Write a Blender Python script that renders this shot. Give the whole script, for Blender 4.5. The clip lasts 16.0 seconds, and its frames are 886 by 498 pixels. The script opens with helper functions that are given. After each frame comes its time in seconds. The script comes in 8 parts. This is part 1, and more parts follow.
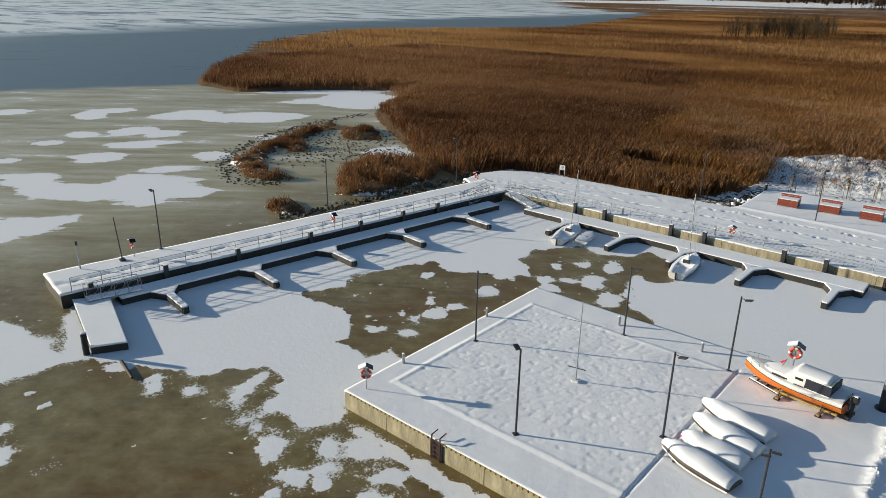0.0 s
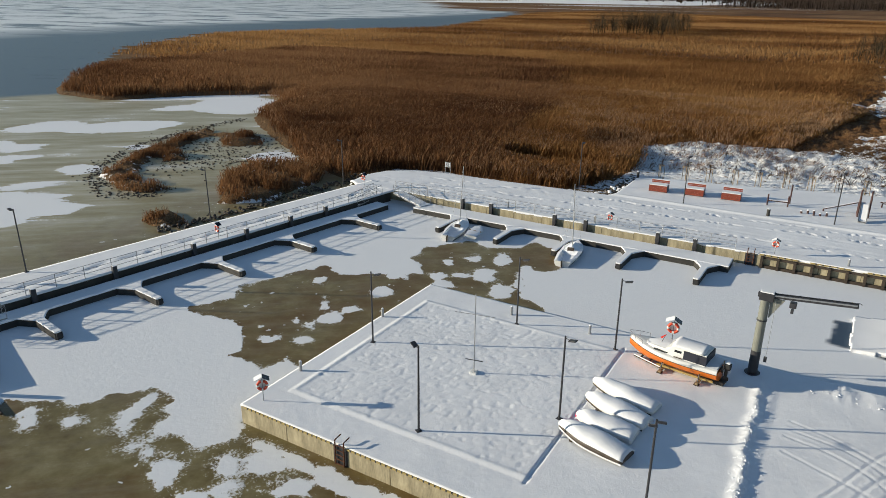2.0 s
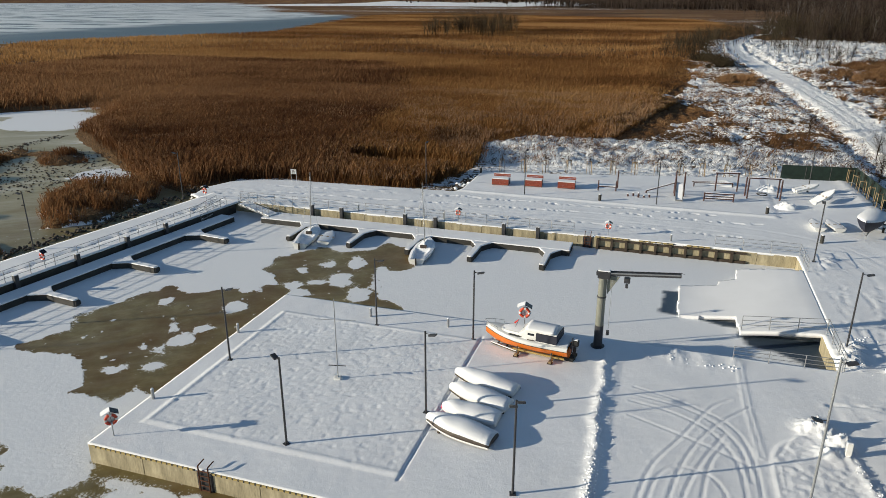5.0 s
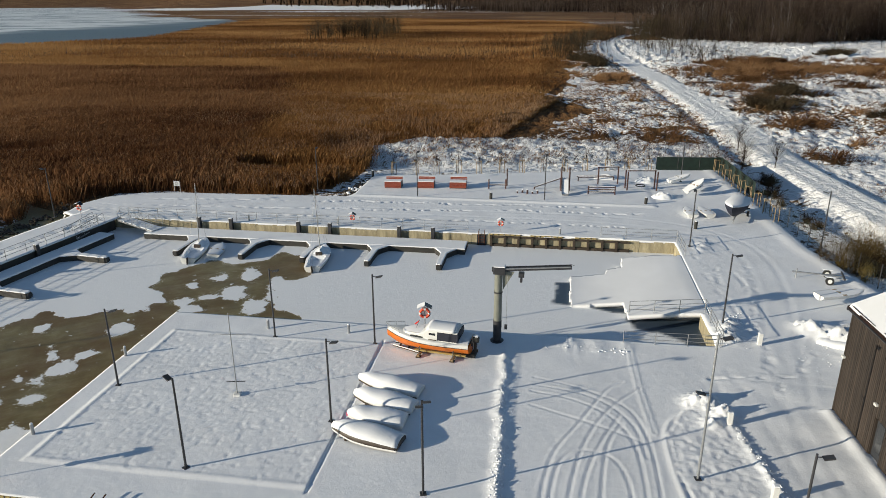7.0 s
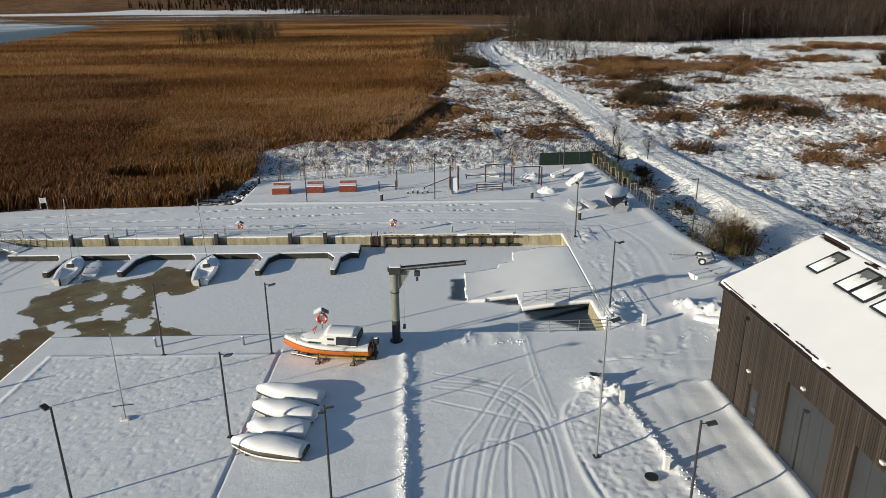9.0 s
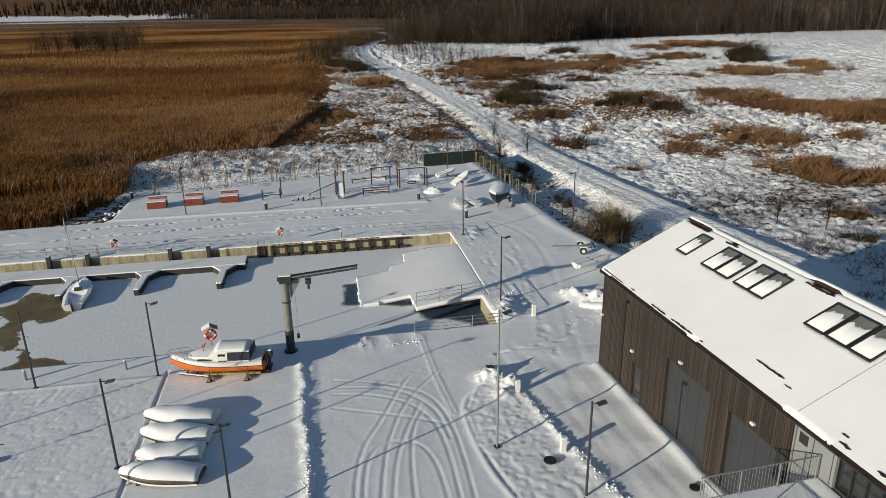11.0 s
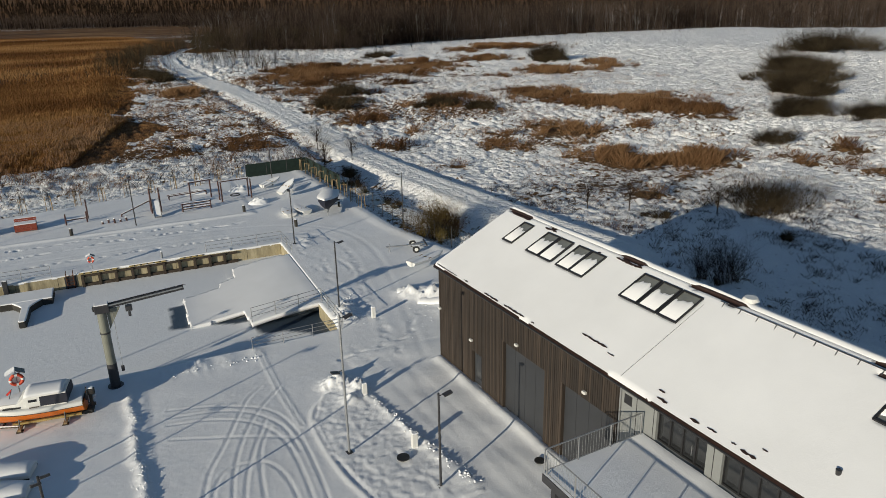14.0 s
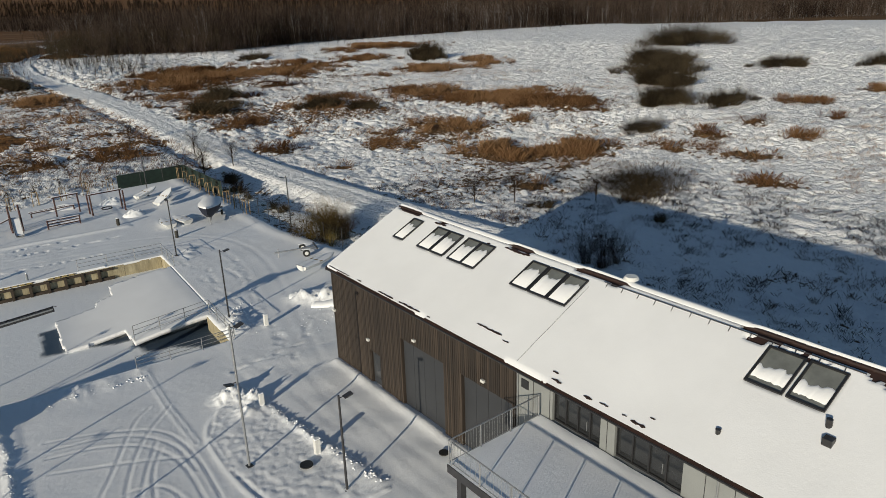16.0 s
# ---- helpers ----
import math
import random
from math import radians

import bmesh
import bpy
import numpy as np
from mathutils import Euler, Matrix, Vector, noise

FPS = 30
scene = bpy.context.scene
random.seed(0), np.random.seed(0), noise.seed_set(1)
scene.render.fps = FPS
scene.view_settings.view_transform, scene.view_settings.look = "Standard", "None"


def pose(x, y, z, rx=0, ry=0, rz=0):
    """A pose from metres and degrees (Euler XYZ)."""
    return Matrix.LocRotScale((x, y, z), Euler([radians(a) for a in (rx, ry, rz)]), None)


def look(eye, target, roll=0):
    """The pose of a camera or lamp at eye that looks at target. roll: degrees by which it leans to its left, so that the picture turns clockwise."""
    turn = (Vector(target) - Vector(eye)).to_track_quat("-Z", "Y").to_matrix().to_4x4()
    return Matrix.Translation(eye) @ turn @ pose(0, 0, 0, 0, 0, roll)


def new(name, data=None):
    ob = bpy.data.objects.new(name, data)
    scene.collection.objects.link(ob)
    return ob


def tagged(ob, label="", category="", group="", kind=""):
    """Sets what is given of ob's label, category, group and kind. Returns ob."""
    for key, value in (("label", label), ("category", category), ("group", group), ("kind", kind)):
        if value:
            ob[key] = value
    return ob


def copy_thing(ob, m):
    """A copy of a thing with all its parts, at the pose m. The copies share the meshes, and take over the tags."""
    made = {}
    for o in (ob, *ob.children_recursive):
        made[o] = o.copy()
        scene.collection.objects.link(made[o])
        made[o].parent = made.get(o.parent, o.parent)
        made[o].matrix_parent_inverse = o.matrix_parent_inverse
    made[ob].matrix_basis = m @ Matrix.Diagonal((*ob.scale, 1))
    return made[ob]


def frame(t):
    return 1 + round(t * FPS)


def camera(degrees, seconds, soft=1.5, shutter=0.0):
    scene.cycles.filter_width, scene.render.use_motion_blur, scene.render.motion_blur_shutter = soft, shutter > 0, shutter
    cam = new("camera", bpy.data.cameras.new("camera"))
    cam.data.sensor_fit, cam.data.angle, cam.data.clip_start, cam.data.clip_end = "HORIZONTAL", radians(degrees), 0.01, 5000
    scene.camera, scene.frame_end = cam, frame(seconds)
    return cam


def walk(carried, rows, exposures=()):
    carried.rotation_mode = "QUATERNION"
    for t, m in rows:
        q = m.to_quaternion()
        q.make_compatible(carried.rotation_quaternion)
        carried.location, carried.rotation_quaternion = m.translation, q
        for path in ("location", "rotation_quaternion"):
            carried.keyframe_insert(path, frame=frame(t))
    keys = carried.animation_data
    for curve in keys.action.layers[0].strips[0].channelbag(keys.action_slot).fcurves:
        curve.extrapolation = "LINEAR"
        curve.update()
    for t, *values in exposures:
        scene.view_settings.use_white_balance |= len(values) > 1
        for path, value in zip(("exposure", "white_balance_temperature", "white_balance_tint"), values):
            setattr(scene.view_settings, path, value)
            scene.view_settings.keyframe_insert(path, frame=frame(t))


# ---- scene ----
cam = camera(65.40, 16.0, soft=0.8)
PATH = [
    (0, (2.463, -2.827, 20.048), (-58.28, 68.56, -14.81), 0.91),
    (0.5, (2.487, -2.839, 20.050), (-54.98, 71.25, -14.72), 0.77),
    (1, (2.492, -2.846, 20.047), (-51.67, 73.72, -14.65), 0.71),
    (1.5, (2.501, -2.855, 20.046), (-48.55, 75.83, -14.63), 0.64),
    (2, (2.521, -2.861, 20.019), (-45.59, 77.69, -14.59), 0.52),
    (2.5, (2.516, -2.911, 20.000), (-42.57, 79.38, -14.58), 0.44),
    (3, (2.494, -2.913, 20.008), (-39.51, 81.01, -14.53), 0.41),
    (3.5, (2.513, -2.956, 20.035), (-36.32, 82.52, -14.41), 0.37),
    (4, (2.579, -3.010, 20.050), (-33.10, 83.86, -14.30), 0.22),
    (6.5, (2.692, -3.168, 20.088), (-15.62, 89.12, -13.78), -0.12),
    (7, (2.677, -3.161, 20.080), (-11.87, 89.83, -13.70), -0.20),
    (7.5, (2.625, -3.157, 20.036), (-8.06, 90.38, -13.67), -0.28),
    (8, (2.586, -3.176, 20.015), (-4.19, 90.75, -13.62), -0.33),
    (8.5, (2.631, -3.214, 19.957), (-0.43, 90.95, -13.56), -0.38),
    (9, (2.630, -3.228, 19.909), (3.43, 91.02, -13.51), -0.44),
    (11.5, (2.572, -3.350, 19.888), (23.17, 88.73, -13.23), -0.93),
    (12, (2.560, -3.350, 19.887), (27.10, 87.77, -13.20), -0.99),
    (12.5, (2.584, -3.378, 19.850), (30.92, 86.67, -13.16), -1.05),
    (13, (2.574, -3.344, 19.809), (34.77, 85.41, -13.16), -1.16),
    (13.5, (2.571, -3.336, 19.790), (38.42, 84.01, -13.16), -1.27),
    (14, (2.553, -3.379, 19.768), (42.03, 82.40, -13.15), -1.31),
    (14.5, (2.588, -3.375, 19.716), (45.54, 80.70, -13.24), -1.51),
    (15, (2.569, -3.357, 19.687), (49.03, 78.76, -13.44), -1.58),
    (15.5, (2.585, -3.309, 19.636), (52.38, 76.77, -13.64), -1.67),
    (16, (2.570, -3.393, 19.635), (55.55, 74.59, -13.70), -1.86),
]
walk(cam, [(t, look(eye, aim, roll)) for t, eye, aim, roll in PATH],
     exposures=((0, 0.36), (4, 0.28), (7, 0.17), (9, 0.07), (12.5, -0.18), (16, -0.26)))

# ---- world, sun, exposure ----
SUN_DIR = Vector((-0.865, -0.453, 0.219)).normalized()   # towards the sun, between 12 and 13 degrees up
world = bpy.data.worlds.new("world")
scene.world = world
world.use_nodes = True
wn = world.node_tree
sky = wn.nodes.new("ShaderNodeTexSky")
sky.sky_type = 'NISHITA'
sky.sun_disc = False
sky.sun_elevation = math.asin(SUN_DIR.z)
sky.sun_rotation = math.atan2(SUN_DIR.x, SUN_DIR.y)
sky.air_density, sky.dust_density, sky.ozone_density = 1.0, 0.1, 1.9
wn.nodes["Background"].inputs[1].default_value = 0.085
wn.links.new(sky.outputs[0], wn.nodes["Background"].inputs[0])
sun_lamp = bpy.data.lights.new("sun", 'SUN')
sun_lamp.energy, sun_lamp.angle, sun_lamp.color = 5.0, radians(0.5), (1.0, 0.905, 0.72)
sun = new("sun", sun_lamp)
sun.matrix_world = look(SUN_DIR * 50, (0, 0, 0))
scene.view_settings.exposure = 0.0


# ---- materials ----
def nodes_of(name):
    m = bpy.data.materials.new(name)
    m.use_nodes = True
    nt = m.node_tree
    return m, nt, nt.nodes["Principled BSDF"]


def node(nt, kind, **inputs):
    n = nt.nodes.new(kind)
    for k, v in inputs.items():
        n.inputs[k.replace("_", " ")].default_value = v
    return n


def noise_node(nt, vec, scale, detail=4.0, rough=0.55):
    n = node(nt, "ShaderNodeTexNoise", Scale=scale, Detail=detail, Roughness=rough)
    nt.links.new(vec, n.inputs["Vector"])
    return n.outputs["Fac"]


def ramp(nt, fac, stops):
    r = nt.nodes.new("ShaderNodeValToRGB")
    els = r.color_ramp.elements
    while len(els) < len(stops):
        els.new(0.5)
    for e, (p, c) in zip(els, stops):
        e.position, e.color = p, (*c, 1) if len(c) == 3 else c
    nt.links.new(fac, r.inputs[0])
    return r.outputs[0]


def mathn(nt, op, a, b=None, c=None):
    n = nt.nodes.new("ShaderNodeMath")
    n.operation = op
    for i, v in enumerate((a, b, c)):
        if v is None:
            continue
        if isinstance(v, (int, float)):
            n.inputs[i].default_value = v
        else:
            nt.links.new(v, n.inputs[i])
    return n.outputs[0]


def mixc(nt, fac, a, b):
    n = nt.nodes.new("ShaderNodeMix")
    n.data_type = 'RGBA'
    for i, v in ((0, fac), (6, a), (7, b)):
        if isinstance(v, (int, float)):
            n.inputs[i].default_value = v
        elif isinstance(v, tuple):
            n.inputs[i].default_value = (*v, 1)
        else:
            nt.links.new(v, n.inputs[i])
    return n.outputs[2]


def bump(nt, bsdf, height, strength=0.4, dist=0.05):
    n = node(nt, "ShaderNodeBump", Strength=strength, Distance=dist)
    nt.links.new(height, n.inputs["Height"])
    nt.links.new(n.outputs[0], bsdf.inputs["Normal"])


def coords(nt, kind="Object", stretch=None):
    tc = nt.nodes.new("ShaderNodeTexCoord").outputs[kind]
    if stretch:
        mp = nt.nodes.new("ShaderNodeMapping")
        mp.inputs["Scale"].default_value = stretch
        nt.links.new(tc, mp.inputs["Vector"])
        return mp.outputs[0]
    return tc


def smooth(nt, v, a, b):
    n = nt.nodes.new("ShaderNodeMapRange")
    n.interpolation_type = 'SMOOTHSTEP'
    n.inputs["From Min"].default_value, n.inputs["From Max"].default_value = a, b
    nt.links.new(v, n.inputs["Value"])
    return n.outputs[0]


def plain(name, col, rough=0.6, metal=0.0, var=0.25, scale=2.5, fine=30.0, relief=0.0, stretch=None, other=None, bias=0.5):
    """A worn surface: two colours mottled at two scales, with fine relief."""
    m, nt, b = nodes_of(name)
    v = coords(nt, "Object", stretch)
    f1, f2 = noise_node(nt, v, scale), noise_node(nt, v, fine, 3)
    f = mathn(nt, 'ADD', mathn(nt, 'MULTIPLY', f1, 0.65), mathn(nt, 'MULTIPLY', f2, 0.35))
    c2 = other or tuple(min(1, c * (1 + var)) for c in col)
    c1 = tuple(c * (1 - var) for c in col) if other is None else col
    nt.links.new(ramp(nt, f, [(bias - 0.18, c1), (bias + 0.18, c2)]), b.inputs["Base Color"])
    b.inputs["Metallic"].default_value = metal
    nt.links.new(mathn(nt, 'ADD', mathn(nt, 'MULTIPLY', f2, 0.2), rough - 0.1), b.inputs["Roughness"])
    if relief:
        bump(nt, b, f2, relief, 0.02)
    return m


def snow_material(name, grain=0.5, tone=(0.845, 0.86, 0.885)):
    m, nt, b = nodes_of(name)
    v = coords(nt)
    big, mid, fine = noise_node(nt, v, 0.25), noise_node(nt, v, 4.5, 6, 0.68), noise_node(nt, v, 22, 4)
    nt.links.new(ramp(nt, big, [(0.3, tuple(c * 0.95 for c in tone)), (0.7, tuple(min(1, c * 1.04) for c in tone))]), b.inputs["Base Color"])
    b.inputs["Roughness"].default_value = 0.75
    b.inputs["Specular IOR Level"].default_value = 0.25
    h = mathn(nt, 'ADD', mathn(nt, 'MULTIPLY', mid, 0.7), mathn(nt, 'MULTIPLY', fine, 0.3))
    bump(nt, b, h, grain, 0.05)
    return m


SNOW = snow_material("snow", 0.42)
SNOW_SOFT = snow_material("soft_snow", 0.2, (0.82, 0.83, 0.85))


def ground_material():
    """Marsh and field: snow broken by dry grass, by the mesh's own share of grass."""
    m, nt, b = nodes_of("field_ground")
    v = coords(nt)
    at = nt.nodes.new("ShaderNodeAttribute")
    at.attribute_name = "grass"
    share = at.outputs["Fac"]
    n1, n2, n3 = noise_node(nt, v, 0.16, 5), noise_node(nt, v, 1.5, 7, 0.72), noise_node(nt, v, 6, 4)
    n4 = noise_node(nt, v, 0.42, 5, 0.7)
    warp = nt.nodes.new("ShaderNodeVectorMath")
    warp.operation = 'MULTIPLY_ADD'
    wob = node(nt, "ShaderNodeTexNoise", Scale=1.1, Detail=5.0)
    nt.links.new(v, wob.inputs["Vector"])
    nt.links.new(wob.outputs["Color"], warp.inputs[0])
    warp.inputs[1].default_value = (1.1, 1.1, 0.0)
    nt.links.new(v, warp.inputs[2])
    cell = node(nt, "ShaderNodeTexVoronoi", Scale=1.5)
    nt.links.new(warp.outputs[0], cell.inputs["Vector"])
    gap = cell.outputs["Distance"]
    f = mathn(nt, 'ADD', mathn(nt, 'MULTIPLY', n1, 0.1), mathn(nt, 'MULTIPLY', n2, 0.7))
    f = mathn(nt, 'ADD', f, mathn(nt, 'MULTIPLY', n4, 0.2))
    f = mathn(nt, 'ADD', f, mathn(nt, 'MULTIPLY', mathn(nt, 'SUBTRACT', share, 0.5), 1.0))
    f = mathn(nt, 'ADD', f, mathn(nt, 'MULTIPLY', mathn(nt, 'SUBTRACT', gap, 0.45), 0.22))
    k = smooth(nt, f, 0.46, 0.54)
    dry = ramp(nt, n3, [(0.3, (0.045, 0.026, 0.013)), (0.52, (0.13, 0.075, 0.034)), (0.75, (0.25, 0.15, 0.07))])
    straw = nt.nodes.new("ShaderNodeAttribute")
    straw.attribute_name = "straw"
    wide = noise_node(nt, coords(nt, "Object", (0.010, 0.022, 1)), 1.0, 8, 0.66)
    dry = mixc(nt, straw.outputs["Fac"], dry, ramp(nt, wide, [(0.32, (0.065, 0.030, 0.012)), (0.5, (0.15, 0.072, 0.027)), (0.68, (0.30, 0.175, 0.075))]))
    white = ramp(nt, n1, [(0.3, (0.88, 0.88, 0.89)), (0.7, (0.93, 0.93, 0.93))])
    nt.links.new(mixc(nt, k, white, dry), b.inputs["Base Color"])
    b.inputs["Roughness"].default_value = 0.85
    b.inputs["Specular IOR Level"].default_value = 0.15
    h = mathn(nt, 'ADD', mathn(nt, 'ADD', n2, mathn(nt, 'MULTIPLY', n4, 0.9)), mathn(nt, 'MULTIPLY', n3, 0.25))
    bump(nt, b, mathn(nt, 'SUBTRACT', h, mathn(nt, 'MULTIPLY', mathn(nt, 'MULTIPLY', gap, gap), 0.9)), 1.0, 0.22)
    return m


def ice_material():
    """Lake and basin: olive ice under patches of snow, open dark water further out, drifting floes beyond."""
    m, nt, b = nodes_of("lake_ice")
    v = coords(nt)

    def share(name):
        at = nt.nodes.new("ShaderNodeAttribute")
        at.attribute_name = name
        return at.outputs["Fac"]
    # streaks are turned to run level across the camera's opening view
    turn = nt.nodes.new("ShaderNodeMapping")
    turn.vector_type = 'TEXTURE'
    turn.inputs["Rotation"].default_value = (0, 0, radians(40))
    turn.inputs["Scale"].default_value = (4.2, 1.0, 1.0)
    nt.links.new(v, turn.inputs["Vector"])
    streak = noise_node(nt, turn.outputs[0], 0.30, 9, 0.66)
    veil = noise_node(nt, turn.outputs[0], 0.9, 6, 0.7)
    n_big, n_mid, n_fine = noise_node(nt, v, 0.11, 8, 0.66), noise_node(nt, v, 0.75, 9, 0.66), noise_node(nt, v, 7, 5, 0.7)
    pale = share("pale")
    edge = mathn(nt, 'MULTIPLY', mathn(nt, 'SUBTRACT', n_mid, 0.5), 2.0)
    streak_shift = mathn(nt, 'MULTIPLY', mathn(nt, 'SUBTRACT', streak, 0.5), 8.5)
    f = mathn(nt, 'ADD', share("cover"), edge)
    f = mathn(nt, 'ADD', f, mathn(nt, 'MULTIPLY', streak_shift, pale))
    k = smooth(nt, f, -0.03, 0.05)
    # a thin dusting beside the snow, broken into grains
    dust = mathn(nt, 'ADD', mathn(nt, 'MULTIPLY', f, 0.30), mathn(nt, 'ADD', n_fine, mathn(nt, 'MULTIPLY', mathn(nt, 'SUBTRACT', n_big, 0.5), 1.0)))
    k = mathn(nt, 'MAXIMUM', k, mathn(nt, 'MULTIPLY', smooth(nt, dust, 0.50, 0.60), mathn(nt, 'MULTIPLY', smooth(nt, f, -0.9, -0.05), 0.85)))
    # crumbs of snow and broken ice, two sizes
    warp = nt.nodes.new("ShaderNodeVectorMath")
    warp.operation = 'MULTIPLY_ADD'
    wob = node(nt, "ShaderNodeTexNoise", Scale=2.6, Detail=4.0)
    nt.links.new(v, wob.inputs["Vector"])
    nt.links.new(wob.outputs["Color"], warp.inputs[0])
    warp.inputs[1].default_value = (0.7, 0.7, 0.0)
    nt.links.new(v, warp.inputs[2])
    for scale, big in ((0.62, 0.21), (1.7, 0.22)):
        vor = node(nt, "ShaderNodeTexVoronoi", Scale=scale)
        nt.links.new(warp.outputs[0], vor.inputs["Vector"])
        sep = nt.nodes.new("ShaderNodeSeparateColor")
        nt.links.new(vor.outputs["Color"], sep.inputs[0])
        size = mathn(nt, 'MULTIPLY', mathn(nt, 'SUBTRACT', mathn(nt, 'MULTIPLY', sep.outputs[0], sep.outputs[1]), 0.22), big * 1.6)
        crumb = smooth(nt, mathn(nt, 'SUBTRACT', size, vor.outputs["Distance"]), -0.02, 0.02)
        k = mathn(nt, 'MAXIMUM', k, mathn(nt, 'MULTIPLY', crumb, mathn(nt, 'MULTIPLY', share("crumbs"), 0.9)))
    olive = ramp(nt, n_mid, [(0.3, (0.12, 0.088, 0.033)), (0.5, (0.185, 0.15, 0.063)), (0.75, (0.27, 0.235, 0.125))])
    olive = mixc(nt, mathn(nt, 'MULTIPLY', smooth(nt, n_big, 0.56, 0.36), 0.75), olive, (0.125, 0.062, 0.013))
    olive = mixc(nt, mathn(nt, 'MULTIPLY', smooth(nt, veil, 0.42, 0.72), mathn(nt, 'ADD', mathn(nt, 'MULTIPLY', pale, 0.5), 0.14)), olive, (0.44, 0.43, 0.36))
    far_ice = ramp(nt, streak, [(0.34, (0.30, 0.25, 0.12)), (0.5, (0.45, 0.405, 0.265)), (0.64, (0.62, 0.59, 0.49))])
    olive = mixc(nt, mathn(nt, 'MULTIPLY', pale, 0.8), olive, far_ice)
    base = mixc(nt, k, olive, (0.82, 0.84, 0.865))
    # drifting floes far out
    vs = coords(nt, "Object", (0.012, 0.03, 1))
    fl = noise_node(nt, vs, 1.0, 9, 0.7)
    floes = mathn(nt, 'MULTIPLY', smooth(nt, fl, 0.40, 0.52), share("floes"))
    water = share("water")
    # The sky's blue reflection is mixed into the open water's base colour.
    deep = mixc(nt, floes, (0.05, 0.075, 0.11), (0.80, 0.80, 0.80))
    nt.links.new(mixc(nt, water, base, deep), b.inputs["Base Color"])
    rough_ice = mathn(nt, 'ADD', mathn(nt, 'MULTIPLY', k, 0.4), 0.38)
    rw = nt.nodes.new("ShaderNodeMix")
    nt.links.new(water, rw.inputs[0])
    nt.links.new(rough_ice, rw.inputs[2])
    rw.inputs[3].default_value = 0.35
    nt.links.new(rw.outputs[0], b.inputs["Roughness"])
    b.inputs["Specular IOR Level"].default_value = 0.25
    grain = noise_node(nt, v, 3.2, 7, 0.7)
    h = mathn(nt, 'ADD', mathn(nt, 'MULTIPLY', k, 0.6), mathn(nt, 'MULTIPLY', n_fine, 0.15))
    h = mathn(nt, 'ADD', h, mathn(nt, 'MULTIPLY', mathn(nt, 'MULTIPLY', grain, k), 0.5))
    h = mathn(nt, 'ADD', h, mathn(nt, 'MULTIPLY', mathn(nt, 'MULTIPLY', fl, water), 0.5))
    bump(nt, b, h, 0.6, 0.08)
    return m


GROUND = ground_material()
ICE = ice_material()
CONCRETE = plain("stained_concrete", (0.17, 0.145, 0.09), 0.85, 0, 0.35, 0.9, 7, 0.4, (2.4, 2.4, 0.5), other=(0.47, 0.41, 0.275))
# Near-black: shade on the pier and under the slipway is in this colour.
CONCRETE_DARK = plain("near_black_concrete", (0.032, 0.03, 0.026), 0.7, 0, 0.4, 1, 12, 0.3)
STEEL = plain("galvanised_steel", (0.36, 0.37, 0.38), 0.45, 0.7, 0.15, 3, 40)
DARK_STEEL = plain("dark_painted_steel", (0.045, 0.045, 0.05), 0.45, 0.2, 0.3, 3, 40)
RUST = plain("rusty_steel", (0.10, 0.035, 0.015), 0.8, 0.2, 0.5, 4, 30, 0.3)
RUBBER = plain("black_rubber", (0.02, 0.02, 0.02), 0.7, 0, 0.3, 4, 30)
DARK_WOOD = plain("wet_dark_timber", (0.045, 0.032, 0.022), 0.75, 0, 0.5, 2, 25, 0.3, (1, 1, 6))


def cladding():
    """Weathered boards: each board its own brown, streaked along its length."""
    m, nt, b = nodes_of("weathered_brown_cladding")
    info = nt.nodes.new("ShaderNodeObjectInfo").outputs["Random"]
    v = coords(nt, "Object", (9, 9, 0.35))
    n1, n2 = noise_node(nt, v, 1.0, 5), noise_node(nt, v, 7, 4)
    f = mathn(nt, 'ADD', mathn(nt, 'MULTIPLY', info, 0.32), mathn(nt, 'MULTIPLY', n1, 0.62))
    f = mathn(nt, 'ADD', f, mathn(nt, 'MULTIPLY', n2, 0.15))
    nt.links.new(ramp(nt, f, [(0.25, (0.013, 0.0095, 0.0075)), (0.6, (0.033, 0.0235, 0.0175)), (0.95, (0.082, 0.060, 0.045))]), b.inputs["Base Color"])
    b.inputs["Roughness"].default_value = 0.8
    bump(nt, b, n2, 0.4, 0.02)
    return m


CLAD = cladding()
DOOR_GREY = plain("anthracite_door_panel", (0.034, 0.036, 0.041), 0.5, 0, 0.12, 1, 20)
PANEL_GREY = plain("grey_cement_board", (0.22, 0.23, 0.23), 0.7, 0, 0.12, 0.7, 25, 0.1)
TILE = plain("red_brown_roof_tile", (0.027, 0.012, 0.009), 0.7, 0, 0.5, 3, 20, 0.2)
FRAME = plain("black_window_frame", (0.022, 0.022, 0.024), 0.4, 0, 0.2, 4, 30)
WHITE = plain("white_gelcoat", (0.72, 0.72, 0.70), 0.35, 0, 0.08, 2, 20)
ORANGE = plain("orange_hull_paint", (0.62, 0.15, 0.012), 0.35, 0, 0.15, 2, 20)
NAVY = plain("dark_blue_cover", (0.012, 0.014, 0.028), 0.55, 0, 0.3, 3, 30)
RED = plain("red_plastic", (0.55, 0.03, 0.02), 0.5, 0, 0.2, 4, 30)
BUOY = plain("orange_red_foam", (0.60, 0.07, 0.03), 0.6, 0, 0.2, 4, 30)
MAGENTA = plain("pink_plastic", (0.6, 0.03, 0.12), 0.5, 0, 0.2, 4, 30)
BROWN_HULL = plain("brown_hull", (0.06, 0.045, 0.035), 0.6, 0, 0.4, 3, 30)
BENCH_RED = plain("red_brown_stained_wood", (0.23, 0.045, 0.022), 0.6, 0, 0.3, 3, 25, 0.2, (1, 4, 4))
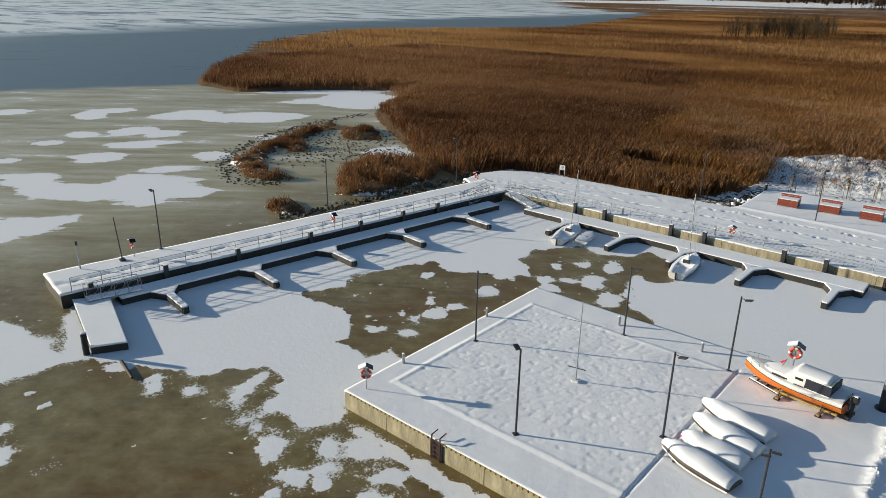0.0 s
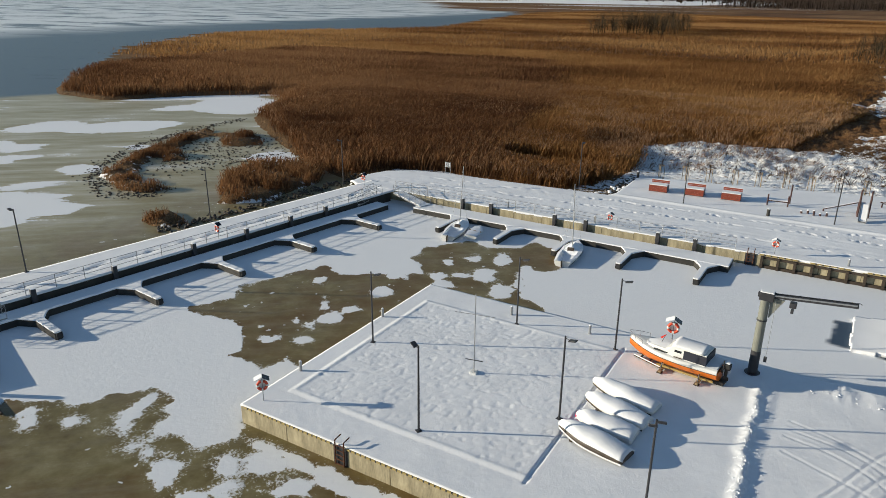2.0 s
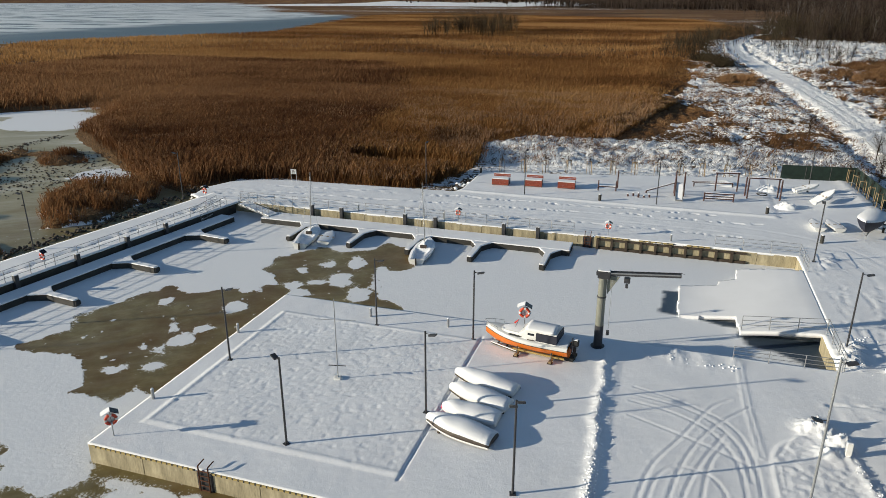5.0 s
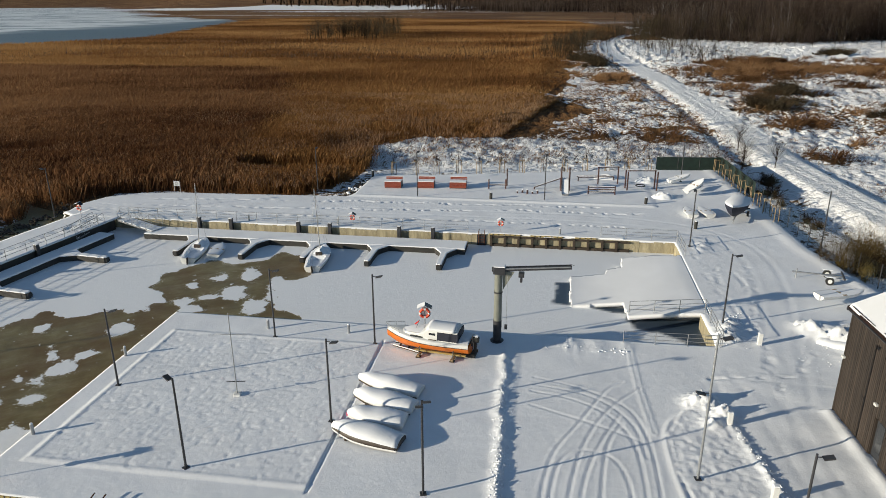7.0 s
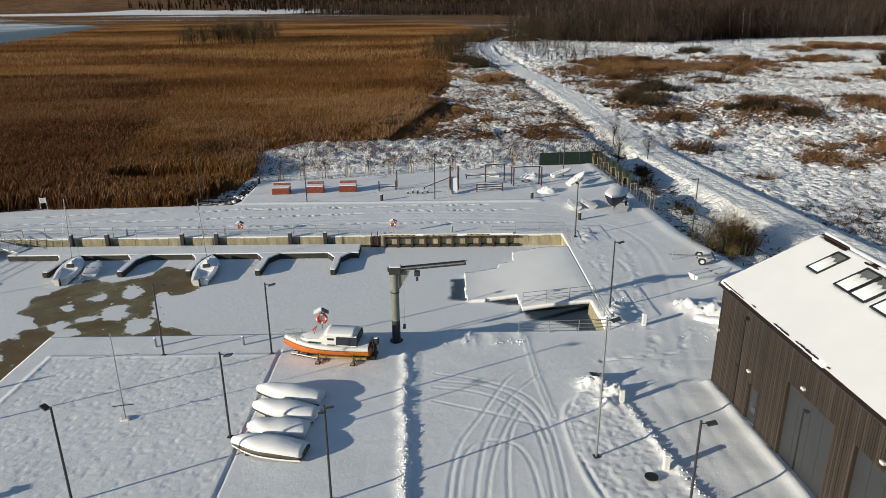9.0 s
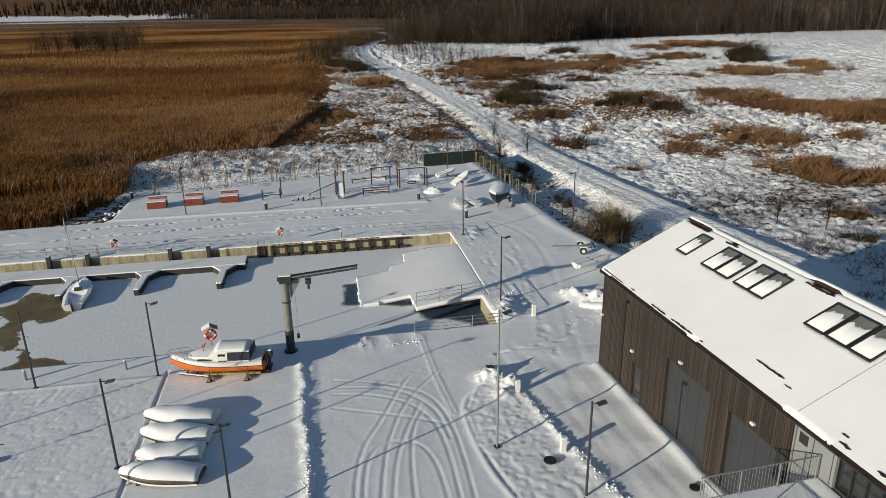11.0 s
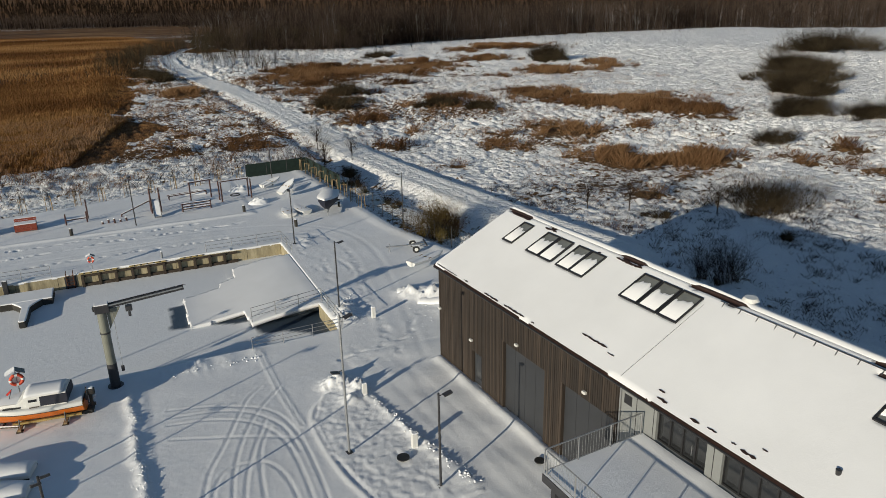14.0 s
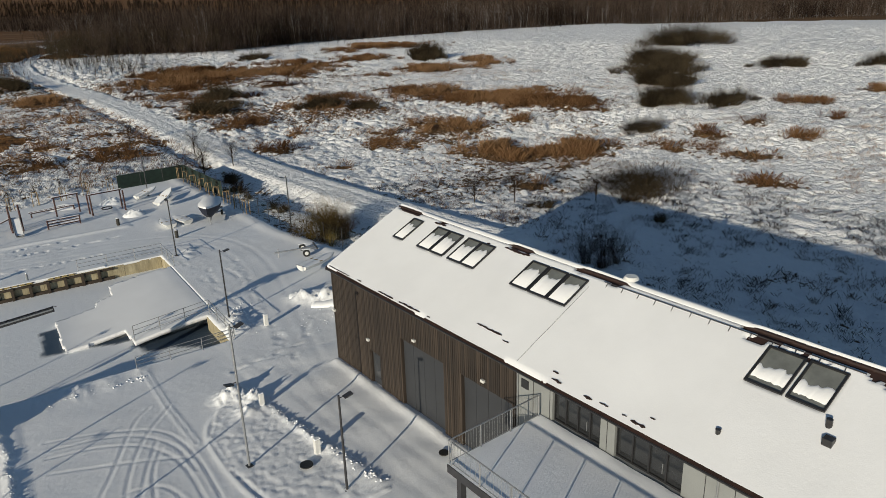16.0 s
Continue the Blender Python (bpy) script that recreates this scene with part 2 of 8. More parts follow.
PLAY_WOOD = plain("dark_red_playground_wood", (0.06, 0.022, 0.018), 0.6, 0, 0.4, 3, 25, 0.2)
BARE_WOOD = plain("pale_timber", (0.28, 0.2, 0.11), 0.75, 0, 0.3, 3, 25, 0.2)
YELLOW = plain("worn_yellow_paint", (0.33, 0.25, 0.09), 0.7, 0, 0.35, 3, 20)
BLACK = plain("black_paint", (0.02, 0.02, 0.02), 0.6, 0, 0.3, 3, 20)
CRANE_GREY = plain("crane_grey_paint", (0.20, 0.205, 0.175), 0.5, 0.1, 0.15, 1.5, 25)
SOLAR = plain("solar_cell", (0.012, 0.014, 0.025), 0.25, 0, 0.3, 4, 40)
MESH_GREEN = plain("green_fence_mesh", (0.008, 0.022, 0.017), 0.8, 0, 0.4, 2, 30)
STONE = plain("grey_stone", (0.065, 0.052, 0.040), 0.85, 0, 0.5, 1.2, 10, 0.5)


def strand_material(name, dark, mid, light, patch=0.03, each=0.3):
    """Dry stems: colour from stem to stem, and in wide patches."""
    m, nt, b = nodes_of(name)
    geo = nt.nodes.new("ShaderNodeNewGeometry")
    v = coords(nt)
    n = noise_node(nt, v, patch, 4, 0.55)
    wide = noise_node(nt, coords(nt, "Object", (0.5, 1.0, 1.0)), patch * 0.4, 3, 0.5)
    f = mathn(nt, 'ADD', mathn(nt, 'MULTIPLY', geo.outputs["Random Per Island"], each), mathn(nt, 'MULTIPLY', n, 0.5))
    f = mathn(nt, 'ADD', f, mathn(nt, 'MULTIPLY', mathn(nt, 'SUBTRACT', wide, 0.5), 2.2))
    f = mathn(nt, 'ADD', f, 0.51 - each * 0.5)
    col = ramp(nt, f, [(0.42, dark), (0.7, mid), (1.0, light)])
    nt.links.new(col, b.inputs["Base Color"])
    b.inputs["Roughness"].default_value = 0.8
    b.inputs["Specular IOR Level"].default_value = 0.1
    thin = nt.nodes.new("ShaderNodeBsdfTranslucent")
    nt.links.new(col, thin.inputs["Color"])
    both = nt.nodes.new("ShaderNodeMixShader")
    both.inputs[0].default_value = 0.45
    nt.links.new(b.outputs[0], both.inputs[1])
    nt.links.new(thin.outputs[0], both.inputs[2])
    nt.links.new(both.outputs[0], nt.nodes["Material Output"].inputs[0])
    return m


REED = strand_material("dry_reed", (0.105, 0.047, 0.018), (0.22, 0.105, 0.037), (0.38, 0.215, 0.088))
REED_DARK = strand_material("dark_dry_reed", (0.066, 0.029, 0.014), (0.14, 0.064, 0.028), (0.26, 0.14, 0.068), 0.05, 0.45)
PLUME = strand_material("pale_reed_plume", (0.16, 0.085, 0.045), (0.28, 0.16, 0.09), (0.42, 0.27, 0.16))
GRASS = strand_material("dry_grass", (0.085, 0.042, 0.020), (0.19, 0.100, 0.046), (0.33, 0.195, 0.10), 0.1, 0.3)
WOODS = strand_material("winter_wood", (0.016, 0.011, 0.008), (0.055, 0.036, 0.027), (0.17, 0.125, 0.098), 0.05, 0.7)
BIRCH = strand_material("pale_birch_stem", (0.16, 0.14, 0.12), (0.30, 0.27, 0.24), (0.48, 0.45, 0.42), 0.1)
TWIG = strand_material("bare_twigs", (0.018, 0.012, 0.008), (0.042, 0.028, 0.018), (0.09, 0.06, 0.038), 0.2)
SHRUB = strand_material("olive_brown_twigs", (0.026, 0.020, 0.012), (0.062, 0.046, 0.028), (0.13, 0.10, 0.062), 0.25, 0.6)
WILLOW = strand_material("willow_twigs", (0.07, 0.045, 0.019), (0.15, 0.105, 0.04), (0.25, 0.19, 0.07), 0.3)
BARK = plain("grey_brown_bark", (0.05, 0.038, 0.03), 0.9, 0, 0.5, 2, 20, 0.4)


def glass_material(name, tint, rough=0.05):
    m, nt, b = nodes_of(name)
    v = coords(nt)
    n = noise_node(nt, v, 1.5)
    nt.links.new(ramp(nt, n, [(0.3, tuple(c * 0.6 for c in tint)), (0.7, tint)]), b.inputs["Base Color"])
    b.inputs["Roughness"].default_value = rough
    b.inputs["Specular IOR Level"].default_value = 0.8
    return m


GLASS = glass_material("dark_window_glass", (0.03, 0.032, 0.035))
# The reflected sky is put into the roof glass as a grey base colour.
ROOF_GLASS = glass_material("sky_grey_roof_glass", (0.20, 0.21, 0.20), 0.12)
LENS = plain("lamp_diffuser", (0.6, 0.6, 0.58), 0.3, 0, 0.05, 3, 30)


# ---- building helpers ----
def part(name, bm, material, parent=None, label="", smooth_shade=False):
    """Links a bmesh as one mesh object, under a thing or a part."""
    me = bpy.data.meshes.new(name)
    bm.to_mesh(me)
    bm.free()
    me.materials.append(material)
    if smooth_shade:
        me.polygons.foreach_set("use_smooth", [True] * len(me.polygons))
    ob = new(name, me)
    ob.parent = parent
    if label:
        ob["label"] = label
    return ob


def raw(name, verts, faces, material, parent=None, attrs=None, smooth_shade=False):
    """A mesh from arrays: faces is an (n, k) array."""
    verts, faces = np.asarray(verts, np.float32), np.asarray(faces, np.int32)
    me = bpy.data.meshes.new(name)
    k = faces.shape[1]
    me.vertices.add(len(verts))
    me.vertices.foreach_set("co", verts.ravel())
    me.loops.add(faces.size)
    me.loops.foreach_set("vertex_index", faces.ravel())
    me.polygons.add(len(faces))
    me.polygons.foreach_set("loop_start", np.arange(0, faces.size, k, dtype=np.int32))
    for key, values in (attrs or {}).items():
        at = me.attributes.new(key, 'FLOAT', 'POINT')
        at.data.foreach_set("value", np.asarray(values, np.float32).ravel())
    me.update(calc_edges=True)
    if smooth_shade:
        me.polygons.foreach_set("use_smooth", np.ones(len(faces), bool))
    me.materials.append(material)
    ob = new(name, me)
    ob.parent = parent
    return ob


def thing(name, m, label, category, group=""):
    ob = new(name)
    ob.matrix_basis = m
    return tagged(ob, label, category, group)


def box(bm, x0, x1, y0, y1, z0, z1, m=None, bevel=0.0):
    r = bmesh.ops.create_cube(bm, size=1)
    mt = Matrix.Translation(((x0 + x1) / 2, (y0 + y1) / 2, (z0 + z1) / 2)) @ Matrix.Diagonal((x1 - x0, y1 - y0, z1 - z0, 1))
    bmesh.ops.transform(bm, matrix=(m @ mt) if m else mt, verts=r["verts"])
    if bevel:
        es = list({e for v in r["verts"] for e in v.link_edges})
        bmesh.ops.bevel(bm, geom=es, offset=bevel, segments=2, affect='EDGES', profile=0.6)
    return bm


def rod(bm, a, b, r0, r1=None, seg=8):
    """A round bar from a to b."""
    a, b = Vector(a), Vector(b)
    d = b - a
    res = bmesh.ops.create_cone(bm, cap_ends=True, segments=seg, radius1=r0, radius2=r0 if r1 is None else r1, depth=d.length)
    bmesh.ops.transform(bm, matrix=Matrix.Translation((a + b) / 2) @ d.to_track_quat('Z', 'Y').to_matrix().to_4x4(), verts=res["verts"])
    return bm


def ring(bm, m, big, small, seg=20, sub=8, a0=0.0, a1=1.0):
    """A torus, or an arc of one, in the xy plane of m."""
    n = max(2, round(seg * (a1 - a0)))
    full = a1 - a0 >= 1
    rows = []
    for i in range(n if full else n + 1):
        a = 2 * math.pi * (a0 + (a1 - a0) * i / n)
        rows.append([bm.verts.new(m @ Vector(((big + small * math.cos(b)) * math.cos(a), (big + small * math.cos(b)) * math.sin(a), small * math.sin(b))))
                     for b in (2 * math.pi * j / sub for j in range(sub))])
    for i in range(n):
        p, q = rows[i], rows[(i + 1) % len(rows)]
        for j in range(sub):
            bm.faces.new((p[j], q[j], q[(j + 1) % sub], p[(j + 1) % sub]))
    return bm


def loft(bm, sections, closed=True, caps=True):
    """Skins a list of point rows."""
    rows = [[bm.verts.new(p) for p in s] for s in sections]
    n = len(rows[0])
    for a, b in zip(rows, rows[1:]):
        for j in range(n if closed else n - 1):
            bm.faces.new((a[j], b[j], b[(j + 1) % n], a[(j + 1) % n]))
    if caps and closed:
        bm.faces.new(rows[0][::-1])
        bm.faces.new(rows[-1])
    bmesh.ops.recalc_face_normals(bm, faces=bm.faces)
    return bm


def prism(bm, outline, z0, z1):
    """An upright solid over a plan outline."""
    lo = [bm.verts.new((x, y, z0)) for x, y in outline]
    hi = [bm.verts.new((x, y, z1)) for x, y in outline]
    n = len(lo)
    bm.faces.new(lo[::-1])
    bm.faces.new(hi)
    for i in range(n):
        bm.faces.new((lo[i], lo[(i + 1) % n], hi[(i + 1) % n], hi[i]))
    bmesh.ops.recalc_face_normals(bm, faces=bm.faces)
    return bm


def inside(x, y, poly):
    """Which points of the arrays lie in a plan outline."""
    res = np.zeros(np.shape(x), bool)
    for (x0, y0), (x1, y1) in zip(poly, poly[1:] + poly[:1]):
        cross = ((y0 > y) != (y1 > y))
        with np.errstate(divide='ignore', invalid='ignore'):
            xs = (x1 - x0) * (y - y0) / (y1 - y0 if y1 != y0 else 1e-9) + x0
        res ^= cross & (x < xs)
    return res


def dist_line(x, y, pts, closed=False):
    """Distance to a plan polyline."""
    d = np.full(np.shape(x), 1e9)
    for (x0, y0), (x1, y1) in zip(pts, pts[1:] + (pts[:1] if closed else [])):
        dx, dy = x1 - x0, y1 - y0
        t = np.clip(((x - x0) * dx + (y - y0) * dy) / (dx * dx + dy * dy), 0, 1)
        d = np.minimum(d, np.hypot(x - x0 - t * dx, y - y0 - t * dy))
    return d


def hash2(i, j, s):
    v = np.sin(i * 127.1 + j * 311.7 + s * 74.7) * 43758.5453
    return v - np.floor(v)


def vnoise(x, y, s=0):
    """Smooth value noise in 0..1 on arrays."""
    i, j = np.floor(x), np.floor(y)
    u, v = x - i, y - j
    u, v = u * u * (3 - 2 * u), v * v * (3 - 2 * v)
    a, b, c, d = hash2(i, j, s), hash2(i + 1, j, s), hash2(i, j + 1, s), hash2(i + 1, j + 1, s)
    return (a * (1 - u) + b * u) * (1 - v) + (c * (1 - u) + d * u) * v


def fbm(x, y, s=0, octaves=4):
    t, k = 0, 0.5
    for o in range(octaves):
        t = t + k * vnoise(x * 2 ** o, y * 2 ** o, s + o)
        k /= 2
    return t


def sstep(v, a, b):
    t = np.clip((v - a) / (b - a), 0, 1)
    return t * t * (3 - 2 * t)


def axis(core, grow=1.18, far_lo=-4500, far_hi=4500):
    """Grid lines: fine stretches (from, to, step), coarser and coarser outside them."""
    xs = []
    for a, b, s in core:
        xs += list(np.arange(a, b, s))
    xs.append(core[-1][1])
    s = core[-1][2]
    while xs[-1] < far_hi:
        s *= grow
        xs.append(xs[-1] + s)
    s, lo = core[0][2], [xs[0]]
    while lo[-1] > far_lo:
        s *= grow
        lo.append(lo[-1] - s)
    return np.array(lo[:0:-1] + xs)


def grid_faces(nx, ny, keep=None):
    i, j = np.meshgrid(np.arange(nx - 1), np.arange(ny - 1), indexing="ij")
    f = np.stack([i * ny + j, (i + 1) * ny + j, (i + 1) * ny + j + 1, i * ny + j + 1], -1).reshape(-1, 4)
    return f if keep is None else f[keep.ravel()]


def compact(verts, faces, extra=()):
    used, inv = np.unique(faces, return_inverse=True)
    return verts[used], inv.reshape(faces.shape), [e[used] for e in extra]


# ---- the lie of the land ----
ICE_Z = -1.1
LAND = [(-2500, 4500), (-1545, 2422), (-611, 1027), (-385, 850), (-258, 430), (-254, 408), (-318, 278), (-256, 178), (-200, 128),
        (-159, 90), (-149, 84), (-130, 84), (-122, 98), (-107, 113), (-96, 100), (-92, 86), (-80, 77), (-66, 68), (-60, 65), (-53, 61),
        (-46, 59), (-40, 59), (12, 59), (16, 56), (16, 36), (13, 34.5), (-20.5, 34.5), (-20.5, 20), (3, 20), (3, -3000), (4500, -3000), (4500, 4500)]
REEDS = [(-62, 68), (-56, 63), (-49.5, 62.5), (-47.2, 66.5), (-41, 68.4), (-31, 69), (-24.5, 69.5), (-22.5, 74), (-21.5, 84), (-24, 97), (-14.5, 104), (-4, 105.5), (0, 109), (2, 124), (9, 137), (5, 160),
         (7, 214), (10, 255), (17, 330), (24, 420), (45, 560), (20, 760), (-120, 900), (-330, 960), (-360, 830), (-252, 440), (-246, 405), (-306, 278), (-248, 180), (-195, 130),
         (-158, 93), (-149, 87), (-131, 87), (-123, 101), (-107, 116), (-94, 102), (-90, 88), (-79, 79), (-70, 74)]
ROAD = [(39, 40), (37.5, 50), (36, 62), (34.5, 75), (33.2, 92), (33, 120), (33, 145), (31.5, 190), (28, 230), (25, 300), (27, 350), (38, 410), (60, 490), (70, 620)]
CLUMPS = [[(-54, 45), (-50.5, 49), (-51, 58), (-55, 63), (-63, 59), (-61, 52)], [(-56, 37.2), (-52, 36.3), (-51, 39.4), (-57, 41)],
          [(-89, 74), (-84, 61), (-79, 51), (-75, 46), (-68, 43), (-64, 44), (-63, 47), (-67, 46), (-72, 48.5), (-76.5, 53), (-81, 62), (-86, 74)],
          [(-79, 57), (-75, 55), (-74, 58), (-78, 60)], [(-84, 72), (-76, 66), (-72, 70), (-79, 76)]]
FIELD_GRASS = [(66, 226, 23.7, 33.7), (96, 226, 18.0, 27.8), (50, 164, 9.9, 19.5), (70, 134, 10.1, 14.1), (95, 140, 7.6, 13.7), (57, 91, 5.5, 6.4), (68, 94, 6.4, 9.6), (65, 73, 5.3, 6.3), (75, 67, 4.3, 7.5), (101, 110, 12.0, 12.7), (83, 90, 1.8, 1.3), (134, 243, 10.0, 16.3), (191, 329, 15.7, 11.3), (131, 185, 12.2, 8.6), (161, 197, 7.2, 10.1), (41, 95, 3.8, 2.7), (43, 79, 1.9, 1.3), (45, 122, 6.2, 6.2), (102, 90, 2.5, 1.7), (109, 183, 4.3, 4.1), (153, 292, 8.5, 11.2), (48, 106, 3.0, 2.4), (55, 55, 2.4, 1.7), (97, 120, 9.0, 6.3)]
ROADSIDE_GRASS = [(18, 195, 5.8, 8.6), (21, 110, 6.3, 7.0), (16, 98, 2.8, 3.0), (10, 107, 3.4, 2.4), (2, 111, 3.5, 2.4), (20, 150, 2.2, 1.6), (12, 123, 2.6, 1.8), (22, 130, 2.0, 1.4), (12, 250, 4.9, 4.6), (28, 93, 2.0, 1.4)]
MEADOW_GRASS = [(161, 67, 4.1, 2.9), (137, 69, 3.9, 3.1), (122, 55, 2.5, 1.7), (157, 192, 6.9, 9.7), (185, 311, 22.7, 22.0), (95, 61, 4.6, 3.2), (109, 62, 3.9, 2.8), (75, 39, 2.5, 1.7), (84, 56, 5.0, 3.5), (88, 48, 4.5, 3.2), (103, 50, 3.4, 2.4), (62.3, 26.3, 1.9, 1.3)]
PATCHES = FIELD_GRASS + ROADSIDE_GRASS + MEADOW_GRASS      # middle, half width across the camera's view, half depth along it
POND = (-29.5, 79.5, 7.5, 2.6)


def in_reeds(x, y):
    """Inside the reed bed, whose border wanders."""
    w = 2.2 + 8 * sstep(y, 88, 140)
    wx_ = (fbm(x * 0.06, y * 0.06, 33) - 0.47) * 2 + 0.7 * (fbm(x * 0.3, y * 0.3, 35, 2) - 0.38)
    return inside(x + w * wx_, y + 0.6 * w * (fbm(x * 0.12, y * 0.12, 34) - 0.47) * 2, REEDS)


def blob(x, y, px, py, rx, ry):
    """0 in the middle of an oval turned to fit the camera's line of sight, 1 at its border."""
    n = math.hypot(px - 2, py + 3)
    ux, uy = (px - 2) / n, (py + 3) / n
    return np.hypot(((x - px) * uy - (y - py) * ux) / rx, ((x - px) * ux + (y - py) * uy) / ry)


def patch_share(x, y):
    """How densely dry grass stands: ragged patches, turned to fit the camera's line of sight."""
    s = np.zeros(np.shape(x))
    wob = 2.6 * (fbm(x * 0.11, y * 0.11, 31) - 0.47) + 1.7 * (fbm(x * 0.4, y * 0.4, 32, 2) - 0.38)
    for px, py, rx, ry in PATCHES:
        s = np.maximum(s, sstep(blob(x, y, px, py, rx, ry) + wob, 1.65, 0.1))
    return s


def hummocks(x, y, s=0):
    """Snow-capped tussocks: round tops close together, with gaps between."""
    x, y = x + 0.5 * (vnoise(x * 0.9, y * 0.9, 41) - 0.5), y + 0.5 * (vnoise(x * 0.9, y * 0.9, 42) - 0.5)
    i, j = np.floor(x), np.floor(y)
    d = np.full(np.shape(x), 9.0)
    for a in (-1, 0, 1):
        for b in (-1, 0, 1):
            d = np.minimum(d, np.hypot(i + a + hash2(i + a, j + b, s) - x, j + b + hash2(i + a, j + b, s + 7) - y))
    return np.clip(1 - (d / 0.85) ** 2, 0, 1)


def land_height(x, y):
    """Height of the open ground, without the harbour's paving."""
    ins = inside(x, y, LAND)
    sd = np.where(ins, 1, -1) * dist_line(x, y, LAND, True)
    z = -1.9 + 1.35 * sstep(sd + 1.2 * (fbm(x * 0.3, y * 0.3, 3) - 0.5), -1.0, 2.5)
    for c in CLUMPS:
        k = np.where(inside(x, y, c), 1, -1) * dist_line(x, y, c, True)
        z = np.maximum(z, -1.7 + 1.15 * sstep(k + 1.6 * (fbm(x * 0.5, y * 0.5, 5) - 0.45), -0.9, 1.1))
    field = np.maximum(sstep(x, 27, 34), 0.8 * sstep(y, 100, 108) * sstep(x, -12, 0)) * sstep(sd, 1, 6)
    berm = sstep(y, 84, 88) * sstep(y, 112, 100) * sstep(x, -26, -18) * sstep(x, 33, 26)
    rough = (fbm(x * 1.0, y * 1.0, 7, 2) - 0.4) * 1.15 + (fbm(x * 0.2, y * 0.2, 9, 3) - 0.45) * 0.8
    near = (x > -26) & (x < 460) & (y > 0) & (y < 450)
    tops = np.zeros(np.shape(x))
    # Tussocks swell with distance, so sunlit faces brighten the far snow in view.
    tops[near] = 0.24 * hummocks(x[near] * 1.25, y[near] * 1.25, 43) * (0.35 + 1.0 * fbm(x[near] * 0.12, y[near] * 0.12, 44)) + 0.10 * hummocks(x[near] * 2.3, y[near] * 2.3, 45) + 0.75 * hummocks(x[near] * 0.52, y[near] * 0.52, 46) * sstep(np.hypot(x[near], y[near]), 85, 125) + 1.1 * hummocks(x[near] * 0.2, y[near] * 0.2, 47) * sstep(np.hypot(x[near], y[near]), 190, 270)
    z = z + np.maximum(field, berm) * (0.0 + rough * 0.55 * sstep(y, 500, 200) + tops) + berm * (0.15 + 0.1 * rough) - 0.25 * field * sstep(x, 38, 48)
    rd = dist_line(x, y, ROAD)
    crown = 0.22 + 0.05 * fbm(x, y, 4) - 0.07 * np.exp(-((rd - 0.85) / 0.25) ** 2)
    z = np.where(rd < 7, z + (crown - z) * sstep(rd, 3.6, 2.0), z)
    z = z - 0.5 * np.exp(-((rd - 5.0) / 1.1) ** 2) * (x < 36)
    # Far hills and an added far shore, raised to cover the view's top edge.
    z = z + 130 * sstep(np.hypot(x, y), 2300, 4400) * sstep(sd, 0, 500)
    z = np.maximum(z, -2 + 80 * sstep(np.hypot(x, y), 3600, 4600))
    pd = np.hypot((x - POND[0]) / POND[2], (y - POND[1]) / POND[3])
    z = np.where(pd < 1.6, np.minimum(z, -1.6 + 1.1 * sstep(pd, 0.75, 1.25)), z)
    return z


EDGE = [(50, 445), (70, 395), (114, 362), (186, 400), (301, 420), (446, 425), (553, 365), (660, 320), (800, 250)]
FAR_EDGE = [(-330, 1750), (-60, 1430), (110, 1480), (170, 1150), (250, 860), (500, 720), (900, 480), (1300, 250)]


def in_wood(x, y):
    """Under the woods, near and far."""
    w = 12 * (fbm(x * 0.04, y * 0.04, 55) - 0.47)
    return inside(x + w, y + 2 * w, EDGE + [(1500, 300), (1300, 700), (400, 760), (120, 640)]) | inside(x, y, FAR_EDGE + [(1800, 700), (900, 1500), (120, 2300), (-300, 2100)])


def grass_share(x, y):
    g = 0.37 + 0.30 * (fbm(x * 0.05, y * 0.05, 21) - 0.5) + 0.04 * sstep(x, 130, 60)
    g = g - 0.13 * sstep(x - 0.25 * y, 60, 150)
    # Less grass across the boathouse's shadow, which lightens the shade through the colour.
    g = g - 0.07 * sstep(x, 34, 40) * sstep(x, 84, 66) * sstep(y, 62, 48)
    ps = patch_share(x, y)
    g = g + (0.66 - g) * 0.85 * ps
    r = in_reeds(x, y)
    g = np.where(r | ((x < -47) & (y > 60)), 0.95, g)
    yard = sstep(y, 82, 86) * sstep(y, 112, 108) * sstep(x, -28, -20) * sstep(x, 30, 24)
    g = np.where(~r & (yard > 0.5), 0.39, g)
    rim = (x < 31) & (y > 104) & ~r
    g = np.where(rim, np.maximum(g, 0.31 + 0.32 * fbm(x * 0.12, y * 0.12, 40) + 0.2 * ps), g)
    for c in CLUMPS:
        g = np.where(inside(x, y, c), 0.62, g)
    g = np.where((y > 380) & (x < 60), 0.86 + 0.8 * (fbm(x * 0.006, y * 0.02, 52) - 0.45), g)
    far_r = np.hypot(x, y)
    g = np.where(far_r > 640, 0.74 + 1.3 * (fbm(x * 0.002, y * 0.006, 53) - 0.45), g)
    strip = (abs(y - 2300 - 0.18 * x) < 260) & (x > -1600) & (x < -250)
    g = np.where(strip, 0.12 + 0.9 * (fbm(x * 0.006, y * 0.01, 54) - 0.35), g)
    g = np.where((far_r > 2700) & (x > -1500), 1.0, g)
    g = np.where(in_wood(x, y), 0.58, g)
    rd = dist_line(x, y, ROAD)
    g = g * sstep(rd, 2.4, 4.0) + 0.05 * (1 - sstep(rd, 2.4, 4.0))
    return g


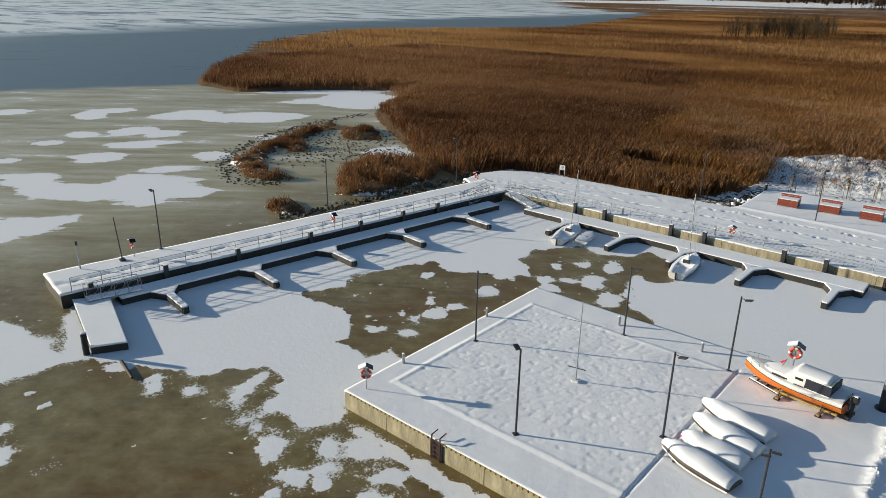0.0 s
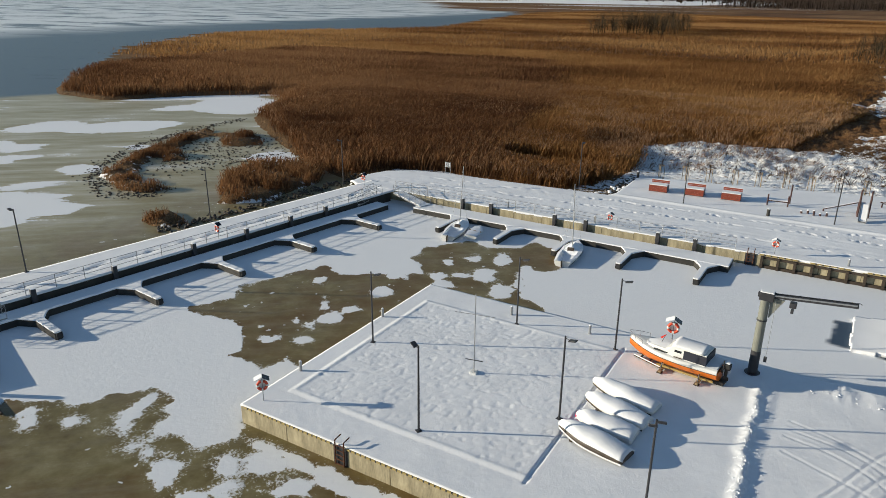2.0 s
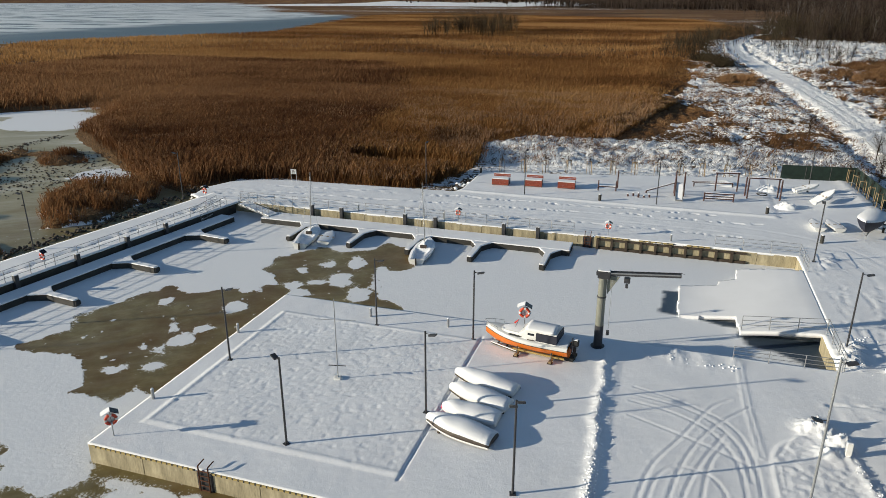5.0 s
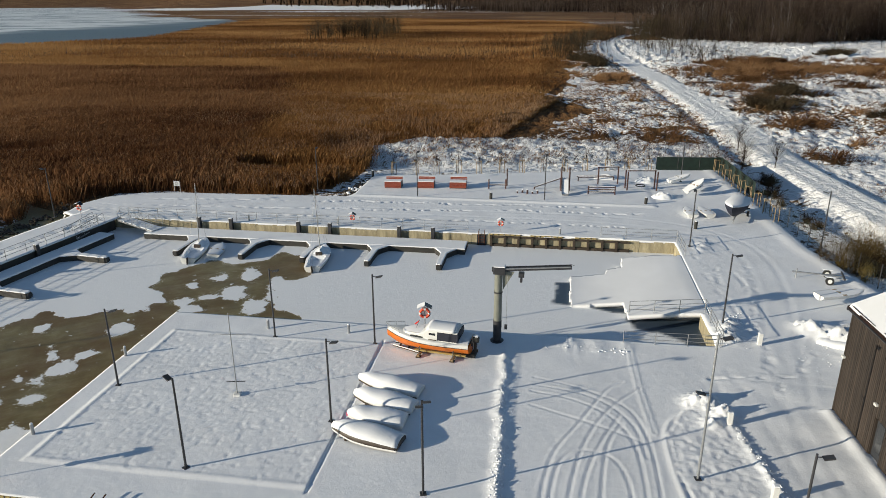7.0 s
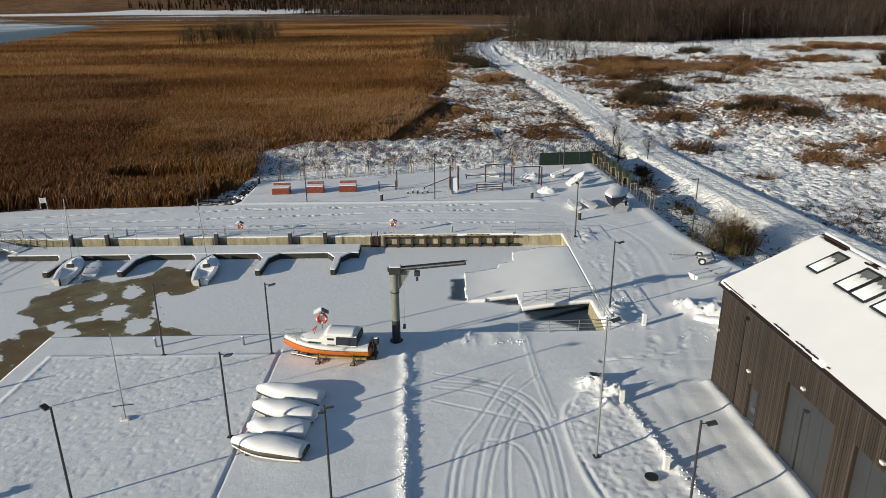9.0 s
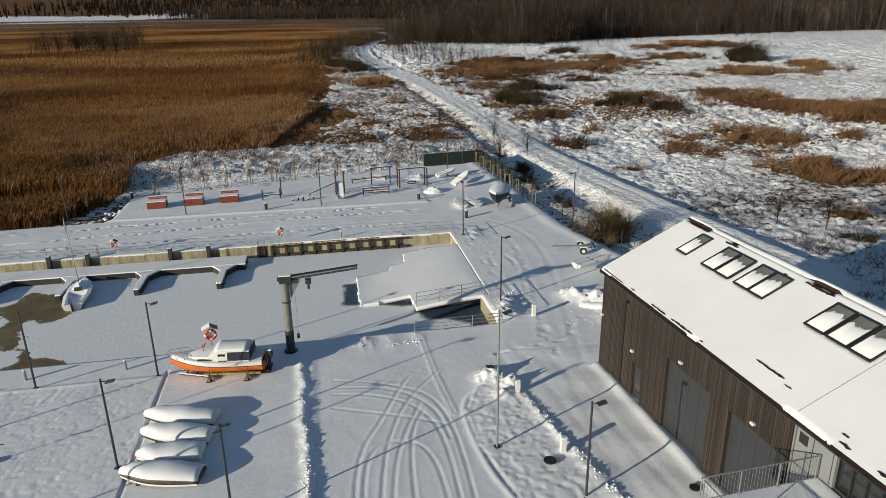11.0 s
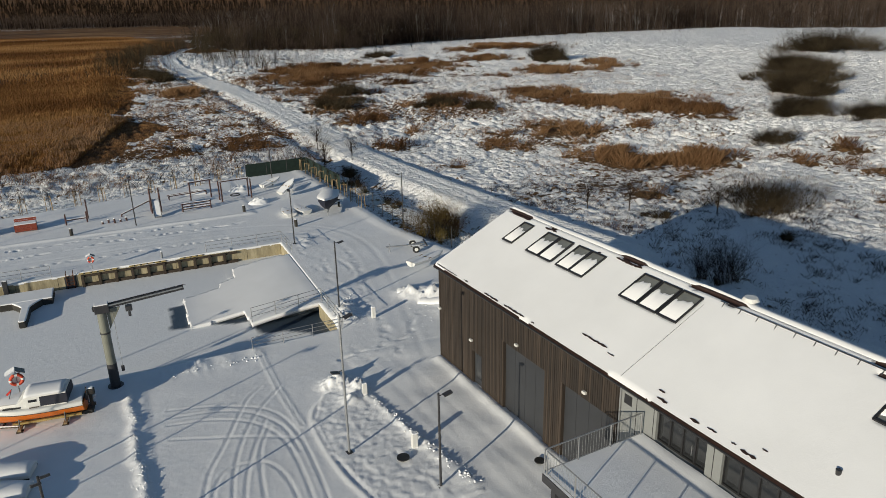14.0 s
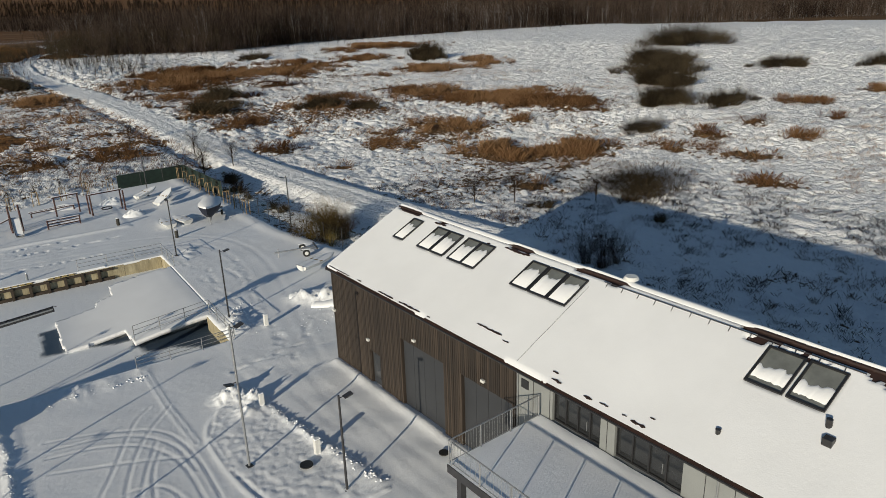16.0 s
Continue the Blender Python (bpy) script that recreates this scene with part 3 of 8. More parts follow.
gx = axis([(-170, -60, 2.5), (-60, -20, 1.4), (-20, 27, 0.35), (27, 110, 0.27), (110, 250, 0.8), (250, 430, 2.0)], 1.13)
gy = axis([(10, 24, 0.5), (24, 100, 0.3), (100, 150, 0.5), (150, 250, 0.8), (250, 440, 2.0)], 1.12, -3000)
X, Y = np.meshgrid(gx, gy, indexing="ij")
Z = land_height(X, Y)
gf = grid_faces(len(gx), len(gy))
ground = raw("ground", np.stack([X, Y, Z], -1).reshape(-1, 3), gf, GROUND, attrs={"grass": grass_share(X, Y), "straw": np.where(in_wood(X, Y), 0, np.maximum(np.maximum(sstep(Y, 300, 420), 0.8 * in_reeds(X, Y)), sstep(X, -30, 0) * sstep(Y, 90, 100) * 0.4))}, smooth_shade=True)
GZ = Z


def ground_z(x, y):
    """Height of the ground mesh at arrays of places."""
    i = np.clip(np.searchsorted(gx, x) - 1, 0, len(gx) - 2)
    j = np.clip(np.searchsorted(gy, y) - 1, 0, len(gy) - 2)
    u, w_ = (x - gx[i]) / (gx[i + 1] - gx[i]), (y - gy[j]) / (gy[j + 1] - gy[j])
    return (GZ[i, j] * (1 - u) + GZ[i + 1, j] * u) * (1 - w_) + (GZ[i, j + 1] * (1 - u) + GZ[i + 1, j + 1] * u) * w_


tagged(ground, "marsh and field with patchy snow and dry grass", "ground", kind="structure")

# the frozen lake and basin
OLIVE = [(-36.1, 26.2), (-35.5, 27.2), (-34.5, 29.1), (-35.9, 31.1), (-34.7, 33.5), (-33.1, 37.6), (-30.8, 36.8), (-26.8, 39.4), (-25.2, 40.4), (-26.7, 42.4), (-27.8, 42.7), (-28.3, 45.4),
         (-27.3, 47.7), (-25.5, 49.6), (-23.6, 48.8), (-21.5, 49.8), (-20.5, 52.2), (-18.7, 51.5), (-16.4, 47.4), (-17.0, 45.7), (-18.9, 46.2), (-18.9, 44.7), (-17.2, 42.6), (-17.1, 40.6),
         (-14.3, 39.7), (-14.2, 37.6), (-22.3, 36.5), (-22.6, 24), (-24.9, 24.4), (-25.3, 22.3), (-26.2, 23.2), (-28.1, 23.0), (-28.3, 23.8), (-30.0, 25.7), (-31.1, 26.5), (-33.9, 25.9)]
WHITE_BASIN = [(-37.1, 11.4), (-35.3, 12.7), (-32.8, 13.9), (-31.0, 14.7), (-30.4, 16.1), (-28.9, 17.9), (-27.0, 17.7), (-26.7, 16.5), (-26.1, 16.6), (-25.7, 15.2), (-24.8, 14.7), (-24.6, 15.5),
               (-23.9, 15.7), (-22.6, 15.4), (-22.1, 16.1), (-21.4, 17.1), (-22.3, 18.4), (-20, 20), (-20, 37), (16, 37), (16, 58), (-40, 58), (-46.5, 13.6)]
SHEETS = [[(-52, 8.5), (-47.0, 9.6), (-45.7, 10.2), (-43.6, 10.4), (-41.5, 10.8), (-40.0, 10.4), (-39.3, 10.5), (-44.6, 12.9), (-45.5, 13.6), (-37.1, 11.6), (-38.4, 9.8), (-38.4, 8.8), (-38.4, 6.7), (-40, 1), (-52, 2)],
          [(-28.4, 17.9), (-28.6, 16.9), (-28.4, 15.8), (-27.4, 14.2), (-26.3, 14.0), (-27.1, 15.4), (-27.8, 17.1)],
          [(-21.3, 17.3), (-19.9, 17.6), (-17.1, 17.75), (-12, 17.7), (2, 17.6), (2, 15.6), (-9, 15.8), (-15.3, 16.4), (-18.1, 17.1), (-20.4, 17.0)],
          [(-88.9, 23.5), (-85.3, 28.4), (-80.5, 26.8), (-76.9, 29.3), (-78.8, 33.2), (-77.7, 35.8), (-71.4, 38.8), (-64.6, 37.2), (-63.3, 34.7), (-65.3, 31.9), (-65.5, 28.8), (-68.9, 27.5), (-76.5, 22.6), (-84.0, 21.8)],
          [(-76, 12), (-69.2, 18.9), (-67.8, 22.0), (-67.1, 23.3), (-63.9, 20.4), (-64.1, 15.3), (-66, 12)]]
PANS = [(-31.3, 35.1, 0.42, 0.6), (-26.8, 39.0, 0.57, 0.43), (-26.0, 39.0, 0.42, 0.36), (-25.9, 35.9, 0.92, 0.86), (-28.2, 31.8, 0.28, 0.78), (-26.0, 32.1, 0.57, 0.46), (-26.3, 30.3, 0.78, 0.81), (-26.9, 28.8, 0.36, 0.53),
        (-28.1, 28.8, 0.14, 0.28), (-27.7, 25.5, 0.36, 0.42), (-27.5, 26.4, 0.22, 0.35), (-25.8, 26.7, 0.5, 0.46), (-24.8, 43.7, 0.42, 0.54), (-23.4, 45.5, 0.42, 0.65), (-21.2, 46.7, 0.57, 1.16), (-22.4, 41.9, 0.57, 0.47),
        (-24.0, 40.8, 0.5, 0.65), (-20.9, 42.8, 0.85, 1.39), (-18.3, 40.8, 0.71, 1.19), (-22.7, 39.6, 0.85, 0.65), (-18.6, 46.1, 0.42, 0.74), (-18.0, 43.3, 0.36, 1.12)]
FLOES = [(-35.4, 12.2, 0.78, 0.56), (-31.5, 12.3, 0.42, 0.51), (-32.7, 12.8, 0.5, 0.34), (-29.9, 13.6, 0.28, 0.34), (-25.2, 14.0, 0.36, 0.29), (-24.2, 13.9, 0.22, 0.29), (-22.4, 13.5, 0.57, 0.93), (-20.3, 15.3, 0.57, 0.67),
         (-20.3, 12.2, 0.57, 0.32), (-19.3, 12.8, 0.42, 0.53), (-18.4, 13.3, 0.36, 0.57), (-19.1, 14.1, 0.36, 0.25), (-20.6, 10.7, 0.36, 0.18), (-19.5, 11.5, 0.42, 0.25), (-18.7, 16.2, 0.92, 0.64), (-16.5, 15.9, 0.92, 0.57),
         (-31.7, 4.5, 0.42, 1.0), (-33.5, 5.1, 0.28, 0.43), (-28.8, 5.6, 0.22, 0.16), (-16.0, 14.3, 0.71, 0.35), (-19.4, 16.4, 0.57, 0.35)]
DRIFTS = [(-136.8, 41.2, 2.8, 2.8), (-123.8, 49.3, 2.9, 5.1), (-125.9, 54.3, 4.0, 2.7), (-112.9, 61.4, 5.9, 4.4), (-102.2, 68.2, 8.9, 5.3), (-107.5, 40.9, 1.8, 2.4), (-104.5, 47.9, 3.8, 3.5), (-99.4, 49.8, 3.0, 2.4),
          (-104.2, 34.7, 1.8, 1.8), (-94.6, 43.7, 4.4, 2.5), (-90.4, 35.7, 3.5, 3.2), (-96.8, 27.1, 1.6, 1.4), (-78.3, 38.3, 2.7, 1.5), (-81.1, 46.7, 1.9, 3.5), (-110.7, 86.4, 4.5, 3.1), (-104.0, 95.7, 8.7, 11.1),
          (-65.2, 64.9, 3.2, 3.6), (-86.2, 59.1, 1.3, 1.8), (-118.0, 99.8, 14.8, 3.1)]
ix = axis([(-140, -52, 0.9), (-52, 2, 0.22), (2, 16, 0.25)], 1.2)
iy = axis([(-5, 9, 0.5), (9, 52, 0.22), (52, 62, 0.7), (62, 120, 1.2)], 1.2)
X, Y = np.meshgrid(ix, iy, indexing="ij")


def signed(x, y, outline):
    """Metres inside an outline, below nought outside it."""
    return np.where(inside(x, y, outline), 1, -1) * dist_line(x, y, outline, True)


pale = sstep(-X, 46, 70)
cover = -0.95 - 0.35 * pale                   # metres inside the snow's border
cover = np.maximum(cover, np.minimum(signed(X, Y, WHITE_BASIN), -signed(X, Y, OLIVE)))
for o in SHEETS:
    cover = np.maximum(cover, signed(X, Y, o))
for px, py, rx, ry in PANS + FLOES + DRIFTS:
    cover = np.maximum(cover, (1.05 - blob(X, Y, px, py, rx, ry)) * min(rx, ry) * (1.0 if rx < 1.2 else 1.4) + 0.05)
cover = np.clip(cover, -2, 2.5)
crumbs = (1 - pale) * sstep(fbm(X * 0.16, Y * 0.16, 66), 0.30, 0.5)
out = 166.5 - 0.47 * (Y - 49) + 6 * (fbm(X * 0.03, Y * 0.03, 61) - 0.5)      # distance of the open lead from the harbour
water = sstep(-X - out, -3, 3)
for o in ([(3.5, 44.4), (3.7, 48.6), (5.2, 48.9), (5.2, 44.2)], [(9.0, 41.0), (8.6, 43), (14, 43), (14, 36), (12.3, 36), (12.0, 39.6), (10.5, 40.6)], [(7.6, 43.4), (8.8, 43.4), (8.8, 44.4), (6.0, 44.4)]):
    sd = np.where(inside(X, Y, o), 1, -1) * dist_line(X, Y, o, True) + 0.5 * (fbm(X * 1.2, Y * 1.2, 63) - 0.47)
    water = np.maximum(water, sstep(sd, -0.12, 0.12))
far_edge = 341 + 0.27 * (Y - 107) * (Y < 240) + (0.27 * 133 + 0.05 * (Y - 240)) * (Y >= 240)
floes = sstep(-X - far_edge + 60 * (fbm(X * 0.01, Y * 0.01, 62) - 0.5), -15, 25)
lake = raw("water", np.stack([X, Y, np.full_like(X, ICE_Z)], -1).reshape(-1, 3), grid_faces(len(ix), len(iy)), ICE,
           attrs={"cover": cover, "water": water, "floes": floes, "pale": pale, "crumbs": crumbs})
tagged(lake, "frozen olive lake ice with snow patches and open water", "water", kind="structure")

# ---- snow on the harbour's paving ----
QUAY_Y, BACK_Y, FRONT_Y, WEST_X, EAST_X = 56.8, 35.8, 18.2, -22.2, 14.0
BACK_SKEW = 0.005
PLAZA = [(-22.2, 18.2), (-22.2, 35.8), (13.4, 35.8), (13.4, 41.8), (14.0, 41.8), (14.0, 56.8), (-40.0, 56.8), (-44.6, 56.8), (-46.6, 58.2), (-47.0, 61.0), (-45.8, 64.2), (-42.6, 66.4), (-38.5, 67.3), (-32.7, 67.5), (-19.2, 68.4),
         (-19.2, 77.8), (-8, 80), (16.4, 86), (24, 86.8), (24.8, 74.4), (25.8, 57), (28, 47), (33, 38), (36, 20), (36, -10), (3, -10), (3, 18.2)]


def rounded(pts, n=2):
    """Cuts the corners of a polyline."""
    for _ in range(n):
        out_ = [pts[0]]
        for (x0, y0), (x1, y1) in zip(pts, pts[1:]):
            out_ += [(0.75 * x0 + 0.25 * x1, 0.75 * y0 + 0.25 * y1), (0.25 * x0 + 0.75 * x1, 0.25 * y0 + 0.75 * y1)]
        pts = out_ + [pts[-1]]
    return pts


TRACKS = [[(2.4, 31.7), (4.6, 31.1), (7.1, 29.7), (8.0, 27.9), (8.3, 24.6), (8.0, 18.5)], [(2.3, 30.2), (4.7, 29.7), (6.8, 28.1), (7.7, 25.3), (7.4, 18.5)], [(2.3, 28.8), (4.5, 27.9), (6.3, 27.1), (8.1, 26.1)], [(2.8, 18.5), (3.1, 22.7), (3.6, 25.1), (4.7, 27.1), (6.4, 31.0), (7.4, 31.9)],
          [(3.9, 18.5), (4.3, 22.6), (5.0, 25.9), (6.4, 29.1), (8.4, 31.5)], [(4.4, 18.5), (4.8, 22.5), (5.5, 25.2), (6.9, 28.4)], [(5.5, 18.5), (5.6, 22.1), (6.1, 26.0), (7.0, 27.7)], [(3.2, 18.5), (3.5, 23.0), (4.1, 24.9), (5.2, 25.3), (6.5, 24.8), (7.0, 22.6), (6.9, 18.5)], [(2.4, 30.9), (5.6, 30.3), (7.6, 28.0), (7.9, 25.0)]]
LANES = [[(-18, 61.5), (0, 62), (10, 61.5), (15, 60), (18.5, 56.5), (19, 50), (17, 40), (15.5, 30), (15, 18)], [(-18, 63.5), (0, 64), (11, 63.6), (17, 61.5), (20.6, 57), (21, 50), (19, 40), (17.0, 31)],
         [(13.5, 34), (14.6, 24), (15.6, 14)], [(15.3, 32), (16.2, 24), (17.0, 16)], [(12.5, 33), (12.6, 31)]]
STEPS = [[(-44, 61), (-20, 62.4), (0, 64.6), (12, 64.8)], [(-44, 59.4), (-15, 60.2), (10, 60.4)], [(14.8, 40), (15.4, 48), (15.0, 54)], [(17, 40), (17.6, 50), (16.4, 58)], [(-40, 63.5), (-18, 65.8), (8, 66.8)], [(12, 33), (17, 34), (20, 38)], [(13.0, 30), (16.2, 36), (15.8, 44), (16.5, 54)], [(18.8, 52), (16.8, 40), (15.6, 32)]]


def snow_height(x, y):
    h = 0.05 * (fbm(x * 0.35, y * 0.35, 70) - 0.45) + 0.015 * fbm(x * 3, y * 3, 71, 2)
    dents = np.clip(fbm(x * 4.4, y * 4.4, 72, 2) - 0.29, -0.25, 0.02)
    lawn = ((x > -20.8) & (x < -7.1) & (y > 20.6) & (y < 34.1))
    h = h + np.where(lawn, 0.03 + 0.12 * dents, 0)
    h = h + 0.05 * np.exp(-(np.minimum(np.minimum(abs(x + 20.8), abs(y - 34.1)), abs(y - 20.6)) / 0.16) ** 2) * ((x > -21) & (x < -7) & (y > 20.4) & (y < 34.3))
    h = h - 0.075 * np.exp(-((x + 7.05) / 0.07) ** 2) * (0.55 + 0.9 * vnoise(x * 2, y * 1.3, 86)) * ((y > 20.2) & (y < 34.6))
    # cleared yard, tyre ruts, ploughed banks
    yard = sstep(x, 1.2, 1.7) * sstep(y, 36.6, 35.4) * sstep(x, 14, 12)
    h = h - 0.04 * yard
    d = np.full(np.shape(x), 9.0)
    for t in TRACKS:
        d = np.minimum(d, dist_line(x, y, rounded(t)))
    rut = -0.03 * np.exp(-(d / 0.06) ** 2) + 0.012 * np.exp(-((d - 0.15) / 0.06) ** 2)
    lip = dist_line(x, y, [(8.1, 36.5), (8.2, 31.4), (8.5, 27.1)])
    h = h + (0.03 * np.exp(-((lip - 0.1) / 0.10) ** 2) - 0.02 * np.exp(-(lip / 0.07) ** 2)) * (y < 35.2)
    kerb = dist_line(x, y, rounded([(11.0, 29.6), (9.9, 28.9), (9.2, 28.0), (8.9, 26.4), (9.1, 22.4), (9.7, 20.1), (10.4, 17.5)]))
    h = h + 0.055 * np.exp(-(kerb / 0.14) ** 2)
    h = h + rut * sstep(x, 1.3, 2.2) * sstep(x, 14.5, 12.5)
    d = np.full(np.shape(x), 9.0)
    for t in LANES:
        d = np.minimum(d, dist_line(x, y, rounded(t)))
    h = h - 0.012 * np.exp(-(d / 0.18) ** 2) + 0.008 * np.exp(-((d - 0.45) / 0.18) ** 2)
    for i, s in enumerate(STEPS):
        d = dist_line(x + 0.5 * (vnoise(x * 0.5, y * 0.5, 87) - 0.5), y + 0.7 * (vnoise(x * 0.4, y * 0.4, 88) - 0.5), s)
        h = h - (0.10 if i in (0, 1, 4) else 0.06) * np.exp(-(d / (0.17 if i in (0, 1, 4) else 0.13)) ** 2) * sstep(vnoise(x * 3.1 + 3 * i, y * 3.1, 80 + i), 0.48, 0.62) + 0.025 * np.exp(-(d / 0.4) ** 2) * vnoise(x * 3.4, y * 3.4, 89)
    bx = 0.55 + (36 - y) * 0.042 + 0.5 * (fbm(y * 0.9, y * 0.0 + 2, 81) - 0.5)
    k = sstep(y, 36.0, 33.6) * sstep(y, 5, 12)
    lump = 0.1 + 1.1 * fbm(x * 2.6, y * 2.6, 82, 2) + 1.0 * vnoise(x * 6.5, y * 6.5, 85)
    h = h + k * 0.125 * lump * np.exp(-((x - bx) / np.where(x < bx, 0.28, 0.18)) ** 2)
    # lumps pushed over the quay edge and along the kerb
    for (ax, ay), r, a in [((2.6, 35.3), 0.5, 0.06), ((4.4, 35.4), 0.6, 0.09), ((6.2, 35.3), 0.5, 0.06), ((8.0, 35.4), 0.4, 0.06), ((14.3, 37.3), 0.8, 0.5), ((14.6, 39), 0.6, 0.4), ((14.9, 40.3), 0.6, 0.3),
                           ((11.3, 30.2), 0.7, 0.6), ((12.1, 29.2), 0.5, 0.45), ((11.4, 28.2), 0.5, 0.3), ((16.4, 56.5), 0.5, 0.2), ((15.9, 55.2), 0.4, 0.15),
                           ((21.0, 38.9), 0.8, 0.6), ((20.0, 40.3), 0.9, 0.5), ((22.0, 36.4), 1.2, 0.7), ((22.5, 39.5), 1.3, 0.7)]:
        h = h + a * lump * np.exp(-(((x - ax) ** 2 + (y - ay) ** 2) / r ** 2))
    dk = dist_line(x, y, [(12.3, 29), (12.8, 26.5), (13.4, 23), (14.2, 19)])
    h = h + 0.11 * lump * np.exp(-(dk / 0.28) ** 2)
    isl = inside(x, y, [(10.2, 29.4), (12.2, 29), (13.4, 23), (14.2, 18.5), (10.3, 18.5), (9.2, 24), (9.1, 27)])
    h = h + np.where(isl, 0.05 + 0.13 * np.clip(fbm(x * 4.6, y * 4.6, 84, 2) - 0.36, -0.2, 0.12), 0)
    # drift along the building's foot, plinth kerb at the back of the promenade, bank along the fence
    wx = 17.92 + (30.57 - y) * 0.06
    h = h + 0.13 * np.exp(-((x - wx + 0.3) / 0.30) ** 2) * (y < 30.5) * (y > 14) * (0.4 + 1.2 * fbm(x * 0.8, y * 0.8, 83))
    drift = (x * 0.35 + y * 0.94)                 # low wind ridges in front of the boathouse
    h = h + 0.035 * sstep(x, 13.5, 15) * (y < 33) * (y > 14) * (np.sin(drift * 2.1 + 3.0 * fbm(x * 0.25, y * 0.25, 92)) * fbm(x * 0.4, y * 0.4, 93))
    h = h + 0.10 * np.exp(-((y - 67.9 + 0.035 * (x + 19) * 0) / 0.3) ** 2) * (x > -19) * (x < 14)
    h = h + 0.07 * sstep(y, 67.6, 68.3) * (x > -19.3) * (x < 14)
    fx = np.interp(y, [38, 47, 57, 74, 87], [33, 28, 25.8, 24.8, 24])
    h = h + 0.08 * np.exp(-((x - fx + 1.6) / 0.6) ** 2) * (y > 44)
    # the sheet sinks into the ground along its soft borders
    soft = dist_line(x, y, [(-46.6, 58.2), (-47.0, 61.0), (-45.8, 64.2), (-42.6, 66.4), (-38.5, 67.3), (-32.7, 67.5), (-19.2, 68.4), (-19.2, 77.8), (-8, 80), (16.4, 86), (24, 86.8), (24.8, 74.4), (25.8, 57), (28, 47), (33, 38), (36, 20), (36, -10)])
    return h - 0.75 * sstep(soft, 0.9, 0.0)


sx = np.unique(np.round(np.concatenate([np.arange(-47.2, -22.2, 0.25), np.arange(-22.2, -20.9, 0.12), np.arange(-20.9, -7.4, 0.09), np.arange(-7.4, -6.7, 0.05), np.arange(-6.7, 1.2, 0.16), np.arange(1.2, 13.4, 0.1), [13.4, 13.7], np.arange(14, 26, 0.18), np.arange(26, 36.1, 0.5)]), 3))
sy = np.unique(np.round(np.concatenate([np.arange(-10, 12, 1.0), np.arange(12, 18.2, 0.3), np.arange(18.2, 35.8, 0.10), np.arange(35.8, 56.8, 0.2), np.arange(56.8, 69, 0.16), np.arange(69, 87.3, 0.24)]), 3))
X, Y = np.meshgrid(sx, sy, indexing="ij")
cx, cy = np.meshgrid((sx[1:] + sx[:-1]) / 2, (sy[1:] + sy[:-1]) / 2, indexing="ij")
keep = inside(cx, cy, PLAZA)
H = snow_height(X, Y)
skew = (1.0 + BACK_SKEW * (X - WEST_X)) * sstep(X, 20, 13.4) * sstep(Y, 34.2, 35.8) * sstep(Y, 41.5, 35.9)      # the back edge is not square to the rest
v, fc, _ = compact(np.stack([X, Y + skew, H], -1).reshape(-1, 3), grid_faces(len(sx), len(sy), keep))
pavement = raw("pavement", v, fc, SNOW, smooth_shade=True)
solid = pavement.modifiers.new("depth", 'SOLIDIFY')
solid.thickness, solid.offset = 0.16, -1
tagged(pavement, "harbour yard and quay paving under trodden snow", "pavement", kind="structure")

# ---- quay walls ----


def quay_wall(name, a, b, label, z1=-0.06, thick=0.7, material=CONCRETE, bay=3.0, z0=-2.2):
    """A concrete wall along a to b, built to the right of that line, in cast bays with open joints."""
    a, b = Vector((*a, 0)), Vector((*b, 0))
    d = b - a
    n = max(1, round(d.length / bay))
    m = Matrix.Translation(a) @ Matrix.Rotation(math.atan2(d.y, d.x), 4, 'Z')
    wall = new(name)
    wall.matrix_basis = m
    tagged(wall, label, "quay wall", kind="structure")
    step = d.length / n
    me = None
    for i in range(n):
        if me is None:
            ob = part("wall_panel", box(bmesh.new(), 0.012, step - 0.012, -thick, 0, z0, z1, bevel=0.02), material, wall)
            me = ob.data
        else:
            ob = new("wall_panel", me)
            ob.parent = wall
        ob.matrix_basis = pose(i * step, 0.004 * (i % 3), 0)
    part("wall_core", box(bmesh.new(), 0.0, d.length, -thick + 0.02, -0.05, z0, z1 - 0.02), CONCRETE_DARK, wall)
    return wall


quay_wall("wall_platform_front", (3.0, FRONT_Y), (WEST_X + 0.0, FRONT_Y), "pale stained concrete quay wall with striped coping")
quay_wall("wall_platform_west", (WEST_X, FRONT_Y), (WEST_X, BACK_Y + 1.0), "concrete quay wall along the platform")
quay_wall("wall_platform_back", (WEST_X, BACK_Y + 1.0), (13.4, BACK_Y + 1.0 + BACK_SKEW * 35.6), "snow-topped concrete quay wall behind the platform")
quay_wall("wall_slot_end", (13.4, 37.0), (13.4, 41.8), "sunlit concrete end wall of the boat slot")
quay_wall("wall_basin_east", (EAST_X, 53.4), (EAST_X, QUAY_Y), "concrete end wall of the basin")
far_wall = quay_wall("wall_far_quay", (EAST_X, QUAY_Y), (-40.0, QUAY_Y), "streaked concrete wall of the far quay")

# ---- slipway under smooth snow ----
RAMP = [(4.8, 44.0), (4.8, 49.6), (7.6, 50.0), (7.7, 50.8), (9.0, 51.1), (9.1, 53.4), (14.0, 53.4), (14.0, 41.8), (8.6, 41.8), (8.5, 44.2)]


def ramp_z(x):
    return -0.92 + 0.92 * sstep(x, 4.8, 14.2) ** 0.9


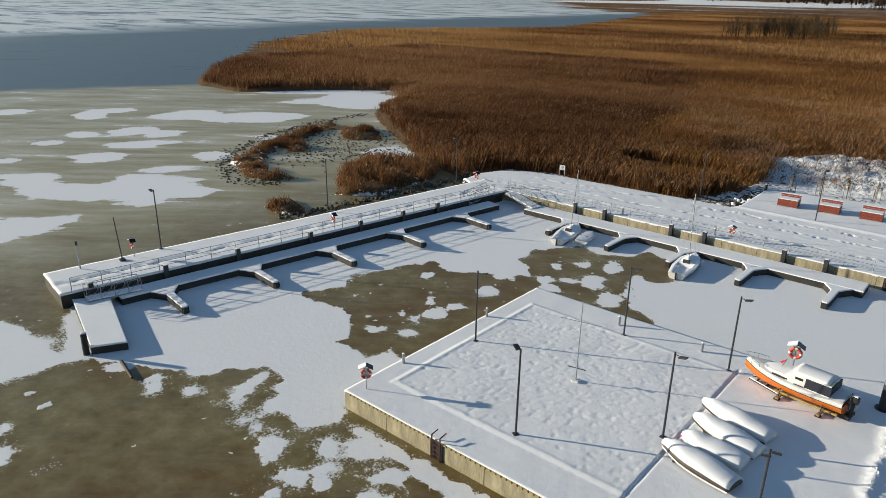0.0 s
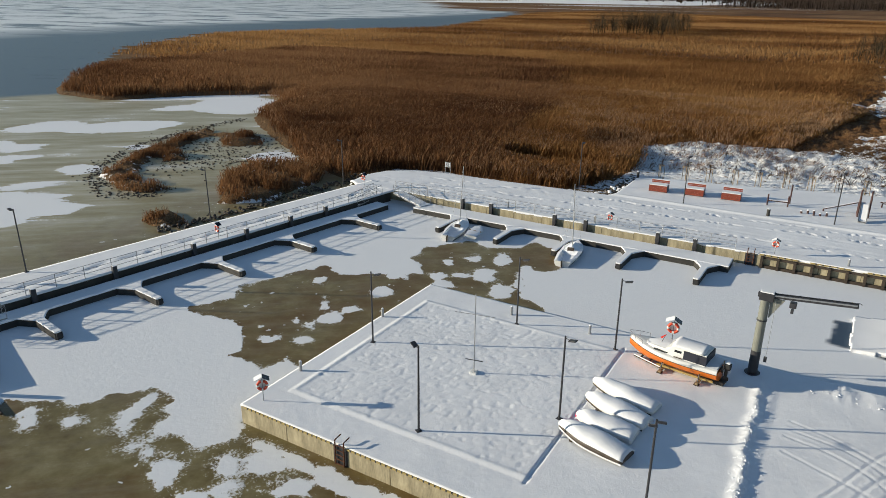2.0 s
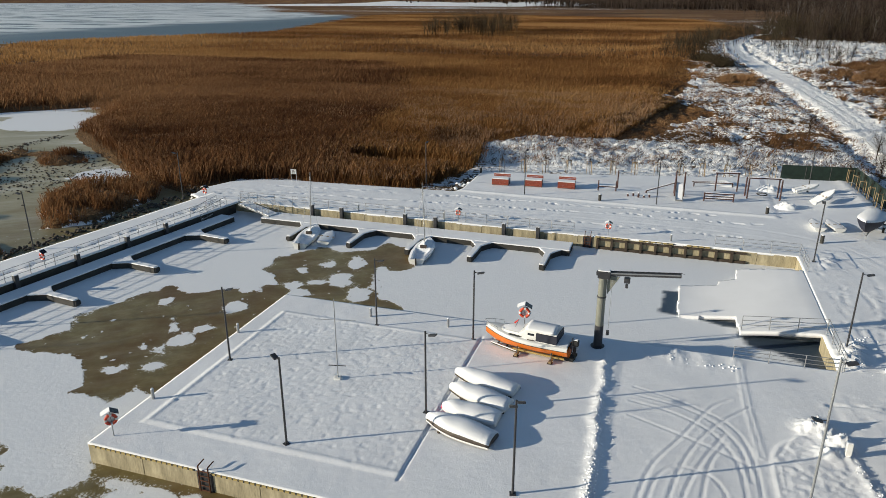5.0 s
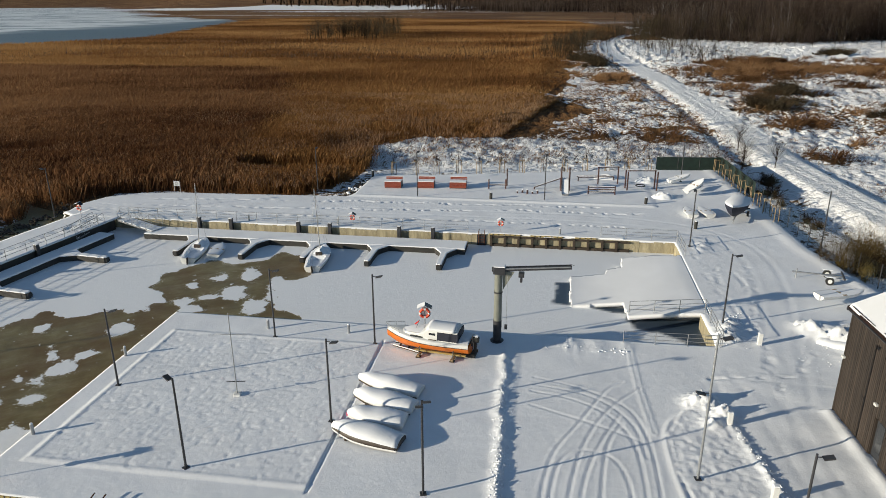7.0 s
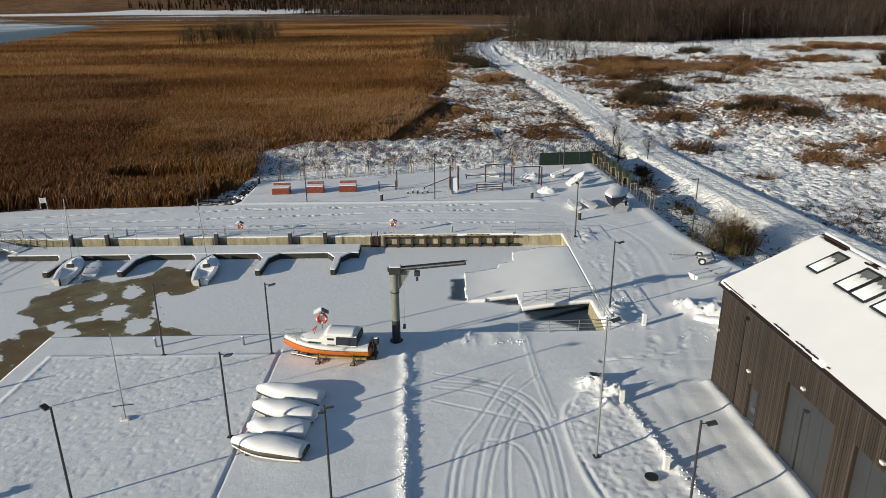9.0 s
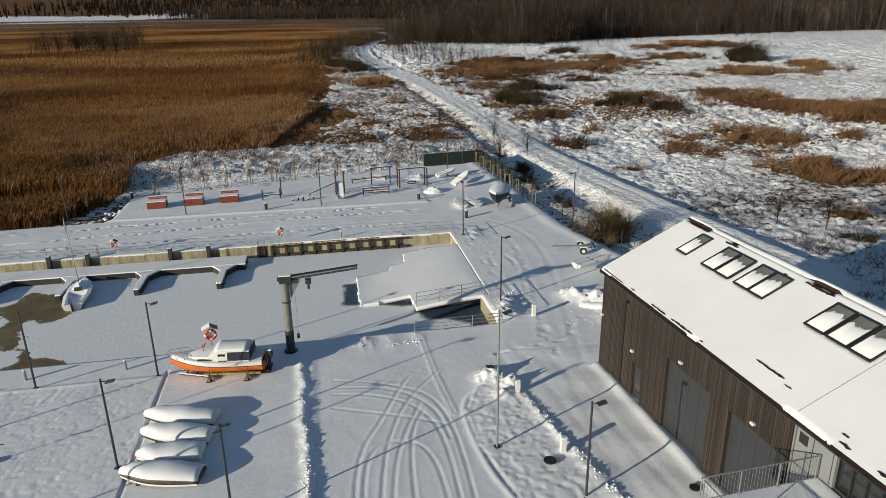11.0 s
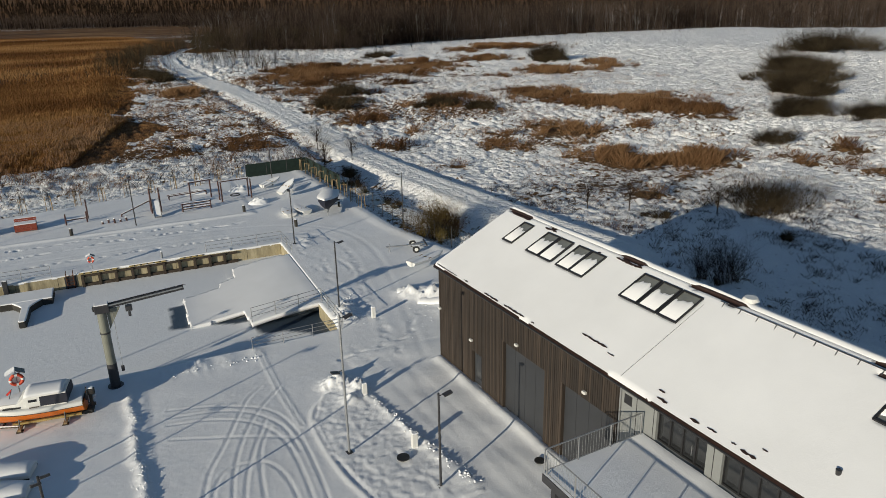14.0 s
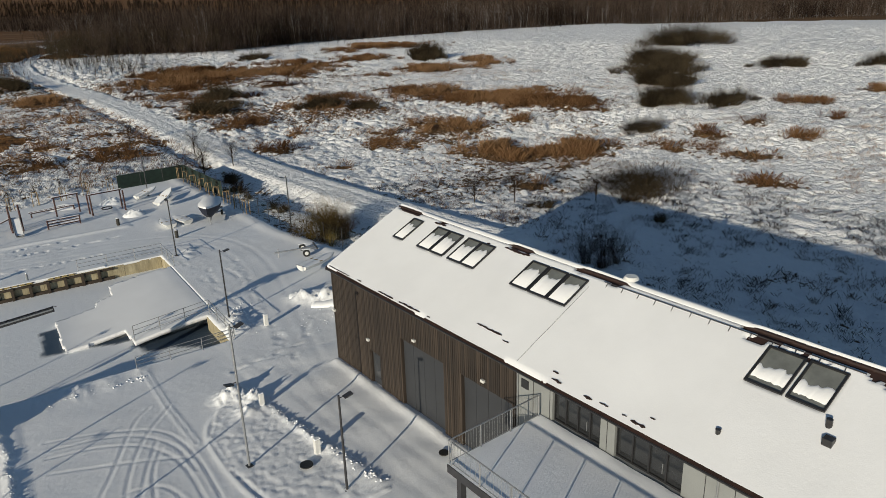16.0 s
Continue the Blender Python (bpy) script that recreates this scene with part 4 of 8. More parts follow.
rx = np.round(np.arange(4.6, 14.01, 0.1), 3)
ry = np.round(np.arange(41.6, 53.61, 0.15), 3)
X, Y = np.meshgrid(rx, ry, indexing="ij")
cx, cy = np.meshgrid((rx[1:] + rx[:-1]) / 2, (ry[1:] + ry[:-1]) / 2, indexing="ij")
wob = 0.35 * (fbm(cx * 0.9, cy * 0.9, 90) - 0.5)
keep = inside(cx + wob * (cx < 8), cy + wob * (cy > 48), RAMP)
H = ramp_z(X) + 0.02 * fbm(X * 0.5, Y * 0.5, 91)
H = H + (snow_height(X, Y) - H) * sstep(X, 12.6, 13.95)
v, fc, _ = compact(np.stack([X, Y, H], -1).reshape(-1, 3), grid_faces(len(rx), len(ry), keep))
slip = raw("slipway", v, fc, SNOW_SOFT, smooth_shade=True)
solid = slip.modifiers.new("depth", 'SOLIDIFY')
solid.thickness, solid.offset = 0.28, -1
tagged(slip, "concrete slipway under smooth untouched snow", "slipway", kind="structure")
# The black void below the slab is put into this wall's colour.
part("slip_side_wall", box(bmesh.new(), 9.4, 13.4, 44.6, 44.9, -2.0, -0.75), CONCRETE_DARK, None)
tagged(bpy.data.objects["slip_side_wall"], "concrete side wall of the slipway, coloured dark for the void's shade", "retaining wall", kind="structure")

# ---- west pier, at its own angle ----
PIER = Matrix.Translation((-46.0, 13.2, 0)) @ Matrix.Rotation(math.atan2(41.6, 6.4), 4, 'Z')     # x runs along the pier, y to its lake side
PIER_L, PIER_W = 45.5, 4.9
px_, py_ = np.arange(0, PIER_L + 0.01, 0.25), np.linspace(0, PIER_W, 24)
X, Y = np.meshgrid(px_, py_, indexing="ij")
H = 0.05 * (fbm(X * 0.4, Y * 0.4, 95) - 0.45) + 0.02 * fbm(X * 3, Y * 3, 96, 2) - 0.1 * np.exp(-((Y - 2.0) / 0.35) ** 2) * (vnoise(X * 1.8, Y * 1.8, 97) > 0.5)
pier = raw("pier_deck", np.stack([X, Y, H], -1).reshape(-1, 3), grid_faces(len(px_), len(py_)), SNOW, smooth_shade=True)
pier.matrix_basis = PIER
solid = pier.modifiers.new("depth", 'SOLIDIFY')
solid.thickness, solid.offset = 0.14, -1
tagged(pier, "long pier deck under trodden snow", "pier", kind="structure")
# The pier's shaded sides are painted in with near-black concrete.
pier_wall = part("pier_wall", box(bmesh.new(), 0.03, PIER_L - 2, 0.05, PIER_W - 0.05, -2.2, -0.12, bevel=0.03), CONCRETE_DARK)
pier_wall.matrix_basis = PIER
tagged(pier_wall, "concrete body of the pier, coloured dark for its shaded sides", "quay wall", kind="structure")

# ---- boathouse ----
B = Matrix.Translation((17.92, 30.57, 0)) @ Matrix.Rotation(math.atan2(-0.998, 0.06), 4, 'Z')   # x along the front to the south, y (positive) into the house
B_L, B_HALF, EAVE, RIDGE, JOINT = 46.0, 5.08, 5.86, 8.3, 15.1
SLOPE = (RIDGE - EAVE) / B_HALF
house = thing("boathouse", B, "long boathouse with brown timber cladding and a snowy gable roof", "building")


def wall_with_openings(bm, length, height, thick, holes, z0=0.0):
    """A wall in the xz plane from y 0 to thick, with rectangular holes (x0, x1, z0, z1)."""
    xs = sorted({0.0, length, *[h[0] for h in holes], *[h[1] for h in holes]})
    for a, b in zip(xs, xs[1:]):
        mid = (a + b) / 2
        cuts = sorted([(h[2], h[3]) for h in holes if h[0] < mid < h[1]])
        z = z0
        for c0, c1 in cuts:
            if c0 > z + 1e-4:
                box(bm, a, b, 0, thick, z, c0)
            z = c1
        if z < height:
            box(bm, a, b, 0, thick, z, height)
    bmesh.ops.remove_doubles(bm, verts=bm.verts, dist=1e-4)
    return bm


DOORS = [(6.75, 10.25, 0.0, 3.85), (11.55, 14.9, 0.0, 3.85)]
SMALL_DOOR = (3.75, 4.65, 0.0, 2.0)
part("front_wall", wall_with_openings(bmesh.new(), JOINT, EAVE - 0.12, 0.3, DOORS + [SMALL_DOOR]), CLAD, house)
GLAZING = [(17.05, 19.4, 4.12, 5.42), (20.05, 22.8, 4.12, 5.42), (26.0, 28.5, 4.12, 5.42)]
w = part("south_front_wall", wall_with_openings(bmesh.new(), B_L - JOINT, EAVE - 0.12, 0.3, [(a - JOINT, b - JOINT, c, d) for a, b, c, d in GLAZING]), PANEL_GREY, house, "pale grey cement-board wall")
w.matrix_basis = pose(JOINT, 0.05, 0)
# vertical boards of the cladding
me = None
rnd = random.Random(4)
x = 0.02
while x < JOINT - 0.1:
    wd = 0.115
    segs = [(0.0, EAVE - 0.16)]
    for h in DOORS + [SMALL_DOOR]:
        if h[0] - 0.06 < x + wd / 2 < h[1] + 0.06:
            segs = [(h[3] + 0.01, EAVE - 0.16)]
    z0, z1 = segs[0]
    bm = box(bmesh.new(), 0, wd, -0.028 - 0.012 * rnd.random(), 0, z0, z1)
    ob = part("board", bm, CLAD, house)
    ob.matrix_basis = pose(x, 0, 0)
    x += wd + 0.022
# boards that stand further out at the corner and frame the doors
part("corner_board", box(bmesh.new(), -0.03, 0.1, -0.05, 0.12, 0, EAVE - 0.14), CLAD, house)
gable = bmesh.new()
loft(gable, [[(0, 0.3, 0), (0, 2 * B_HALF, 0), (0, 2 * B_HALF, EAVE - 0.12), (0, B_HALF, RIDGE - 0.12), (0, 0.3, EAVE + 0.0)],
             [(0.3, 0.3, 0), (0.3, 2 * B_HALF, 0), (0.3, 2 * B_HALF, EAVE - 0.12), (0.3, B_HALF, RIDGE - 0.12), (0.3, 0.3, EAVE + 0.0)]])
part("gable_wall", gable, CLAD, house)
g2 = part("south_gable_wall", loft(bmesh.new(), [[(d, 0.3, 0), (d, 2 * B_HALF, 0), (d, 2 * B_HALF, EAVE - 0.12), (d, B_HALF, RIDGE - 0.12), (d, 0.3, EAVE)] for d in (B_L - 0.3, B_L)]), PANEL_GREY, house)
part("back_wall", box(bmesh.new(), 0.3, B_L - 0.3, 2 * B_HALF - 0.3, 2 * B_HALF, 0, EAVE - 0.12), PANEL_GREY, house)
part("floor_slab", box(bmesh.new(), 0.3, B_L - 0.3, 0.36, 2 * B_HALF - 0.3, 3.9, 4.1), PANEL_GREY, house)
# doors
for i, (a, b, z0, z1) in enumerate(DOORS):
    leaf = part("big_door", box(bmesh.new(), a + 0.02, b - 0.02, 0.16, 0.24, z0 + 0.03, z1 - 0.02), DOOR_GREY, house, "anthracite double garage door")
    for k in range(4):
        xa = a + 0.03 + (b - a - 0.06) * k / 4
        part("door_leaf", box(bmesh.new(), xa + 0.008, xa + (b - a - 0.06) / 4 - 0.008, 0.12, 0.16, z0 + 0.05, z1 - 0.04), DOOR_GREY, leaf)
    part("door_jamb", box(bmesh.new(), a - 0.07, a - 0.002, -0.045, 0.3, 0, z1 + 0.06), CLAD, house)
    part("door_jamb", box(bmesh.new(), b + 0.002, b + 0.07, -0.045, 0.3, 0, z1 + 0.06), CLAD, house)
    part("threshold", box(bmesh.new(), a, b, -0.25, 0.12, -0.05, 0.02), CONCRETE, house)
sd = part("small_door", box(bmesh.new(), SMALL_DOOR[0] + 0.02, SMALL_DOOR[1] - 0.02, 0.1, 0.16, 0.03, SMALL_DOOR[3] - 0.02), DOOR_GREY, house, "grey side door")
part("door_glass", box(bmesh.new(), SMALL_DOOR[0] + 0.2, SMALL_DOOR[1] - 0.2, 0.085, 0.1, 0.4, 1.85), GLASS, sd)
for xx, zz in [(-0.0, 3.1), (3.55, 2.55), (7.9, 4.15), (13.0, 4.15)]:
    lamp = part("wall_lamp", box(bmesh.new(), xx, xx + 0.22, -0.17, -0.04, zz, zz + 0.13, bevel=0.02), LENS, house, "small white bulkhead lamp")
part("wall_vent", box(bmesh.new(), 15.35, 15.75, 0.02, 0.05, 4.9, 5.3), FRAME, house)
for a, b, z0, z1 in GLAZING:
    n = 4
    win = part("window", box(bmesh.new(), a, b, 0.24, 0.28, z0, z1), GLASS, house, "dark glazed terrace doors")
    bm = bmesh.new()
    for k in range(n + 1):
        xk = a + (b - a) * k / n
        box(bm, xk - (0.03 if k else 0), xk + (0.03 if k < n else 0), 0.17, 0.235, z0, z1)
    for zz in (z0, z1 - 0.07):
        for k in range(n):
            box(bm, a + (b - a) * k / n + 0.03, a + (b - a) * (k + 1) / n - 0.03, 0.175, 0.23, zz, zz + 0.07)
    part("window_frame", bm, FRAME, win)
    part("door_handle", box(bmesh.new(), a + (b - a) * 0.74 - 0.09, a + (b - a) * 0.74 - 0.07, 0.12, 0.165, z0 + 0.35, z0 + 0.75), STEEL, win)
for xx in (16.0, 16.9, 19.7, 23.6, 24.6, 25.6, 29.4, 31):
    part("panel_joint", box(bmesh.new(), xx, xx + 0.02, 0.036, 0.05, 2.0, EAVE - 0.2), FRAME, house)
for xx in (15.1, 24.0):
    part("downpipe", rod(bmesh.new(), (xx + 0.06, 0.0, 0), (xx + 0.06, 0.0, EAVE - 0.1), 0.04), STEEL, house)
# roof: decking, snow, ridge tiles, gutter
OV = 0.22


def roof_pt(x, y, up=0.0):
    """A point over the west slope, y metres in from the front wall."""
    return Vector((x, y, EAVE + SLOPE * y + up))


for side in (0, 1):
    bm = bmesh.new()
    prof = [(-OV, 0.0), (B_HALF, 0.0), (B_HALF, -0.16), (-OV, -0.11)]
    rows = []
    for xx in (-0.25, B_L + 0.25):
        rows.append([Vector((xx, y if side == 0 else 2 * B_HALF - y, EAVE + SLOPE * y + dz)) for y, dz in prof])
    loft(bm, rows)
    part("roof_deck", bm, TILE, house, "dark red-brown tiled roof covering")
rs_x, rs_y = np.arange(-0.22, B_L + 0.2, 0.12), np.linspace(-OV + 0.03, B_HALF - 0.03, 44)
SKYLIGHTS = [(2.05, 0.85)] + [(4.3 + 1.12 * k, 0.98) for k in range(2)] + [(6.9 + 1.04 * k, 0.95) for k in range(2)] + [(11.55 + 1.15 * k, 1.0) for k in range(3)] + [(23.0, 1.22), (24.42, 1.14)]
X, Y = np.meshgrid(rs_x, rs_y, indexing="ij")
cov = np.full(X.shape, 0.11) + 0.03 * (fbm(X * 0.5, Y * 0.5, 101) - 0.5)
edge_low = 0.07 * fbm(X * 0.8, X * 0 + 3, 102, 4) ** 2 * 3.5
worn = np.zeros(X.shape)                      # stretches where the snow has slid off the ridge
for a_, b_, depth in ((-0.2, 2.4, 0.20), (3.6, 4.8, 0.16), (9.3, 11.2, 0.22), (13.6, 16.6, 0.34), (21.6, 28.0, 0.62)):
    worn = np.maximum(worn, depth * sstep(X, a_, a_ + 0.4) * sstep(X, b_, b_ - 0.4))
ridge_gap = B_HALF - 0.03 - worn * (0.25 + 1.5 * fbm(X * 1.3, Y * 3.0, 103, 3)) - 0.05 * fbm(X * 0.9, X * 0 + 9, 107)
bare = ((Y > ridge_gap) & ((fbm(X * 1.6, Y * 2.6, 108, 3) > 0.40) | (Y > B_HALF - 0.16))) | (Y < -OV + edge_low - 0.06)
for a, wd in SKYLIGHTS:
    cut = (X > a) & (X < a + wd) & (Y > 3.1) & (Y < 4.5)
    bare |= cut
kc = ~(bare[1:, 1:] & bare[:-1, 1:] & bare[1:, :-1] & bare[:-1, :-1])
cov = np.where(bare, -0.03, cov)
ZR = EAVE + SLOPE * Y + cov
v, fc, _ = compact(np.stack([X, Y, ZR], -1).reshape(-1, 3), grid_faces(len(rs_x), len(rs_y), kc))
rs = raw("roof_snow", v, fc, SNOW_SOFT, house, smooth_shade=True)
rs["label"] = "thick smooth snow on the roof slope"
bm = bmesh.new()
loft(bm, [[Vector((xx, 2 * B_HALF - y, EAVE + SLOPE * y + dz)) for y, dz in [(-OV, 0.005), (B_HALF - 0.1, 0.005), (B_HALF - 0.1, 0.13), (-OV, 0.13)]] for xx in (-0.2, B_L + 0.2)])
part("back_roof_snow", bm, SNOW_SOFT, house)
me = None
xx = -0.25
while xx < B_L:
    if me is None:
        bm = rod(bmesh.new(), (0, B_HALF, RIDGE - 0.02), (0.40, B_HALF, RIDGE + 0.0), 0.085, 0.07, 8)
        ob = part("ridge_tile", bm, TILE, house)
        me = ob.data
    else:
        ob = new("ridge_tile", me)
        ob.parent = house
    ob.matrix_basis = pose(xx, 0, 0.02 * rnd.random())
    xx += 0.36
bm = bmesh.new()
xs_ = np.arange(-0.2, B_L + 0.01, 0.5)
hh = [0.05 + 0.10 * float(fbm(np.array(q * 0.4), np.array(5.0), 106)) for q in xs_]
rows = []
for q, h in zip(xs_, hh):
    open_ = any(a_ < q < b_ for a_, b_ in ((-0.5, 2.2), (9.5, 11.0), (13.8, 16.4), (21.8, 27.8)))
    prof = ((0.06, 0.07), (0.10, 0.075 + h), (0.34, -0.02 + h), (0.5, -0.2)) if open_ else ((-0.14, 0.045), (-0.05, 0.10 + 0.8 * h), (0.30, 0.02 + h), (0.5, -0.2))
    rows.append([Vector((float(q), B_HALF + o, RIDGE + z)) for o, z in prof])
loft(bm, rows, closed=False)
part("ridge_snow", bm, SNOW_SOFT, house, smooth_shade=True)
for a, b, yy, wd in ((11.9, 13.5, 0.66, 0.07), (13.7, 14.1, 0.5, 0.05), (0.4, 2.2, 4.78, 0.10), (3.7, 4.7, 4.72, 0.12), (9.4, 11.1, 4.7, 0.13), (8.2, 8.4, 4.6, 0.07), (0.0, 2.3, -0.14, 0.04), (3.0, 3.4, -0.1, 0.05), (5.1, 6.4, -0.12, 0.06),
                     (6.9, 8.6, -0.1, 0.07), (9.2, 9.4, -0.1, 0.06), (16.8, 17.1, 0.3, 0.06), (17.0, 17.5, 0.02, 0.09), (18.6, 19.0, 0.0, 0.08), (19.3, 19.7, 0.05, 0.05), (20.3, 20.5, 0.05, 0.05), (20.7, 21.3, 0.0, 0.08), (21.2, 21.4, 0.4, 0.06), (26.2, 26.8, 0.0, 0.1)):
    n = max(4, int((b - a) / 0.12))
    us = [a + (b - a) * k / n for k in range(n + 1)]
    edge = [(u, 0.2 * wd + 0.6 * wd * rnd.random() * (0 < k < n)) for k, u in enumerate(us)] + [(u, -0.2 * wd - 0.6 * wd * rnd.random() * (0 < k < n)) for k, u in reversed(list(enumerate(us)))]
    strip = part("bare_strip", prism(bmesh.new(), edge, 0, 0.012), TILE, house)
    strip.matrix_basis = Matrix.Translation(roof_pt(0, yy, 0.128)) @ Matrix.Rotation(math.atan(SLOPE), 4, 'X')
# the snow guard: a rail on small brackets below the ridge
guard = part("snow_guard", rod(bmesh.new(), roof_pt(15.6, 4.66, 0.2), roof_pt(26, 4.66, 0.2), 0.022, None, 6), DARK_STEEL, house, "dark snow-guard rail")
for k in range(13):
    part("bracket", rod(bmesh.new(), roof_pt(15.8 + 0.8 * k, 4.52, 0.1), roof_pt(15.8 + 0.8 * k, 4.66, 0.2), 0.018, None, 5), DARK_STEEL, guard)
part("gutter", rod(bmesh.new(), (-0.2, -OV - 0.03, EAVE - 0.16), (B_L, -OV - 0.01, EAVE - 0.15), 0.045, None, 8), FRAME, house)
part("verge_board", loft(bmesh.new(), [[Vector((xx, y, EAVE + SLOPE * y + dz)) for y, dz in [(-OV, 0.03), (B_HALF, 0.03), (B_HALF, -0.2), (-OV, -0.2)]] for xx in (-0.3, -0.255)]), FRAME, house)
TILT = Matrix.Rotation(math.atan(SLOPE), 4, 'X')
for n, (a, wd) in enumerate(SKYLIGHTS):
    s = part("skylight", box(bmesh.new(), 0, wd, 0, 1.62, -0.02, 0.06), ROOF_GLASS, house, "dark roof window partly under snow")
    s.matrix_basis = Matrix.Translation(roof_pt(a, 3.06, 0.04)) @ TILT
    bm = bmesh.new()
    for q in ((-0.045, 0.025, -0.06, 1.66), (wd - 0.025, wd + 0.045, -0.06, 1.66), (0.027, wd - 0.027, -0.06, 0.025), (0.027, wd - 0.027, 1.60, 1.66)):
        box(bm, *q, -0.03, 0.13)
    part("window_frame", bm, FRAME, s)
    old = a < 20
    sn = bmesh.new()
    cells = 16
    lo, hi_ = (0.03, 0.72) if old else (0.22, 0.52)
    phase = rnd.uniform(0, 6)
    strips = []
    for i in range(cells + 1):
        u = 0.04 + (wd - 0.08) * i / cells
        top = 1.62 * (hi_ + 0.05 * math.sin(phase + 5.3 * u) + 0.03 * math.sin(2 * phase + 17 * u) + 0.05 * (rnd.random() - 0.5))
        low = lo + (0.0 if old else 0.05 * rnd.random())
        strips.append([Vector((u, low, 0.065)), Vector((u, low + 0.03, 0.105)), Vector((u, top - 0.12, 0.10)), Vector((u, top - 0.03, 0.08)), Vector((u, top, 0.064))])
    loft(sn, strips, closed=False)
    part("snow_patch", sn, SNOW_SOFT, s, "", True)
cowl = part("chimney_pipe", rod(bmesh.new(), roof_pt(16.5, 5.3, -0.7), roof_pt(16.5, 5.3, 0.1), 0.2, 0.2, 14), WHITE, house, "white vent pipe with a round cap")
part("pipe_cap", rod(bmesh.new(), roof_pt(16.5, 5.3, 0.12), roof_pt(16.5, 5.3, 0.24), 0.34, 0.26, 16), WHITE, cowl)
part("vent_pipe", rod(bmesh.new(), roof_pt(23.35, 0.95, 0), roof_pt(23.35, 0.95, 0.25), 0.07, 0.09, 10), FRAME, house)
vp = part("vent_box", box(bmesh.new(), 26.0, 26.3, 2.0, 2.3, EAVE + SLOPE * 2.0, EAVE + SLOPE * 2 + 0.35, bevel=0.02), FRAME, house)
part("vent_pipe", rod(bmesh.new(), roof_pt(25.9, 2.65, 0), roof_pt(25.9, 2.65, 0.35), 0.1, 0.1, 10), FRAME, house)
for sx_ in (15.1,):
    part("roof_joint", box(bmesh.new(), sx_, sx_ + 0.016, 0, 4.75, 0, 0.012, Matrix.Translation(roof_pt(0, 0, 0.115)) @ TILT), STEEL, house)
# raised terrace
deck = thing("terrace", B, "raised terrace deck with steel railing under snow", "terrace")
D0, D1, DZ, DD = 16.45, 40.0, 4.1, 4.75
xs_, ys_ = np.arange(D0, D1, 0.3), np.linspace(-DD, -0.02, 22)
X, Y = np.meshgrid(xs_, ys_, indexing="ij")
ZD = DZ + 0.03 * fbm(X * 0.8, Y * 0.8, 111) + 0.015 * fbm(X * 4, Y * 4, 112, 2) + 0.1 * np.exp(-((Y + 0.2) / 0.3) ** 2) * fbm(X, Y, 113)
t_s = raw("deck_snow", np.stack([X, Y, ZD], -1).reshape(-1, 3), grid_faces(len(xs_), len(ys_)), SNOW, deck, smooth_shade=True)
part("deck_slab", box(bmesh.new(), D0, D1, -DD, -0.02, DZ - 0.35, DZ - 0.02), DARK_STEEL, deck)
# Shade below the deck is put into the columns' dark colour.
for xx in (D0 + 0.4, D0 + 8, D0 + 16):
    part("column", box(bmesh.new(), xx - 0.12, xx + 0.12, -DD + 0.2, -DD + 0.44, -0.2, DZ - 0.35), DARK_STEEL, deck)


def guard_rail(parent, a, b, z, height=1.0, gap=0.13):
    """A railing of thin upright bars between two rails."""
    a, b = Vector((*a, z)), Vector((*b, z))
    d = b - a
    n = max(2, round(d.length / 1.5))
    for k in range(n + 1):
        p = a + d * k / n
        part("rail_post", rod(bmesh.new(), p, p + Vector((0, 0, height)), 0.025, None, 6), STEEL, parent)
    part("top_rail", rod(bmesh.new(), a + Vector((0, 0, height)), b + Vector((0, 0, height)), 0.028, None, 6), STEEL, parent)
    part("bottom_rail", rod(bmesh.new(), a + Vector((0, 0, 0.1)), b + Vector((0, 0, 0.1)), 0.018, None, 6), STEEL, parent)
    m = round(d.length / gap)
    me = None
    for k in range(1, m):
        p = a + d * k / m
        if me is None:
            ob = part("bar", rod(bmesh.new(), (0, 0, 0.1), (0, 0, height), 0.006, None, 4), STEEL, parent)
            me = ob.data
        else:
            ob = new("bar", me)
            ob.parent = parent
        ob.matrix_basis = Matrix.Translation(p)


guard_rail(deck, (D0 + 0.06, -0.15), (D0 + 0.06, -DD + 0.06), DZ)
guard_rail(deck, (D0 + 0.2, -DD + 0.06), (D0 + 14, -DD + 0.06), DZ)

